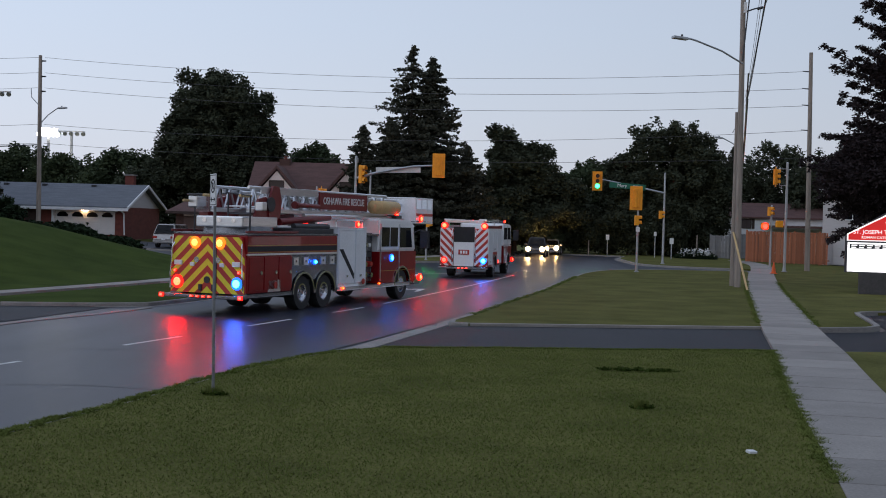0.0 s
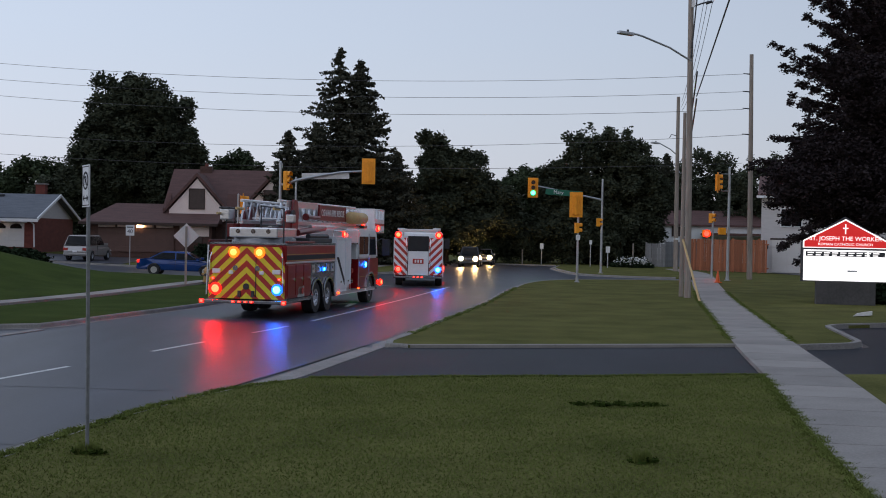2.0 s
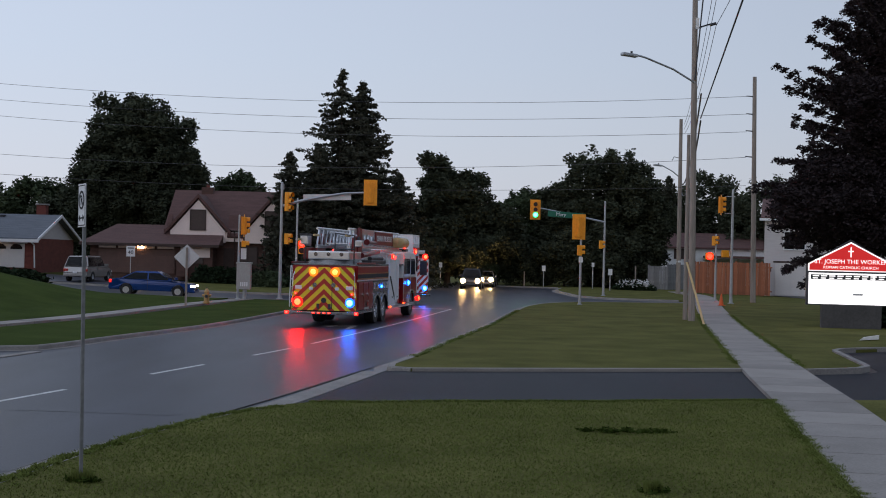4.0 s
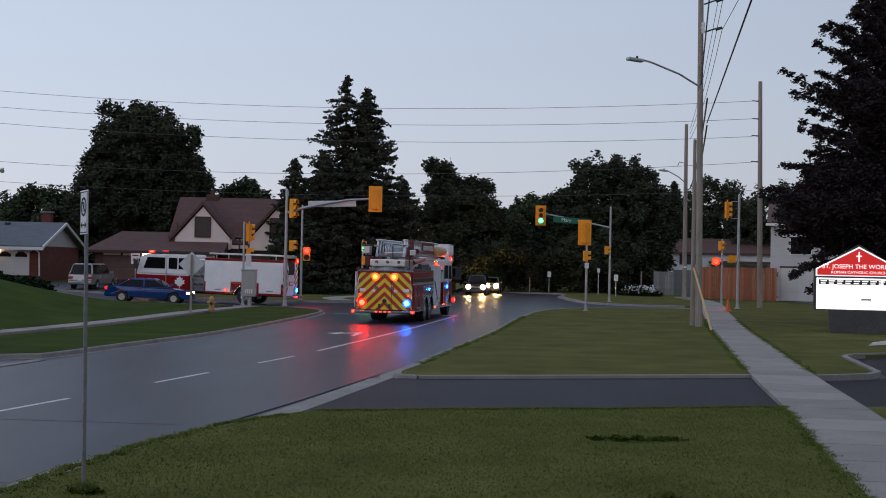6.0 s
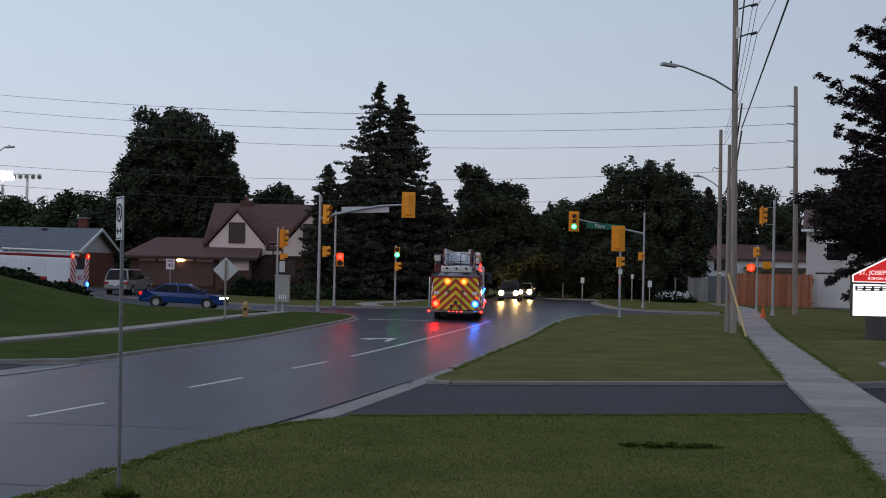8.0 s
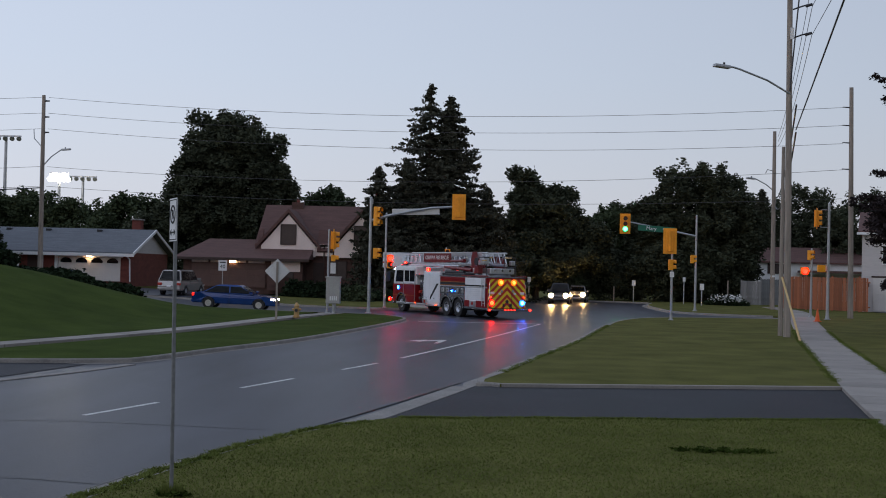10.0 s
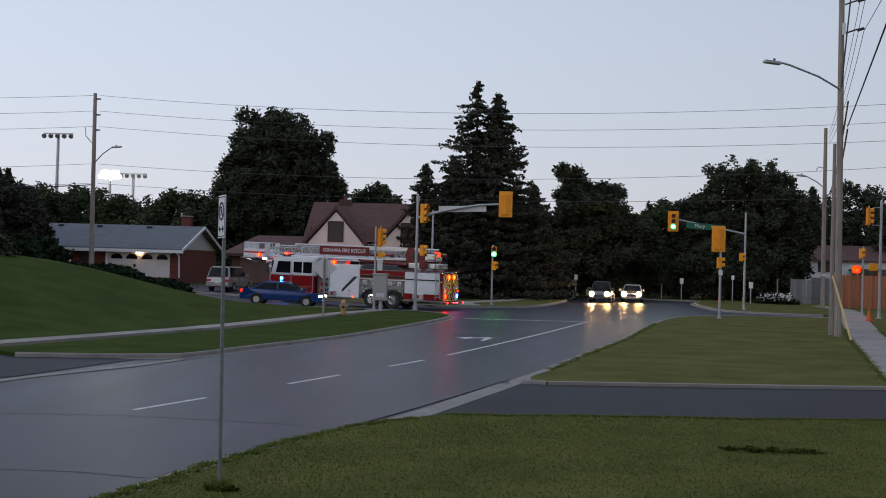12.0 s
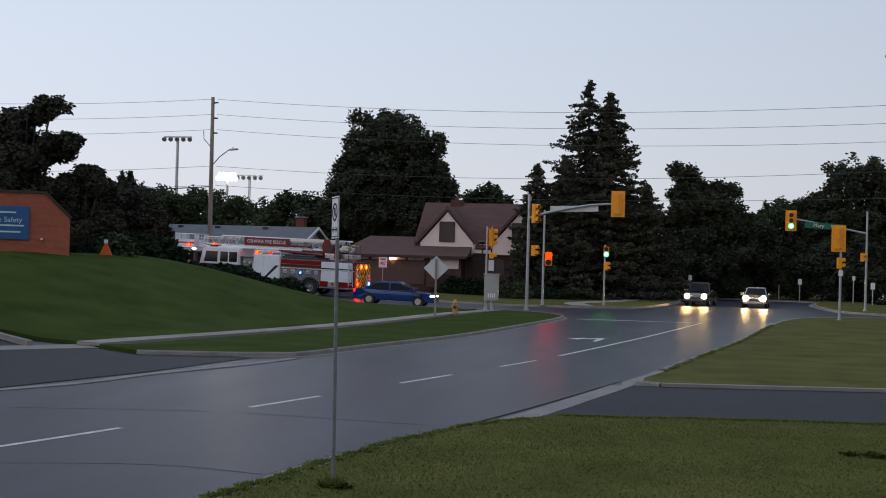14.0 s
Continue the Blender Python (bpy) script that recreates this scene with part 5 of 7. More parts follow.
# diamond warning sign, seen from behind
ds = group_thing("warning_sign", pose(-10.0, 56.3, lie(-10.0, 56.3) + 0.12, 0, 0, 8), "bare grey back of a diamond warning sign", "road sign")
part("post", box(-0.05, 0.05, -0.05, 0.05, 0, 2.75, 0.008), WOODPOLE, ds)
dp = box(-0.42, 0.42, 0.055, 0.065, -0.42, 0.42, 0.004)
bmesh.ops.rotate(dp, verts=dp.verts[:], cent=(0, 0.06, 0), matrix=Matrix.Rotation(radians(45), 3, "Y"))
bmesh.ops.translate(dp, verts=dp.verts[:], vec=(0, 0, 2.3))
part("plate", dp, SIGNBACK, ds)

# no-parking sign on the near verge
ns = group_thing("parking_sign", pose(-3.46, 13.2, 0.12, 0.4, -0.9, -60), "narrow no-parking sign on a steel post", "road sign")
part("post", box(-0.021, 0.021, -0.018, 0.018, -0.05, 3.3, 0.005), SIGNBACKPOST, ns)
part("plate", box(-0.15, 0.15, -0.032, -0.026, 2.82, 3.3, 0.003), SIGNWHITE, ns, "white sign plate")
part("plate_border", box(-0.14, 0.14, -0.0345, -0.0325, 2.835, 2.845), BLACK, ns)
part("plate_border", box(-0.14, 0.14, -0.0345, -0.0325, 3.275, 3.285), BLACK, ns)
for s in (-1, 1):
    part("plate_border", box(s * 0.135 - 0.005, s * 0.135 + 0.005, -0.0345, -0.0325, 2.835, 3.285), BLACK, ns)
rg = ring(0.082, 0.105, -0.037, -0.034, 22)
bmesh.ops.translate(rg, verts=rg.verts[:], vec=(0, 0, 3.12))
part("ring_symbol", rg, BLACK, ns)
br = box(-0.09, 0.09, -0.0365, -0.0345, -0.011, 0.011)
bmesh.ops.rotate(br, verts=br.verts[:], cent=(0, 0, 0), matrix=Matrix.Rotation(radians(45), 3, "Y"))
bmesh.ops.translate(br, verts=br.verts[:], vec=(0, 0, 3.12))
part("slash_symbol", br, BLACK, ns)
part("letter_p", box(-0.032, -0.012, -0.036, -0.0345, 3.07, 3.17), BLACK, ns)
lp = ring(0.016, 0.034, -0.036, -0.0345, 12)
bmesh.ops.translate(lp, verts=lp.verts[:], vec=(-0.004, 0, 3.14))
part("letter_p_bowl", lp, BLACK, ns)
for s in (-1, 1):
    part("arrow", prism([(s * 0.11, 2.92), (s * 0.05, 2.96), (s * 0.05, 2.88)], "y", -0.036, -0.0345), BLACK, ns)
part("arrow_bar", box(-0.06, 0.06, -0.036, -0.0345, 2.912, 2.928), BLACK, ns)

# speed sign by the houses
sp = group_thing("speed_sign", pose(-18.0, 80.4, lie(-18.0, 80.4) + 0.12, 0, 0, 6), "white speed limit sign on a thin post", "road sign")
part("post", box(-0.025, 0.025, -0.02, 0.02, 0, 2.6, 0.005), GALV, sp)
part("plate", box(-0.28, 0.28, -0.035, -0.022, 1.95, 2.65, 0.004), SIGNWHITE, sp)
wm = new("lettering", text_mesh("lettering", "40", 0.26, BLACK))
wm.parent, wm.location = sp, (0, -0.042, 2.22)
part("lettering_bar", box(-0.2, 0.2, -0.042, -0.034, 2.48, 2.55), BLACK, sp)

# small posts and signs at the far corner
for x, y, h, w in ((18.2, 103.5, 1.9, 0.36), (13.6, 113.6, 2.0, 0.34), (11.8, 114.0, 1.4, 0.0), (2.2, 104.5, 1.9, 0.0), (3.6, 108.5, 2.1, 0.3), (17.4, 108, 2.4, 0.25), (21.4, 108.5, 2.2, 0.0)):
    s = group_thing("small_sign" if w else "marker_post", pose(x, y, 0.1), "small white sign on a thin post" if w else "thin bare marker post by the road", "road sign" if w else "post")
    part("post", rod((0, 0, 0), (0, 0, h), 0.05 if w else 0.06, seg=8), GALV if w else WOODPOLE, s)
    if w:
        part("plate", box(-w / 2, w / 2, -0.07, -0.055, h - w * 1.5, h, 0.004), SIGNWHITE, s)

# traffic cone and folding caution sign
co = group_thing("traffic_cone", pose(19.5, 72.0, 0.14), "small orange traffic cone on the sidewalk", "cone")
part("foot", box(-0.2, 0.2, -0.2, 0.2, 0, 0.04, 0.01), ORANGE, co)
part("cone", rod((0, 0, 0.04), (0, 0, 0.72), 0.15, 0.035, 16), ORANGE, co)
part("band", rod((0, 0, 0.40), (0, 0, 0.52), 0.087, 0.068, 16), SIGNWHITE, co)
cs = group_thing("caution_sign", pose(-25.0, 52.5, lie(-25.0, 52.5) + 0.13), "small orange folding caution sign on the bank", "sign")
part("panel", prism([(-0.32, 0.1), (0.32, 0.1), (0.06, 0.62), (-0.06, 0.62)], "y", -0.02, 0.02), ORANGE, cs)
part("leg", rod((0, 0.25, -0.05), (0, 0.02, 0.6), 0.02, seg=6), DARKSTEEL, cs)
part("lamp_head", box(-0.09, 0.09, -0.03, 0.03, 0.64, 0.82, 0.01), SIGNWHITE, cs)


# ---- poles and cables ----
def timber_pole(x, y, h, r, label, lean=(0, 0), lift=0.1):
    t = group_thing("utility_pole", pose(x, y, lie(x, y) + lift), label, "utility pole")
    part("shaft", rod((0, 0, -0.2), (lean[0], lean[1], h), r, r * 0.68, 16), WOODPOLE, t)
    return t


def bracket_lamp(t, z, x1, y1, z1, name="lamp_arm"):
    part(name, tube([(0, 0, z), (x1 * 0.35, y1 * 0.35, z + (z1 - z) * 0.55), (x1 * 0.75, y1 * 0.75, z1 - 0.06), (x1 * 0.84, y1 * 0.84, z1), (x1 * 0.96, y1 * 0.96, z1 + 0.01)], 0.045), GALV, t)
    d = Vector((x1, y1, 0)).normalized()
    h = box(-0.38, 0.38, -0.14, 0.14, -0.09, 0.05, 0.04)
    q = part("lamp_head", h, GALV, t, "flat grey street lamp head")
    q.matrix_basis = pose(x1, y1, z1 + 0.02, 0, -3, math.degrees(math.atan2(d.y, d.x)))
    part("photocell", rod((x1 * 0.97, y1 * 0.97, z1 + 0.06), (x1 * 0.97, y1 * 0.97, z1 + 0.17), 0.05, seg=8), DARKSTEEL, t)


bp = timber_pole(12.95, 52.6, 18.5, 0.155, "tall weathered timber pole with a street lamp", (-0.15, 0.1))
bracket_lamp(bp, 10.55, -3.25, -1.2, 11.54)
part("number_tag", box(-0.14, 0.02, -0.2, -0.185, 12.95, 13.45), SIGNWHITE, bp, "pale pole tag")
for z in (13.15, 14.4, 15.65, 16.9):
    part("insulator_arm", tube([(0, 0, z - 0.12), (0.36, -0.1, z), (0.56, -0.15, z + 0.05)], 0.035), DARKSTEEL, bp)
    part("insulator", rod((0.5, -0.16, z), (0.78, -0.19, z + 0.08), 0.07, 0.06, 10), DARKSTEEL, bp)
bp2 = timber_pole(12.9, 53.6, 8.4, 0.105, "second timber pole braced against the first", (0.02, 0.1))
part("guy_guard", rod((-0.15, -4.1, -0.05), (-0.18, -0.9, 2.6), 0.05, 0.05, 8), TAN, bp2, "pale guy-wire guard")
p3 = timber_pole(23.9, 80.3, 15.3, 0.19, "weathered timber utility pole with side insulators", (-0.2, 0))
for z in (9.85, 11.6, 12.75, 13.95):
    part("insulator_arm", rod((-0.1, 0, z), (-0.75, -0.06, z + 0.03), 0.05, 0.03, 8), DARKSTEEL, p3)
p2 = timber_pole(22.9, 98.0, 14.4, 0.2, "leaning timber pole with a street lamp", (-0.1, -0.2))
bracket_lamp(p2, 9.55, -2.1, -0.9, 10.5)
part("cutout_switch", tube([(-0.1, 0, 11.2), (-0.6, -0.1, 11.3), (-0.75, -0.1, 11.0)], 0.03), DARKSTEEL, p2)
part("pole_band", rod((0, -0.02, 2.6), (0, -0.02, 2.75), 0.215, seg=14), SIGNWHITE, p2)
lp = timber_pole(-34.9, 92.0, 14.8, 0.2, "timber utility pole with a bracket street lamp", (-0.1, 0), 0.1)
bracket_lamp(lp, 9.3, 1.95, -0.5, 10.55)
part("service_bracket", tube([(0, 0, 9.2), (-0.15, -0.1, 10.8), (-0.7, -0.15, 11.4), (-0.75, -0.15, 12.1)], 0.035), GALV, lp)
for z in (14.35, 13.1, 11.9):
    part("insulator_arm", rod((0.05, 0, z), (0.38, 0, z), 0.07, 0.05, 8), DARKSTEEL, lp)
bk = timber_pole(-2.6, -36.0, 17.5, 0.21, "timber utility pole of the same line")


def cable(a, b, sag, r=0.014, label="thin black overhead power cable"):
    a, b = Vector(a), Vector(b)
    pts = []
    for k in range(25):
        f = k / 24
        p = a.lerp(b, f)
        p.z -= 4 * sag * f * (1 - f)
        pts.append(p)
    return tagged(part("overhead_cable", tube(pts, r, 5), DARKSTEEL), label, "cable", "overhead cables")


for zl, zr, sag in ((15.35, 14.05, 1.0), (14.12, 12.85, 0.95), (12.9, 11.65, 0.95), (9.95, 9.92, 1.0), (8.42, 8.0, 0.8)):
    cable((-34.6, 92, zl), (23.2, 80.2, zr), sag)
    cable((-35.1, 92, zl), (-78, 82, zl - 0.3), 0.9)
cable((-35.0, 92, 8.3), (-78, 84, 7.4), 0.7, 0.045)
for dx, z0, z1 in ((0.77, 13.22, 13.3), (0.77, 14.47, 13.7), (0.77, 15.72, 14.1)):
    cable((12.95 + dx, 52.4, z0), (23.1, 97.9, z1), 0.8)
    cable((12.95 + dx, 52.4, z0), (-2.4, -36, z0), 1.2)
for z0, z1, sag in ((10.2, 9.2, 1.2), (9.0, 8.4, 1.3)):
    cable((13.15, 52.5, z0), (23.0, 97.9, z1), sag, 0.04, "thick black telephone cable")
cable((13.12, 52.4, 9.1), (-7.6, -48.22, 9.95), 0.05, 0.026, "thick twisted service cable overhead")
cable((12.85, 52.5, 10.8), (13.35, 52.2, 17.6), -0.15, 0.035, "loose black cable hanging on the pole")

# sports-ground floodlights
for x, y, z, lit in ((-70.0, 170, 20.4, False), (-65.7, 180, 15.9, True), (-65.5, 190, 16.2, False)):
    f = group_thing("floodlight_mast", pose(x, y, 0), "tall floodlight mast, its lamps lit" if lit else "tall unlit floodlight mast", "floodlight")
    part("mast", rod((0, 0, -0.3), (0, 0, z), 0.32, 0.2, 12), GALV, f)
    part("crossbar", box(-1.5 if lit else -2.2, 1.5 if lit else 2.2, -0.08, 0.08, z - 0.1, z + 0.1, 0.02), GALV, f)
    # lit lamps are enlarged and set in two rows to fill out their glare
    for k in range(9 if lit else 5):
        lx = -1.35 + 0.68 * (k % 5) + (0.34 if k > 4 else 0) if lit else -2.0 + k
        lz = z - (0.5 if lit and k < 5 else 0)
        part("floodlight", rod((lx, -0.05, lz - 0.15), (lx + 0.1, -0.6, lz - 0.45), 0.2, 0.44 if lit else 0.36, 14), L_FLOOD if lit else GALV, f)
tr = group_thing("transformer", pose(-34.9, 91.6, 0), "black cable splice box on the overhead line", "cable box")
part("case", box(-5.8, -4.2, -1.2, -0.9, 7.75, 8.0, 0.08), BLACK, tr)

# church sign
cg = group_thing("church_sign", pose(18.9, 49.6, 0.1, 0, 0, -14), "lit church notice board with red gable and white panel", "notice board")
part("plinth", box(-1.15, 1.25, -0.3, 0.3, -0.05, 0.98, 0.02), PLINTH, cg, "dark block plinth")
part("frame", prism([(-1.78, 0.95), (1.78, 0.95), (1.78, 2.62), (0, 3.72), (-1.78, 2.62)], "y", -0.16, 0.16), DARKSTEEL, cg, "dark metal frame")
part("red_panel", prism([(-1.66, 2.42), (1.66, 2.42), (1.66, 2.66), (0, 3.55), (-1.66, 2.66)], "y", -0.20, -0.165), CHURCHRED, cg, "lit red gable panel")
part("panel_border", prism([(-1.72, 2.38), (1.72, 2.38), (1.72, 2.69), (0, 3.62), (-1.72, 2.69)], "y", -0.185, -0.163), CHURCHLETTER, cg, "lit white rim of the gable")
part("white_panel", box(-1.68, 1.68, -0.2, -0.165, 1.0, 2.3), CHURCHWHITE, cg, "lit white message panel")
part("cross", box(-0.025, 0.025, -0.215, -0.2, 2.98, 3.4), CHURCHLETTER, cg)
part("cross_bar", box(-0.11, 0.11, -0.215, -0.2, 3.2, 3.25), CHURCHLETTER, cg)
for words, hgt, zz, sx in (("ST. JOSEPH THE WORKER", 0.20, 2.78, 1.06), ("ROMAN CATHOLIC CHURCH", 0.125, 2.54, 1.1)):
    wm = new("lettering", text_mesh("lettering", words, hgt, CHURCHLETTER))
    wm.parent = cg
    wm.matrix_basis = pose(0, -0.21, zz) @ Matrix.Diagonal((sx * 0.86, 1, 0.9, 1))
part("notice_strip", box(-1.6, 0.9, -0.212, -0.2, 2.03, 2.24), DARKSTEEL, cg, "black strip with small pale lettering bars")
part("notice_strip", box(0.95, 1.6, -0.212, -0.2, 2.03, 2.24), DARKSTEEL, cg)
for k in range(9):
    part("lettering_bar", box(-1.52 + 0.33 * k, -1.27 + 0.33 * k, -0.22, -0.211, 2.155, 2.205), CHURCHLETTER, cg)
    part("lettering_bar", box(-1.52 + 0.33 * k, -1.32 + 0.33 * k, -0.22, -0.211, 2.06, 2.11), CHURCHLETTER, cg)
part("lettering_bar", box(0.1, 0.5, -0.21, -0.2, 1.38, 1.46), SIGNBACK, cg)
# small utility lid in the lawn; it gives no light
lid = group_thing("ground_light", pose(16.6, 41.6, 0.1, 0, 0, -25), "small grey utility lid before the sign", "lamp")
part("case", prism([(-0.32, 0.0), (0.32, 0.06), (0.32, 0.2), (-0.2, 0.1)], "y", -0.18, 0.18), SIGNBACK, lid)
part("stake", rod((0, 0, -0.1), (0, 0, 0.05), 0.03, seg=6), DARKSTEEL, lid)


# ---- houses ----
def roof_gable(x0, x1, y0, y1, z, zr, over=0.45, axis="x", thick=0.18, ends=0.3):
    """Two roof slopes over a rectangle; the ridge runs along axis."""
    b = bmesh.new()
    if axis == "x":
        ym = (y0 + y1) / 2
        k = (zr - z) / (ym - y0)
        sec = [(y0 - over, z - over * k), (ym, zr), (y1 + over, z - over * k), (y1 + over, z - over * k + thick), (ym, zr + thick * 1.1), (y0 - over, z - over * k + thick)]
        return prism(sec, "x", x0 - ends, x1 + ends, b)
    xm = (x0 + x1) / 2
    k = (zr - z) / (xm - x0)
    sec = [(x0 - over, z - over * k), (xm, zr), (x1 + over, z - over * k), (x1 + over, z - over * k + thick), (xm, zr + thick * 1.1), (x0 - over, z - over * k + thick)]
    return prism(sec, "y", y0 - ends, y1 + ends, b)


def window_unit(parent, x0, x1, y, z0, z1, frame_mat, mullions=1):
    w = part("window", box(x0, x1, y - 0.05, y - 0.02, z0, z1), BLIND if frame_mat is TRIM else GLASS, parent)
    for a, b, c, d in ((x0 - 0.08, x1 + 0.08, z0 - 0.08, z0), (x0 - 0.08, x1 + 0.08, z1, z1 + 0.08), (x0 - 0.08, x0, z0, z1), (x1, x1 + 0.08, z0, z1)):
        part("window_frame", box(a, b, y - 0.09, y - 0.01, c, d, 0.01), frame_mat, w)
    for k in range(mullions):
        m = x0 + (x1 - x0) * (k + 1) / (mullions + 1)
        part("mullion", box(m - 0.03, m + 0.03, y - 0.075, y - 0.03, z0, z1), frame_mat, w)
    return w


def garage_door(parent, x0, x1, y, z0, z1, mat, lights=0):
    d = part("garage_door", box(x0, x1, y - 0.03, y + 0.02, z0, z1), mat, parent)
    n = 4
    for k in range(n):
        a, c = z0 + (z1 - z0) * k / n + 0.03, z0 + (z1 - z0) * (k + 1) / n - 0.03
        if lights and k == n - 1:
            for i in range(lights):
                xa = x0 + (x1 - x0) * i / lights + 0.18
                xb = x0 + (x1 - x0) * (i + 1) / lights - 0.18
                arc = [(xa, a), (xb, a), (xb, a + 0.18), ((3 * xb + xa) / 4, c - 0.04), ((xa + xb) / 2, c), ((3 * xa + xb) / 4, c - 0.04), (xa, a + 0.18)]
                part("door_light", prism(arc, "y", y - 0.06, y - 0.035), GLASS, d)
        else:
            for i in range(4):
                xa = x0 + (x1 - x0) * i / 4 + 0.06
                xb = x0 + (x1 - x0) * (i + 1) / 4 - 0.06
                part("door_panel", box(xa, xb, y - 0.05, y - 0.02, a, c, 0.012), mat, d)
    return d


# red brick bungalow with a grey roof
Z1 = 1.05
h1 = group_thing("house", pose(0, 0, 0), "red brick bungalow with grey roof and white garage door", "house")
part("wall", box(-44.5, -29.8, 98.2, 110, Z1 - 0.6, 3.45), BRICK, h1, "dark red brick wall")
part("gable_wall", prism([(98.25, 3.45), (109.95, 3.45), (104.1, 5.3)], "x", -30.2, -29.82), PALESIDING, h1, "pale siding gable")
part("roof", roof_gable(-44.5, -29.6, 98.2, 110, 3.5, 5.35, 0.7), SHINGLE_GREY, h1, "grey shingle roof")
part("fascia", box(-44.9, -29.2, 97.42, 97.52, 3.1, 3.36, 0.01), WHITE, h1, "white eaves board")
for s in (-1, 1):
    part("barge_board", prism([(104.1, 5.55), (104.1, 5.32), (104.1 + s * 6.6, 3.22), (104.1 + s * 6.6, 3.46)], "x", -29.3, -29.2), WHITE, h1)
garage_door(h1, -35.7, -30.5, 98.15, Z1, 3.0, GARAGEWHITE, 4)
part("door_surround", box(-36.0, -35.75, 98.05, 98.2, Z1, 3.2), WHITE, h1)
part("garage_header", box(-35.9, -30.3, 98.08, 98.2, 3.02, 3.3), WHITE, h1)
part("downpipe", tube([(-29.9, 97.6, 3.2), (-29.7, 98.0, 2.9), (-29.65, 98.05, Z1)], 0.06), WHITE, h1)
part("porch_lamp", box(-33.35, -32.85, 97.95, 98.1, 3.04, 3.22, 0.03), L_PORCH, h1, "lit warm lamp over the garage")
window_unit(h1, -41.5, -39.2, 98.2, 1.9, 3.0, WHITE, 2)
part("front_door", box(-38.3, -37.3, 98.1, 98.2, Z1, 3.05), TRIM, h1)
for x in (-38.9, -36.9):
    part("porch_column", box(x - 0.09, x + 0.09, 97.5, 97.68, Z1 - 0.2, 3.2, 0.01), WHITE, h1)
part("chimney", box(-31.7, -30.9, 105.0, 105.8, 4.6, 6.4, 0.02), BRICK, h1)
part("chimney_cap", box(-31.8, -30.8, 104.9, 105.9, 6.4, 6.52, 0.01), KERB, h1)
for x in (-42, -38.5, -34.0):
    part("roof_vent", box(x - 0.2, x + 0.2, 103.1, 103.5, 5.1, 5.45, 0.03), DARKSTEEL, h1)

# brown house with a garage wing and two steep gables
Z2 = 0.95
h2 = group_thing("house", pose(0, 0, 0), "brown-roofed house with cream gables and brown garage", "house")
part("garage_wall", box(-25.0, -15.2, 97.2, 105.0, Z2 - 0.6, 3.3), BROWNBRICK, h2, "brown brick wall")
gr = bmesh.new()
vs = [gr.verts.new(p) for p in ((-25.7, 96.4, 3.22), (-14.6, 96.4, 3.22), (-14.6, 105.8, 3.22), (-25.7, 105.8, 3.22), (-23.8, 101.1, 4.85), (-14.6, 101.1, 4.85))]
for f in ((0, 1, 5, 4), (3, 0, 4), (2, 3, 4, 5), (1, 2, 5), (0, 3, 2, 1)):
    gr.faces.new([vs[i] for i in f])
part("garage_roof", gr, SHINGLE_BROWN, h2, "low brown shingle roof")
part("eaves_board", box(-25.7, -14.6, 96.36, 96.44, 3.02, 3.24, 0.01), TRIM, h2)
garage_door(h2, -24.3, -18.2, 97.15, Z2 - 0.1, 2.75, GARAGEBROWN)
for k in range(4):
    part("cream_panel", box(-24.3 + k * 1.55, -22.95 + k * 1.55, 97.1, 97.2, 2.84, 3.08), STUCCO, h2)
part("white_post", box(-17.75, -17.35, 97.05, 97.2, Z2, 3.1), STUCCO, h2, "cream timber post")
part("cream_panel", box(-17.1, -15.4, 97.1, 97.2, 2.2, 3.05), STUCCO, h2)
window_unit(h2, -16.9, -16.0, 97.2, 1.75, 2.9, TRIM)
part("porch_lamp", box(-21.2, -20.7, 96.98, 97.1, 2.86, 3.0, 0.02), L_PORCH, h2, "lit warm garage lamp")
part("entry_pillar", box(-17.9, -17.2, 96.2, 96.9, Z2 - 0.3, 2.0, 0.02), BROWNBRICK, h2)
part("pillar_cap", box(-18.0, -17.1, 96.1, 97.0, 2.0, 2.12, 0.01), KERB, h2)
part("main_wall", box(-19.0, -7.2, 99.2, 108.0, Z2 - 0.6, 4.5), BROWNBRICK, h2, "brown brick ground floor")
part("jetty_band", box(-15.1, -7.1, 98.9, 99.2, 3.55, 4.5), STUCCO, h2, "cream band under the gables")
for x in (-14.9, -12.9, -9.9, -7.3):
    part("timber_strip", box(x - 0.09, x + 0.09, 98.84, 98.92, 3.5, 4.55), TRIM, h2)
part("roof", roof_gable(-19.2, -7.2, 99.3, 108, 4.6, 7.75, 0.4), SHINGLE_BROWN, h2, "steep brown shingle roof")
for xm in (-16.7, -10.6):
    part("gable_wall", prism([(xm - 2.25, 3.45), (xm + 2.25, 3.45), (xm + 2.25, 4.35), (xm, 6.95), (xm - 2.25, 4.35)], "y", 98.8, 99.5), STUCCO, h2, "cream stucco gable")
    part("gable_roof", roof_gable(xm - 2.4, xm + 2.4, 99.0, 103.4, 4.4, 7.1, 0.3, "y", 0.3, 0.4), SHINGLE_BROWN, h2)
    window_unit(h2, xm - 0.58, xm + 0.58, 98.8, 4.5, 6.05, TRIM, 0)
for x0, x1 in ((-19.3, -18.95), (-14.3, -13.0)):
    part("lower_roof", prism([(98.72, 3.98), (98.82, 3.86), (100.0, 5.6), (99.85, 5.75)], "x", x0, x1), SHINGLE_BROWN, h2, "steep skirt of brown shingles")
window_unit(h2, -13.3, -11.9, 99.2, 1.7, 3.1, TRIM)
window_unit(h2, -10.2, -8.6, 99.2, 1.7, 3.1, TRIM)
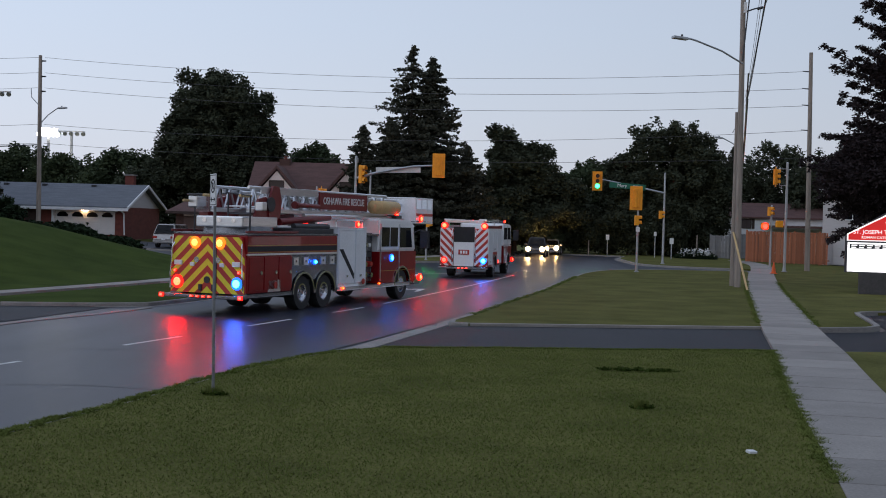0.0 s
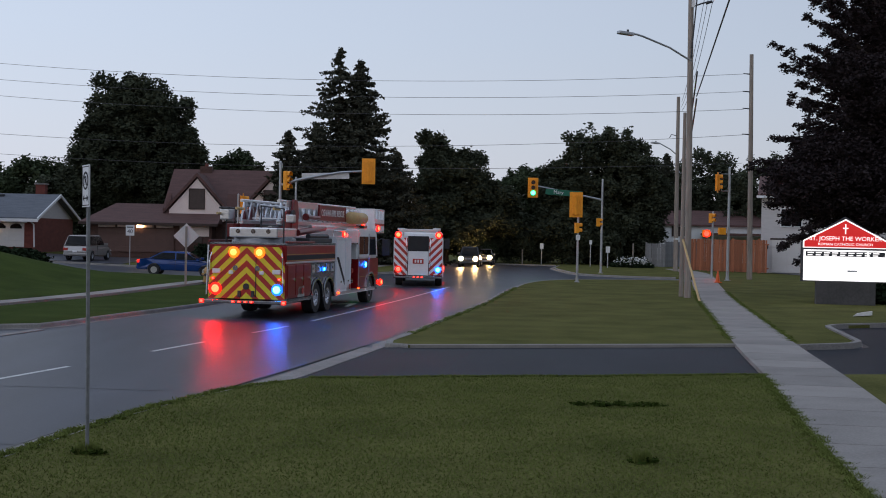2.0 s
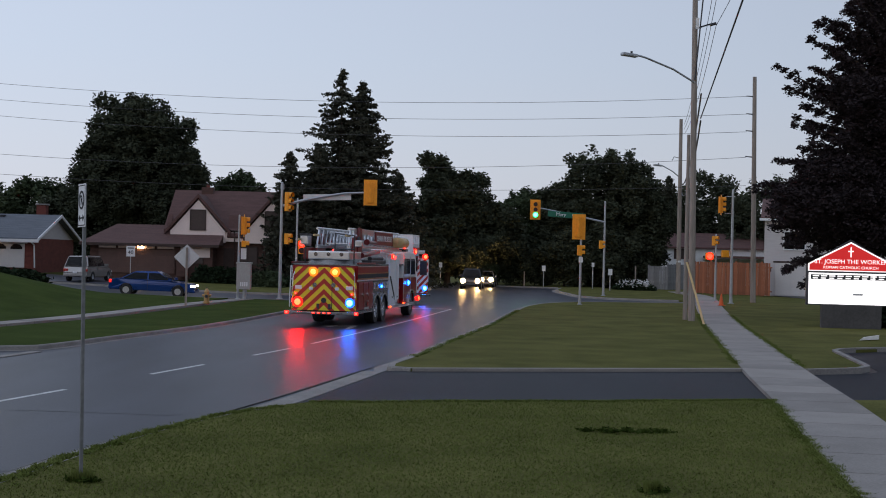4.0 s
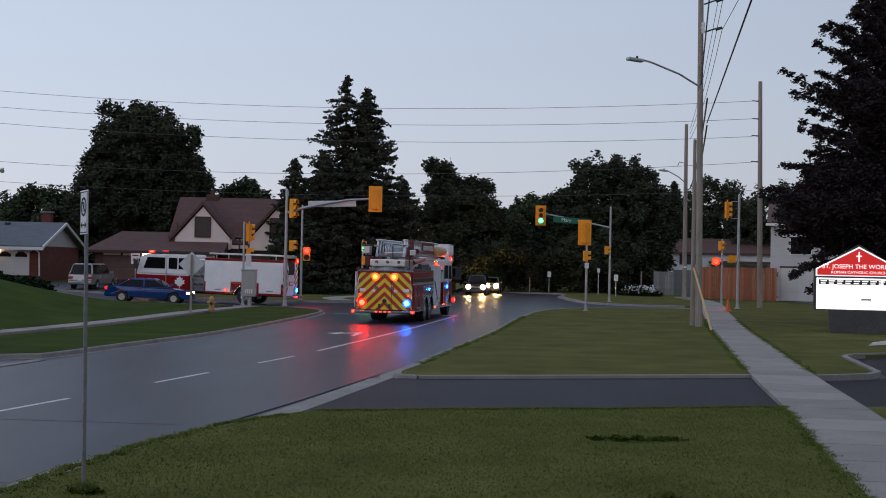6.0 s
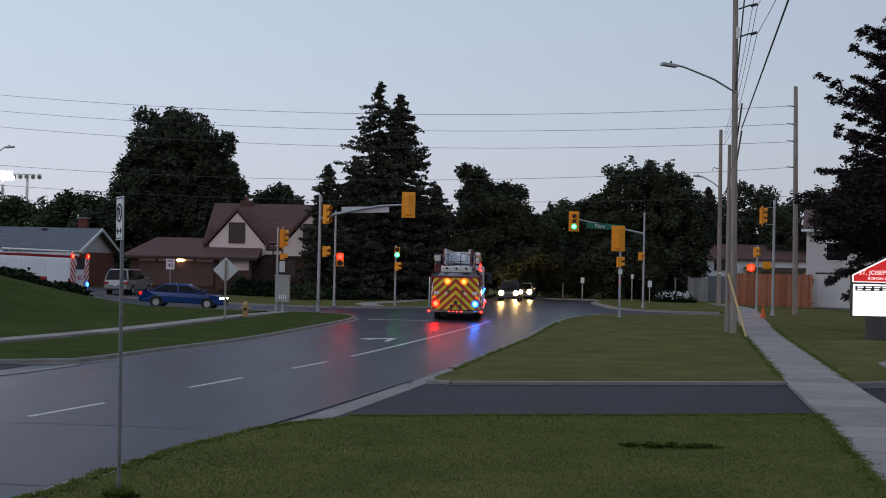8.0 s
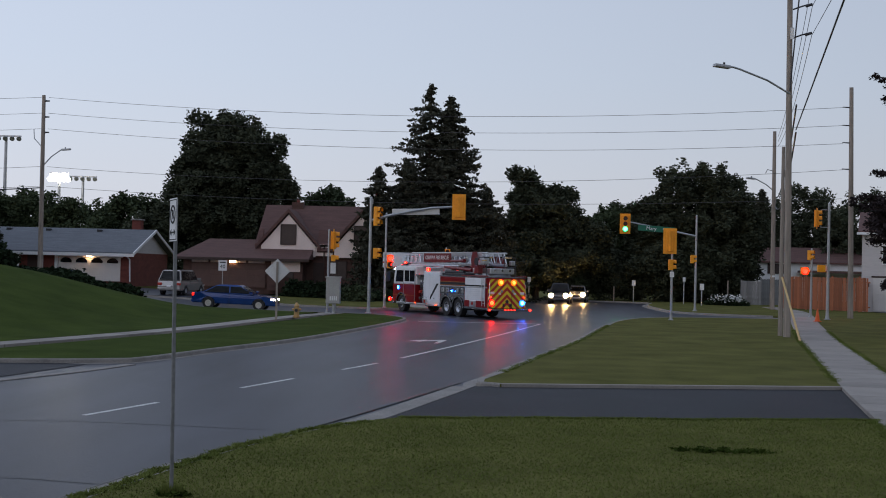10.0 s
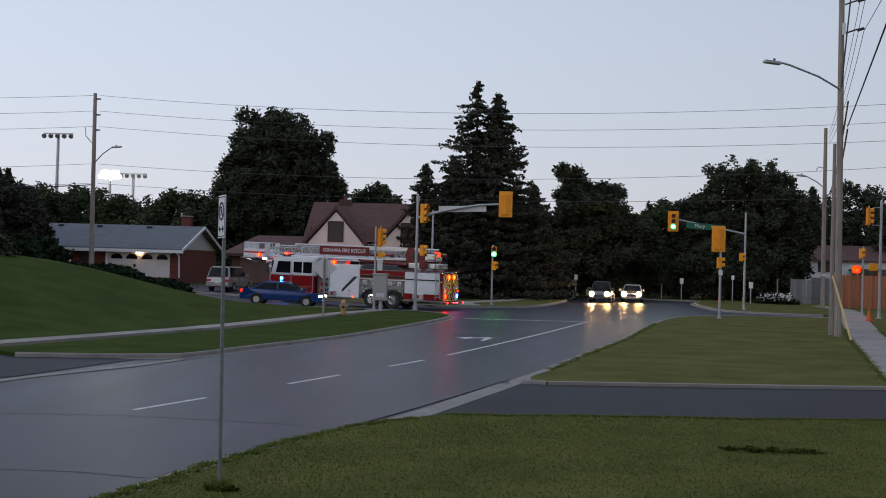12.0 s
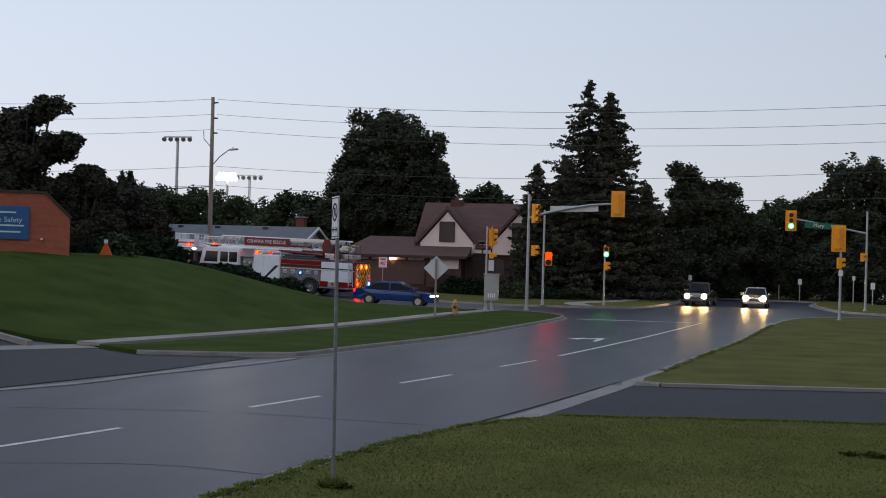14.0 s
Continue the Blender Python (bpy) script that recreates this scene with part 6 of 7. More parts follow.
part("front_door", box(-14.6, -13.8, 99.1, 99.22, Z2, 3.0), TRIM, h2)
part("chimney", box(-17.2, -16.2, 103.2, 104.0, 7.0, 8.2, 0.02), BROWNBRICK, h2)
part("flue", rod((-16.7, 103.6, 8.2), (-16.7, 103.6, 8.45), 0.16, seg=10), BRICK, h2)
part("downpipe", tube([(-13.7, 98.8, 4.4), (-13.7, 98.8, 1.0)], 0.05), TRIM, h2)

# pale house with a garage on the right; its near corner is the origin
h3 = group_thing("house", pose(30.0, 98.0, 0, 0, 0, -18), "pale two-storey house with a white garage door", "house")
part("wall", box(0, 14, 0, 10, -0.2, 6.6), PALESIDING, h3, "pale siding wall")
part("roof", roof_gable(0, 14, 0, 10, 6.6, 8.2, 0.55), SHINGLE_BROWN, h3, "brown shingle roof")
part("eaves_board", box(-0.4, 14.4, -0.64, -0.55, 6.3, 6.5), WHITE, h3)
garage_door(h3, 0.9, 5.5, -0.04, 0.15, 2.85, GARAGEWHITE)
part("garage_trim", box(0.75, 5.65, -0.1, 0, 2.87, 3.0), TRIM, h3)
window_unit(h3, 1.6, 3.2, 0, 4.0, 5.4, WHITE)
window_unit(h3, 6.4, 8.0, 0, 4.0, 5.4, WHITE)
part("wall_lamp", box(0.45, 0.6, -0.2, 0, 2.1, 2.45, 0.02), DARKSTEEL, h3)
sheet("drive_pale_house", [(30.6, 97.8), (36, 97.8), (38, 82), (32, 83)], ASPHALT, 0.13, 4.0, label="grey driveway of the pale house", category="driveway")

# distant house behind the fence
h4 = group_thing("house", pose(0, 0, 0), "white house with dark shutters behind a fence", "house")
part("wall", box(30.4, 44, 140, 148, 0, 4.55), WHITE, h4)
part("roof", roof_gable(30.4, 44, 140, 148, 4.55, 6.1, 0.5), SHINGLE_BROWN, h4, "dark shingle roof")
part("shed_roof", box(35.5, 46, 134, 139.8, 3.3, 3.55), SHINGLE_BROWN, h4)
window_unit(h4, 32.5, 33.6, 140, 3.2, 4.2, TRIM)
for x in (32.1, 33.75):
    part("shutter", box(x, x + 0.3, 139.92, 140.0, 3.1, 4.3), TRIM, h4)


def fence(name, a, b, z0, z1, mat, label, board=0.16):
    t = group_thing(name, Matrix(), label, "fence")
    a, b = Vector(a), Vector(b)
    d = (b - a)
    n = int(d.length / board)
    u = d.normalized()
    bd = box(-board / 2 + 0.006, board / 2 - 0.006, -0.012, 0.012, z0, z1, 0.004)
    first = part("board", bd, mat, t)
    ang = math.degrees(math.atan2(u.y, u.x))
    for k in range(n):
        p = a + u * board * (k + 0.5)
        ob = first if k == 0 else new("board", first.data)
        ob.parent = t
        ob.matrix_basis = pose(p.x, p.y, random.uniform(-0.03, 0.03), 0, random.uniform(-0.6, 0.6), ang)
    for z in (z0 + 0.35, z1 - 0.35):
        r = part("rail", box(0, d.length, 0.02, 0.07, z - 0.05, z + 0.05), mat, t)
        r.matrix_basis = pose(a.x, a.y, 0, 0, 0, ang)
    k = 0.0
    while k <= d.length + 0.01:
        q = part("fence_post", box(-0.06, 0.06, 0.02, 0.14, -0.1, z1 + 0.12, 0.01), mat, t)
        q.matrix_basis = pose(a.x + u.x * k, a.y + u.y * k, 0, 0, 0, ang)
        k += 2.4
    return t


fence("wooden_fence", (24.4, 101.5), (29.9, 95.5), 0.15, 2.8, REDLITCEDAR, "cedar board fence beside the sidewalk, red signal light in its colour")
fence("grey_fence", (25.2, 112), (30.6, 119), 0.1, 2.5, GREYFENCE, "weathered grey board fence")
fence("grey_fence", (23.6, 113.5), (25.2, 112), 0.1, 2.3, GREYFENCE, "weathered grey board fence")

# brick hall on the bank; its corner is the origin
zb = 2.45
h5 = group_thing("fire_hall", pose(-25.7, 50.3, 0, 0, 0, 29), "orange-red brick hall wall with a blue banner", "hall")
part("wall", prism([(-20, zb - 1.2), (0, zb - 1.2), (0, 4.2), (-1.1, 5.28), (-20, 5.35)], "y", 0, 12.0), HALLBRICK, h5, "orange-red brick wall")
part("base_course", box(-20, 0.04, -0.06, 0.02, zb - 1.2, zb + 0.12), KERB, h5)
part("coping", prism([(-20, 5.35), (-1.1, 5.28), (0.04, 4.2), (0.1, 4.26), (-1.05, 5.38), (-20, 5.45)], "y", -0.08, 12.1), TRIM, h5)
part("banner", box(-6.1, -1.75, -0.1, -0.02, 3.2, 4.68, 0.01), BANNER, h5, "blue cloth banner with pale lettering")
wm = new("lettering", text_mesh("lettering", "Fire Safety", 0.23, BANNERPALE))
wm.parent, wm.location = h5, (-2.72, -0.11, 4.06)
for x0, x1, z in ((-3.4, -1.95, 3.78), (-3.3, -2.1, 3.5), (-3.1, -2.3, 4.36)):
    part("lettering_bar", box(x0, x1, -0.12, -0.1, z, z + 0.07), BANNERPALE, h5)
part("wall_lamp", box(-1.25, -1.15, -0.1, 0.02, 3.2, 3.3, 0.01), WHITE, h5)


# unseen plain wall added to close the place behind the camera and darken reflections
tagged(part("wall_behind", box(-75, 75, -48.6, -48.2, -0.3, 10.0), BROWNBRICK), "unseen brown brick wall added behind the camera to darken reflections", "wall", kind="structure")


# ---- trees and shrubs ----
def leaf_mesh(name, centres, spread, leaf, per, mat, rng, flat=0.5, droop=0.0):
    """Clumps of small four-sided leaves about the centres."""
    c = np.repeat(np.asarray(centres, float), per, axis=0)
    n = len(c)
    sp = np.asarray(spread if np.ndim(spread) else [spread] * 3, float)
    p = c + np.clip(rng.normal(size=(n, 3)), -1.9, 1.9) * sp
    u = rng.normal(size=(n, 3))
    u[:, 2] = u[:, 2] * flat - droop
    u /= np.linalg.norm(u, axis=1)[:, None]
    v = np.cross(u, rng.normal(size=(n, 3)))
    v /= np.linalg.norm(v, axis=1)[:, None] + 1e-9
    s = leaf * rng.uniform(0.55, 1.4, size=(n, 1))
    a, b = u * s, v * s * 0.55
    verts = np.stack([p - a, p + b - a * 0.15, p + a, p - b - a * 0.15], axis=1).reshape(-1, 3)
    me = bpy.data.meshes.new(name)
    me.vertices.add(4 * n)
    me.vertices.foreach_set("co", verts.ravel())
    me.loops.add(4 * n)
    me.loops.foreach_set("vertex_index", np.arange(4 * n, dtype=np.int32))
    me.polygons.add(n)
    me.polygons.foreach_set("loop_start", np.arange(0, 4 * n, 4, dtype=np.int32))
    me.polygons.foreach_set("loop_total", np.full(n, 4, dtype=np.int32))
    me.materials.append(mat)
    me.update()
    me.validate()
    return me


def broad_tree(x, y, blobs, mat, label, seed, clumps=260, per=42, leaf=0.22, spread=0.5, trunk=0.35, lift=0.05):
    """blobs: (dx, dy, z, rx, rz) masses of the crown, each broken up into lobes at the ends of its boughs."""
    rng = np.random.default_rng(seed)
    z0 = lie(x, y) + lift
    t = group_thing("tree", pose(x, y, z0), label, "tree")
    top = max(b[2] for b in blobs)
    part("trunk", tube([(0, 0, -0.3), (0.1, 0, top * 0.3), (-0.1, 0.1, top * 0.6), (0.05, 0, top * 0.95)], [trunk, trunk * 0.8, trunk * 0.55, trunk * 0.2], 10), BARK, t)
    w = np.array([b[3] * (b[3] + b[4]) for b in blobs])
    cs = []
    for b, share in zip(blobs, w / w.sum()):
        part("limb", tube([(0, 0, top * 0.28), (b[0] * 0.5, b[1] * 0.5, (top * 0.3 + b[2]) / 2), (b[0], b[1], b[2])], [trunk * 0.5, trunk * 0.32, trunk * 0.1], 7), BARK, t)
        k = max(24, int(clumps * share * 1.7))
        n = max(12, int(3.4 * b[3] * b[4] ** 0.5))
        size = np.array([b[3], b[3], b[4]])
        d = rng.normal(size=(n, 3))
        d /= np.linalg.norm(d, axis=1)[:, None]
        lobe = d * size * rng.uniform(0.66, 0.94, size=(n, 1))
        reach = rng.uniform(0.24, 0.42, size=n) * min(b[3], b[4]) * 0.92
        pick = rng.integers(0, n, k)
        e = rng.normal(size=(k, 3))
        e /= np.linalg.norm(e, axis=1)[:, None]
        out = lobe[pick] + e * (rng.uniform(0.1, 1, size=(k, 1)) ** 0.5) * reach[pick][:, None] * np.array([1.15, 1.15, 0.8])
        core = rng.normal(size=(k // 2, 3))
        core /= np.linalg.norm(core, axis=1)[:, None]
        core = core * size * 0.8 * (rng.uniform(0.2, 1, size=(k // 2, 1)) ** 0.4)
        cs.append(np.array(b[:3]) + np.vstack([out, core]))
    me = leaf_mesh("crown", np.vstack(cs), spread * 0.62, leaf * 0.84, int(per * 0.8), mat, rng)
    cr = new("crown", me)
    cr.parent = t
    return t


def spruce(x, y, height, width, label, seed, step=0.42, gaps=0.0, lift=0.05):
    """Whorls of drooping boughs with hanging twigs; gaps: share of boughs missing towards the top."""
    rng = np.random.default_rng(seed)
    t = group_thing("spruce", pose(x, y, lie(x, y) + lift), label, "spruce tree")
    part("trunk", rod((0, 0, -0.2), (0, 0, height), 0.28 * height / 16, 0.03, 10), BARK, t)
    cs = []
    whorls = int(height / step)
    lean = rng.uniform(0, math.tau)
    for k in range(whorls):
        zk = 0.7 + (height - 0.8) * (k + 0.5) / whorls
        down = height - zk
        f = down / height
        full = min(0.15 + 0.74 * down, 0.9 + (width - 0.9) * 0.95 * f)
        turn = rng.uniform(0, math.tau)
        arms = 13 if f > 0.45 else 9
        for j in range(arms):
            if gaps and rng.random() < gaps * (1.25 - f):
                continue
            a = turn + math.tau * j / arms + rng.normal() * 0.22
            r = full * rng.choice((0.62, 0.8, 0.95, 1.0, 1.16), p=(0.15, 0.25, 0.3, 0.2, 0.1)) * (1 + 0.13 * math.cos(a - lean + 0.9 * k))
            z = zk + rng.normal() * 0.14
            m = max(3, int(r / 0.13))
            for i in range(m):
                q = (i + 0.5) / m
                side = rng.normal() * (0.15 * r * q * (1.1 - q) + 0.05)
                cs.append((r * q * math.cos(a) - side * math.sin(a), r * q * math.sin(a) + side * math.cos(a), z - 0.42 * r * q + 0.30 * r * q * q - abs(side) * 0.3 - abs(rng.normal()) * 0.16 * q))
    for k in range(10):
        cs.append((rng.normal() * 0.03, rng.normal() * 0.03, height - 0.08 * k))
    me = leaf_mesh("needles", cs, (0.10, 0.10, 0.07), 0.14, 8, NEEDLE, rng, 0.35, 0.45)
    cr = new("needles", me)
    cr.parent = t
    return t


spruce(-5.25, 100.5, 18.1, 8.6, "tall ragged dark spruce with gaps near its top", 3, 0.5, 0.42)
spruce(-3.55, 101.5, 17.3, 6.8, "tall dense dark spruce", 5, 0.36, 0.1)
spruce(-9.0, 96.0, 10.7, 2.7, "small pointed dark spruce", 7)
spruce(-6.9, 97.5, 11.5, 3.7, "dark spruce behind the house", 8)
spruce(-0.3, 104.5, 9.8, 4.8, "dark spruce beside the taller ones", 9)
spruce(-13.4, 112.0, 8.6, 3.8, "dark spruce behind the roof", 10)
broad_tree(-25.8, 117, [(-0.4, 0, 12.6, 4.9, 4.8), (-3.0, 0, 12.2, 2.5, 2.8), (4.3, 0, 12.8, 1.7, 3.1), (4.5, 0, 9.4, 2.3, 3.4), (-4.3, 0, 9.6, 2.5, 3.0), (0.2, 0, 7.6, 6.0, 3.6), (-0.6, 0, 15.0, 3.0, 2.5), (1.6, -0.6, 10.2, 4.4, 4.0), (-1.8, -0.6, 9.0, 4.2, 4.0)], LEAF, "large dark maple with a dense round crown", 11, 620, 95, 0.21, 0.46, 0.5)
broad_tree(4.4, 113.5, [(-0.6, 0, 8.3, 2.9, 3.6), (-1.2, 0, 10.9, 1.6, 2.0), (1.9, 0, 7.4, 3.0, 3.2), (0, 0, 3.8, 5.0, 3.2), (4.2, 0, 5.0, 2.8, 3.2)], LEAF, "dark broadleaf tree sloping down to one side", 12, 560, 90, 0.2, 0.42, 0.4)
broad_tree(20.8, 121, [(0, 0, 9.0, 5.2, 5.0), (-4.2, 0, 7.0, 3.0, 3.6), (4.0, 0, 7.2, 3.2, 4.0), (0, 0, 4.2, 6.4, 3.4)], LEAF, "wide dark maple with a rounded crown", 13, 660, 95, 0.21, 0.44, 0.5)
broad_tree(13.4, 130, [(0, 0, 6.2, 4.2, 4.2), (-2.5, 0, 4.0, 4.0, 3.2), (2.6, 0, 5.8, 3.0, 4.0)], LEAFMID, "paler green tree beyond the road", 14, 340, 80, 0.22, 0.45)
broad_tree(9.5, 118, [(0, 0, 3.4, 3.4, 3.0), (-2.8, 0, 2.4, 2.6, 2.2), (3.0, 0, 2.6, 2.8, 2.4)], LEAF, "low dark trees at the road's end", 15, 260, 85, 0.19, 0.42, 0.2)
broad_tree(16.0, 117, [(0, 0, 2.8, 3.4, 2.8), (3.2, 0, 2.6, 3.0, 2.4), (-2.6, 0, 2.2, 2.4, 2.0)], LEAF, "low dark bushes under the maple", 16, 260, 85, 0.19, 0.42, 0.2)
broad_tree(22.6, 119, [(0, 0, 2.8, 2.6, 2.6), (1.0, 2, 3.0, 2.4, 2.6), (-2.4, 0, 2.0, 2.4, 2.0)], LEAF, "low dark bushes beside the fence", 17, 240, 85, 0.19, 0.42, 0.2)
broad_tree(-2.0, 112.5, [(0, 0, 3.2, 3.4, 3.2), (3.2, 0, 2.8, 3.0, 2.6), (-3.4, 0, 3.2, 3.2, 3.0)], LEAF, "dark undergrowth below the spruces", 18, 280, 85, 0.19, 0.42, 0.2)
broad_tree(7.0, 114.6, [(0, 0, 1.8, 1.7, 1.6), (1.3, 0, 1.2, 1.3, 1.1)], LEAFMID, "small greenish shrub at the road's end", 19, 90, 36, 0.18, 0.3, 0.1)
for k, (x, y, h, w, mt) in enumerate(((-40, 132, 9.6, 4.6, LEAFMID), (-34.5, 128, 9.6, 4.2, LEAF), (-47, 138, 9.6, 4.6, LEAFMID), (-56, 142, 10.2, 5, LEAFMID), (-66, 150, 11.2, 5.4, LEAFMID), (-76, 150, 11.8, 5.4, LEAF), (-17.4, 130, 12.3, 3.0, LEAFMID), (-88, 150, 12, 6, LEAF), (-31, 140, 9.6, 5, LEAF), (-62, 135, 10.0, 4.5, LEAF))):
    broad_tree(x, y, [(0, 0, h * 0.62, w, h * 0.36), (-w * 0.6, 0, h * 0.45, w * 0.7, h * 0.3), (w * 0.6, 0, h * 0.5, w * 0.65, h * 0.32), (0, 0, h * 0.25, w * 1.1, h * 0.25)], mt, "leafy tree behind the houses" if mt is LEAFMID else "dark leafy tree in the distance", 30 + k, 260, 75, 0.24, 0.5, 0.3)
for k, (x, y, h, w) in enumerate(((38, 150, 15.0, 5), (45, 145, 14, 5.5), (31, 152, 12.5, 4.5), (24.5, 140, 10.5, 4.5), (56, 140, 16, 6))):
    broad_tree(x, y, [(0, 0, h * 0.62, w, h * 0.36), (-w * 0.6, 0, h * 0.45, w * 0.7, h * 0.3), (w * 0.6, 0, h * 0.5, w * 0.65, h * 0.32), (0, 0, h * 0.25, w * 1.1, h * 0.25)], LEAF, "dark leafy tree behind the pale house", 50 + k, 260, 75, 0.24, 0.5, 0.3)
spruce(33.5, 150, 13.5, 3.2, "distant dark spruce behind the roofs", 60)
# pines by the hall
for k, (x, y, h, w) in enumerate(((-44.5, 80, 12.8, 4.8), (-50, 84, 13.4, 5.0), (-40.8, 82, 8.2, 3.2), (-39.5, 88, 6.6, 3.0))):
    pr = np.random.default_rng(700 + k)
    tiers = [(0, 0, h * 0.34, w * 0.9, h * 0.2)]
    for i in range(13):
        f = 0.42 + 0.55 * (i + pr.random()) / 13
        wide = w * (1.05 - 0.75 * max(0.0, f - 0.5))
        a = pr.uniform(0, math.tau)
        tiers.append((wide * 0.55 * math.cos(a), wide * 0.4 * math.sin(a), h * f, wide * pr.uniform(0.30, 0.46), h * pr.uniform(0.045, 0.075)))
    broad_tree(x, y, tiers, NEEDLE, "dark spreading pine beside the brick hall", 70 + k, 420, 80, 0.19, 0.34, 0.4)
spruce(-44.6, 98, 8.9, 3.2, "dark conifer beyond the hall", 75)
spruce(-50, 108, 9.4, 3.2, "dark conifer beyond the hall", 76)
broad_tree(-46.0, 92, [(0, 0, 4.0, 3.6, 3.4), (3.0, 2, 3.0, 3.0, 2.6), (-3, 0, 3.5, 3, 3)], LEAF, "dark tree behind the bank", 77, 240, 80, 0.19, 0.42, 0.2)


def copper_beech(x, y):
    """A dark purple tree with long drooping sprays."""
    rng = np.random.default_rng(91)
    t = group_thing("copper_beech", pose(x, y, 0.1), "dark purple copper beech with drooping sprays", "tree")
    part("trunk", tube([(0, 0, -0.2), (0.2, 0, 4), (0, 0.2, 9), (0.2, 0, 16)], [0.6, 0.5, 0.35, 0.1], 12), BARK, t)
    cs = []
    for b in ((0.6, 0, 8.5, 4.0, 4.2), (-2.0, -1, 5.8, 3.6, 2.4), (2.8, 0, 12.5, 3.2, 4.0), (1.5, -2, 4.5, 4.5, 2.6), (3.5, 0, 8, 4, 5), (-5.4, -0.6, 5.6, 2.4, 1.5), (-4.6, -0.8, 7.0, 1.9, 1.1), (-1.6, -1, 10.0, 2.7, 1.9), (0.2, -0.6, 13.4, 2.6, 2.6), (-3.4, -0.8, 11.0, 1.4, 0.8)):
        d = rng.normal(size=(230, 3))
        d /= np.linalg.norm(d, axis=1)[:, None]
        cs.append(np.array(b[:3]) + d * (rng.uniform(0.2, 1, size=(230, 1)) ** 0.5) * np.array([b[3], b[3], b[4]]))
    sprays = []
    arms = [((-1, 0, 8.0), (-7.7, -1.0, 12.2)), ((-1, 0, 7.8), (-7.3, -1.4, 11.2)), ((0, 0, 11.0), (-5.5, -1, 14.7)), ((-1, 0, 6.2), (-8.6, -1.0, 6.4)), ((-1, 0, 4.4), (-7.2, -1.2, 2.4)), ((-1, 0, 4.2), (-6.4, -1.6, 1.7))]
    for k in range(72):
        z = 1.8 + 17.2 * (k + rng.random()) / 72
        far = float(np.interp(z, [1.5, 4, 6, 9, 12, 14.6, 17, 19], [5.6, 7.9, 8.5, 7.0, 7.3, 5.5, 4.0, 1.6])) * rng.uniform(0.5, 1.0)
        arms.append(((-0.6, 0, max(3.6, z * 0.72)), (-far, rng.uniform(-2.8, 2.4), z)))
    for a, b in arms:
        a, b = Vector(a), Vector(b)
        mid = (a + b) / 2 + Vector((0, 0, 0.7))
        part("limb", tube([a, mid, b], [0.13, 0.07, 0.012], 6), BARK, t)
        for k in range(22):
            f = 0.18 + 0.82 * (k + rng.random()) / 22
            p = a * (1 - f) ** 2 + mid * 2 * f * (1 - f) + b * f * f
            way = Vector((-0.75 + rng.normal() * 0.55, rng.normal() * 0.7, 0.25 + rng.normal() * 0.5)).normalized()
            run = rng.uniform(0.5, 1.5) * (1.25 - f)
            for i in range(6):
                q = (i + 0.5) / 6
                e = p + way * run * q
                sprays.append((e.x, e.y, e.z - 0.45 * run * q * q))
    me = leaf_mesh("crown", np.vstack(cs), (0.30, 0.30, 0.20), 0.085, 84, COPPER, rng, 0.5, 0.15)
    cr = new("crown", me)
    cr.parent = t
    sp = new("sprays", leaf_mesh("sprays", sprays, (0.10, 0.10, 0.07), 0.08, 11, COPPER, rng, 0.4, 0.25))
    sp.parent = t
    return t


copper_beech(25.8, 58.5)


def shrub(x, y, rx, ry, rz, label, seed, mat=SHRUB, n=90, leaf=0.13, name="shrub"):
    rng = np.random.default_rng(seed)
    t = group_thing(name, pose(x, y, lie(x, y) + 0.1), label, "shrub")
    d = rng.normal(size=(n, 3))
    d /= np.linalg.norm(d, axis=1)[:, None]
    d[:, 2] = np.abs(d[:, 2])
    c = d * (rng.uniform(0.2, 1, size=(n, 1)) ** 0.45) * np.array([rx, ry, rz])
    me = leaf_mesh("foliage", c, (0.22, 0.22, 0.12), leaf, 42, mat, rng, 0.5)
    f = new("foliage", me)
    f.parent = t
    sb = bmesh.new()
    for k in range(5):
        a = k * 1.3
        rod((0, 0, -0.1), (rx * 0.5 * math.cos(a), ry * 0.5 * math.sin(a), rz * 0.6), 0.04, 0.015, 5, sb)
    part("stems", sb, BARK, t)
    return t


shrub(-27.2, 62.5, 2.7, 2.2, 2.05, "broad dark juniper on the bank", 101, n=300)
shrub(-29.8, 61.5, 2.0, 1.8, 1.4, "broad dark juniper on the bank", 102, n=180)
shrub(-22.8, 63.3, 2.1, 1.2, 0.95, "low spreading dark juniper", 103, n=160)
shrub(-20.6, 64.0, 1.8, 1.0, 0.6, "low spreading dark juniper", 104, n=120)
shrub(-24.8, 63.5, 1.6, 1.2, 0.9, "low spreading dark juniper", 105, n=90)
for k in range(4):
    shrub(-15.6 + 1.15 * k, 95.2, 0.85, 0.8, 1.25, "clipped dark hedge bush before the house", 110 + k, n=60, name="hedge_bush")
shrub(-10.0, 90.5, 1.3, 1.1, 1.2, "rounded olive-green bush on the lawn", 120, LEAFMID, 90)
shrub(-7.4, 93.5, 2.6, 1.4, 0.75, "low spreading juniper bed", 121, n=120)
shrub(-25.9, 55.6, 0.8, 0.7, 1.0, "small olive shrub beside the hall", 122, LEAFMID, 40)
shrub(21.5, 50.6, 1.3, 0.9, 0.9, "dark shrub behind the church sign", 123, n=70)
shrub(21.0, 107.0, 2.0, 0.8, 0.75, "bush with white flowers by the far lawn", 124, n=80)
fl = np.random.default_rng(5)
fm = leaf_mesh("white_flowers", fl.uniform((19.4, 106.0, 0.45), (22.4, 106.6, 1.0), size=(40, 3)), 0.12, 0.09, 7, WHITE, fl)
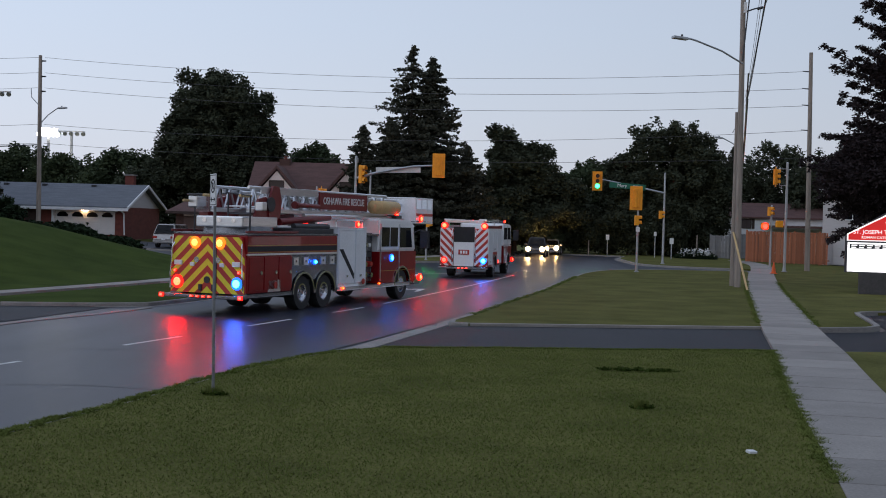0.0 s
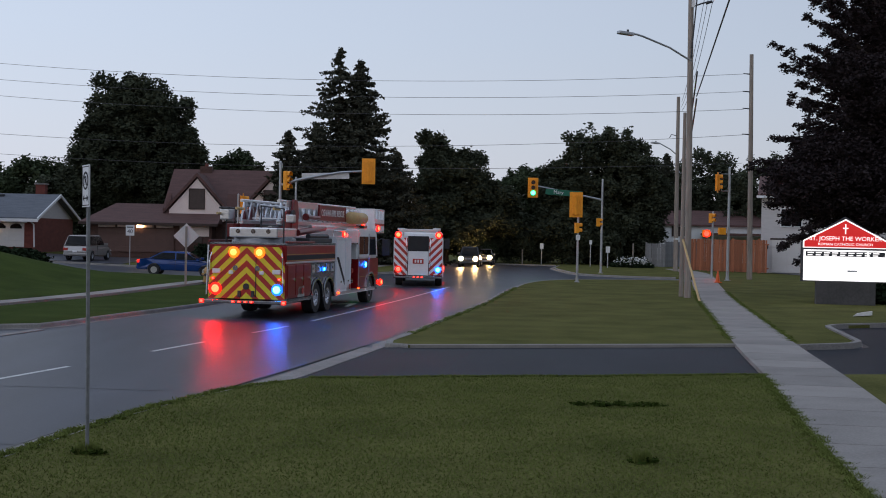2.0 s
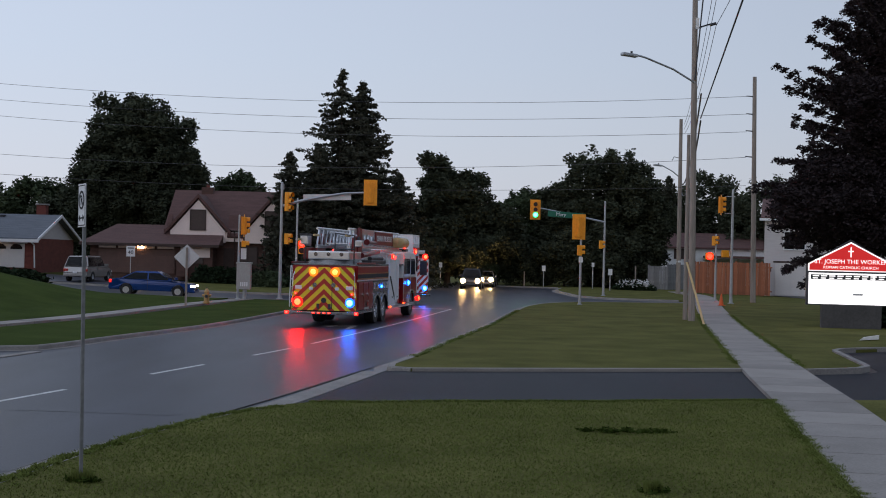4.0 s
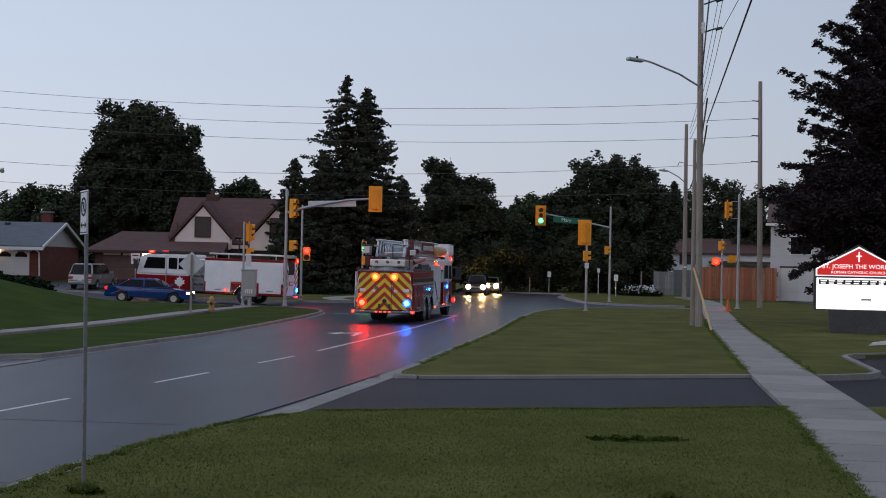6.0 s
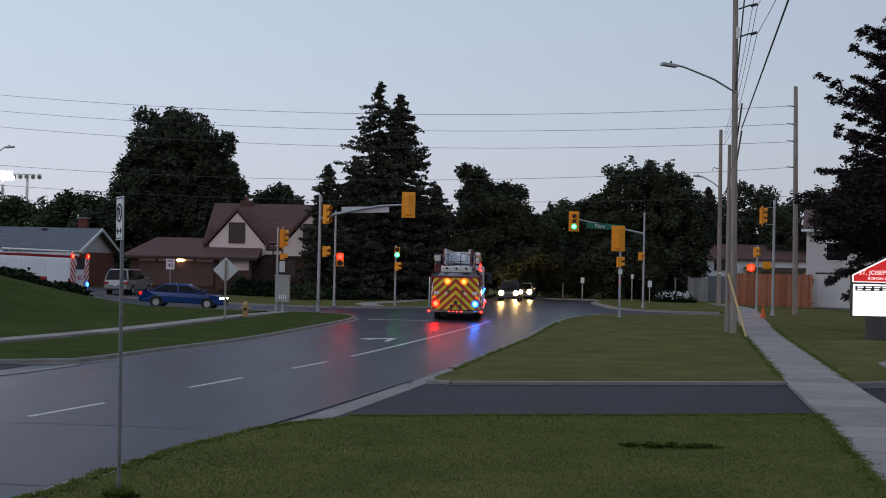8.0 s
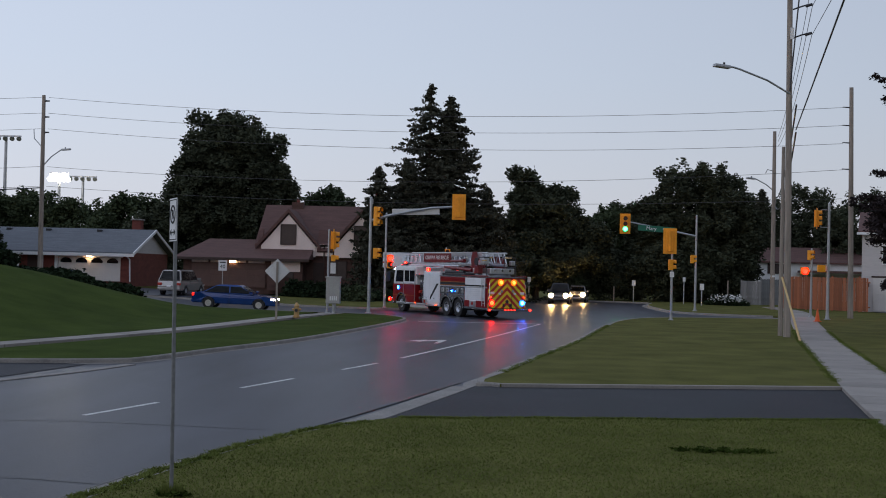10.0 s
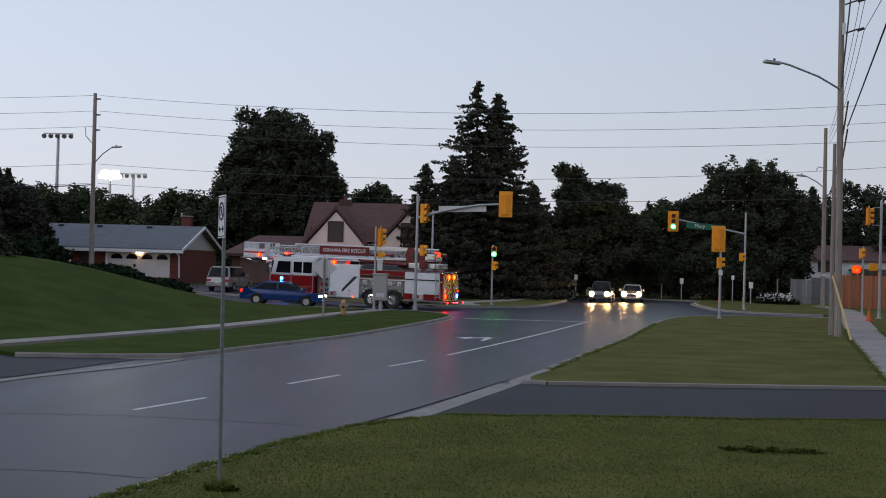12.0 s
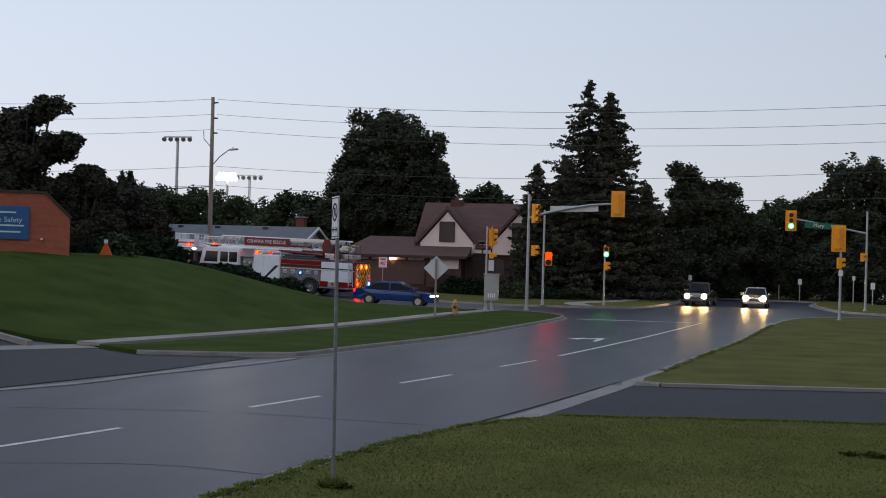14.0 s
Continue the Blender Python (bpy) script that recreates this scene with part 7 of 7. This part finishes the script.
tagged(new("white_flowers", fm), "cluster of white hydrangea flowers", "flowers", kind="stuff")

# short grass on the lawns nearest the camera
gr_rng = np.random.default_rng(77)


def turf(name, inside, box_xy, n, lift, label, tall=(0.012, 0.028)):
    x = gr_rng.uniform(box_xy[0], box_xy[1], n)
    y = gr_rng.uniform(box_xy[2], box_xy[3], n)
    keep = np.array([inside(a, b) for a, b in zip(x, y)])
    x, y = x[keep], y[keep]
    n = len(x)
    h = gr_rng.uniform(tall[0], tall[1], n)
    a = gr_rng.uniform(0, math.tau, n)
    w = 0.007
    lean = gr_rng.normal(size=(n, 2)) * 0.016
    base = np.stack([x, y, np.full(n, lift)], 1)
    side = np.stack([np.cos(a) * w, np.sin(a) * w, np.zeros(n)], 1)
    tipv = base + np.stack([lean[:, 0], lean[:, 1], h], 1)
    verts = np.stack([base - side, base + side, tipv], 1).reshape(-1, 3)
    me = bpy.data.meshes.new(name)
    me.vertices.add(3 * n)
    me.vertices.foreach_set("co", verts.ravel())
    me.loops.add(3 * n)
    me.loops.foreach_set("vertex_index", np.arange(3 * n, dtype=np.int32))
    me.polygons.add(n)
    me.polygons.foreach_set("loop_start", np.arange(0, 3 * n, 3, dtype=np.int32))
    me.polygons.foreach_set("loop_total", np.full(n, 3, dtype=np.int32))
    me.materials.append(BLADE)
    me.update()
    return tagged(new(name, me), label, "grass", kind="stuff")


KR = [(p.y, p.x) for p in KERB_RIGHT]
turf("grass_near", lambda a, b: a > np.interp(b, [p[0] for p in KR], [p[1] for p in KR]) + 0.17 and a < 5.83 + (b - 16.0) * 0.205 and b < np.interp(a, [-1.9, -1.5, 0.86, 7.2], [20.3, 20.76, 21.22, 22.42]), (-8.8, 7.6, 2.5, 23), 340000, 0.12, "short blades of mown grass")
for x, y, s in ((-3.46, 13.2, 0.12), (2.9, 13.1, 0.1)):
    turf("grass_tuft", lambda a, b: True, (x - s, x + s, y - s * 0.5, y + s * 0.5), 500, 0.12, "rough tuft of longer grass", (0.05, 0.16))
lb = box(-0.06, 0.06, -0.04, 0.04, 0, 0.035, 0.01)
lt = tagged(part("litter", lb, SIGNWHITE), "small scrap of white litter on the lawn", "litter")
lt.matrix_basis = pose(3.7, 9.6, 0.16, 8, 4, 30)


# grass that creeps over the edges of kerb and sidewalk
def edge_turf(name, line, off, n, label):
    P = np.array([(p.x, p.y) for p in line])
    i = gr_rng.integers(0, len(P) - 1, n)
    f = gr_rng.random(n)[:, None]
    p = P[i] * (1 - f) + P[i + 1] * f
    d = P[i + 1] - P[i]
    d /= np.linalg.norm(d, axis=1)[:, None]
    s = np.stack([-d[:, 1], d[:, 0]], 1)
    wob = 0.03 * np.sin(p[:, 1] * 3.1) + 0.03 * np.sin(p[:, 1] * 7.7 + 1) + 0.03 * np.sin(p[:, 1] * 17)
    p = p + s * (off + np.sign(off) * -wob + gr_rng.normal(size=n) * 0.05)[:, None]
    h = gr_rng.uniform(0.02, 0.045, n)
    a = gr_rng.uniform(0, math.tau, n)
    base = np.stack([p[:, 0], p[:, 1], np.full(n, 0.118)], 1)
    side = np.stack([np.cos(a) * 0.012, np.sin(a) * 0.012, np.zeros(n)], 1)
    tipv = base + np.stack([gr_rng.normal(size=n) * 0.04, gr_rng.normal(size=n) * 0.04, h], 1)
    verts = np.stack([base - side, base + side, tipv], 1).reshape(-1, 3)
    me = bpy.data.meshes.new(name)
    me.from_pydata(verts.tolist(), [], np.arange(3 * n).reshape(-1, 3).tolist())
    me.materials.append(BLADE)
    return tagged(new(name, me), label, "grass", kind="stuff")


W20 = [p for p in WALK_RIGHT if 7 < p.y < 60]
edge_turf("grass_edge", [p for p in W20 if p.y < 22.6], 0.80, 9000, "ragged grass along the sidewalk edge")
edge_turf("grass_edge", [p for p in W20 if p.y > 29.4], 0.80, 9000, "ragged grass along the sidewalk edge")
edge_turf("grass_edge", [p for p in W20 if p.y > 29.8], -0.80, 9000, "ragged grass along the sidewalk edge")
edge_turf("grass_edge", [p for p in KERB_RIGHT if p.y > 5], -0.08, 11000, "ragged grass along the kerb")
edge_turf("grass_edge", [p for p in KERB_ISLAND if 30 < p.y < 60], -0.13, 8000, "ragged grass along the kerb")
edge_turf("grass_edge", smooth_line([(-1.5, 20.74), (0.86, 21.2), (7.2, 22.4)], 0.5), -0.02, 5000, "ragged grass along the driveway")


def weed_patch(x0, x1, y0, y1, n, label):
    c = gr_rng.uniform((x0, y0, 0.13), (x1, y1, 0.17), size=(n, 3))
    mid_y = (y0 + y1) / 2
    c[:, 1] = mid_y + (c[:, 1] - mid_y) * np.sin(np.pi * np.clip((c[:, 0] - x0) / (x1 - x0), 0.05, 0.95))
    me = leaf_mesh("weeds", c, (0.05, 0.04, 0.008), 0.03, 22, DARKGRASS, gr_rng, 0.4)
    tagged(new("weeds", me), label, "weeds", kind="stuff")


weed_patch(2.75, 4.2, 17.55, 18.0, 34, "dark flattened patch of weeds in the lawn")
weed_patch(2.78, 3.02, 13.0, 13.2, 8, "small dark clump of weeds")
weed_patch(-3.6, -3.32, 13.1, 13.3, 8, "tuft of weeds at the foot of the sign post")


# ---- what moves ----
def route(rows):
    """Smooth times, places and headings between the rows (t, x, y, degrees)."""
    T = [r[0] for r in rows]
    out = []
    t = 0.0
    while t < 14.001:
        i = max(0, min(len(rows) - 2, sum(1 for q in T if q <= t) - 1))
        p = [rows[max(0, i - 1)], rows[i], rows[i + 1], rows[min(len(rows) - 1, i + 2)]]
        h = p[2][0] - p[1][0]
        u = (t - p[1][0]) / h
        v = []
        for k in (1, 2, 3):
            m1 = (p[2][k] - p[0][k]) / max(1e-6, p[2][0] - p[0][0])
            m2 = (p[3][k] - p[1][k]) / max(1e-6, p[3][0] - p[1][0])
            v.append((2 * u ** 3 - 3 * u * u + 1) * p[1][k] + (u ** 3 - 2 * u * u + u) * h * m1 + (3 * u * u - 2 * u ** 3) * p[2][k] + (u ** 3 - u * u) * h * m2)
        out.append((t, *v))
        t = round(t + 0.1, 3)
    return out


def drive(thing, rows, radius, span):
    """Drive a vehicle along its route on the road, and roll its wheels. span: axle places fore and aft."""
    way = route(rows)
    keys = []
    for t, x, y, a in way:
        c, s = math.cos(radians(a)), math.sin(radians(a))
        zf, zr = lie(x + c * span[1], y + s * span[1]), lie(x + c * span[0], y + s * span[0])
        tilt = math.degrees(math.atan2(zf - zr, span[1] - span[0]))
        z0 = zr + (zf - zr) * (0 - span[0]) / (span[1] - span[0])
        keys.append((t, pose(x, y, z0 + 0.004, 0, 0, a) @ pose(0, 0, 0, 0, -tilt, 0)))
    walk(thing, keys)
    turn, roll = 0.0, [(0.0, 0.0)]
    for p, q in zip(way, way[1:]):
        fwd = (q[1] - p[1]) * math.cos(radians(p[3])) + (q[2] - p[2]) * math.sin(radians(p[3]))
        turn += math.degrees(fwd / radius)
        roll.append((q[0], turn))
    if abs(turn) < 1 or thing in (FRONT_CAR, NEXT_CAR):
        return
    for w in [o for o in thing.children if o.name.startswith("wheel") and not o.name.startswith("wheel_arch")]:
        spot = w.location.copy()
        walk(w, [(t, pose(spot.x, spot.y, spot.z, 0, a, 0)) for t, a in roll])


def motions():
    drive(LADDER_TRUCK, [(0, -5.75, 33.3, 68.5), (1, -4.70, 37.1, 73.5), (2, -3.78, 40.7, 77), (3, -2.95, 44.5, 78.3), (4.4, -1.65, 50.2, 78.5), (5.8, -0.35, 55.9, 79), (6.5, 0.2, 58.9, 80.5), (7.3, 0.68, 62.3, 82.5),
                         (8.2, 1.1, 66.0, 89), (9.2, 0.3, 69.0, 106), (10.3, -1.75, 71.0, 127.5), (11, -4.3, 72.2, 146), (11.7, -7.4, 73.2, 159.5), (12.3, -10.75, 74.3, 166), (13.0, -15.6, 76.2, 169), (13.6, -19.9, 77.7, 170.5), (14, -22.8, 78.7, 171)],
          0.52, (0.0, 6.5))
    drive(PUMPER, [(0, 0.3, 59.4, 81), (1, 0.95, 61.4, 84), (2, 1.1, 63.6, 88), (3, 1.0, 66.5, 95), (4, -0.6, 69.6, 116), (5, -4.2, 71.9, 146), (5.8, -8.1, 72.9, 162), (6.5, -12.7, 73.4, 171), (7.3, -19.2, 74.9, 172), (8.2, -26.8, 76.8, 169), (10.3, -44, 81.4, 166.5), (12.2, -54.5, 84.2, 166), (14, -55, 84.3, 166)],
          0.52, (0.0, 5.4))
    drive(BLUE_CAR, [(0, -10.4, 69.2, 3), (1.5, -12.0, 69.2, 2), (3, -13.5, 69.1, 1), (4.5, -14.3, 69.1, 1), (6, -14.6, 69.1, 1), (14, -14.65, 69.1, 1)], 0.33, (-1.52, 1.58))
    drive(FRONT_CAR, [(0, 6.2, 103.5, 262), (9.5, 6.2, 103.5, 262), (11.0, 5.9, 102.0, 262), (12.5, 5.2, 98.5, 261), (14, 3.9, 92.5, 258)], 0.33, (-1.4, 1.4))
    drive(NEXT_CAR, [(0, 8.0, 111.5, 262), (9.5, 8.0, 111.0, 262), (11.0, 8.4, 107.5, 263), (12.5, 8.2, 101.5, 263), (14, 7.9, 92.0, 262)], 0.33, (-1.4, 1.4))


motions()
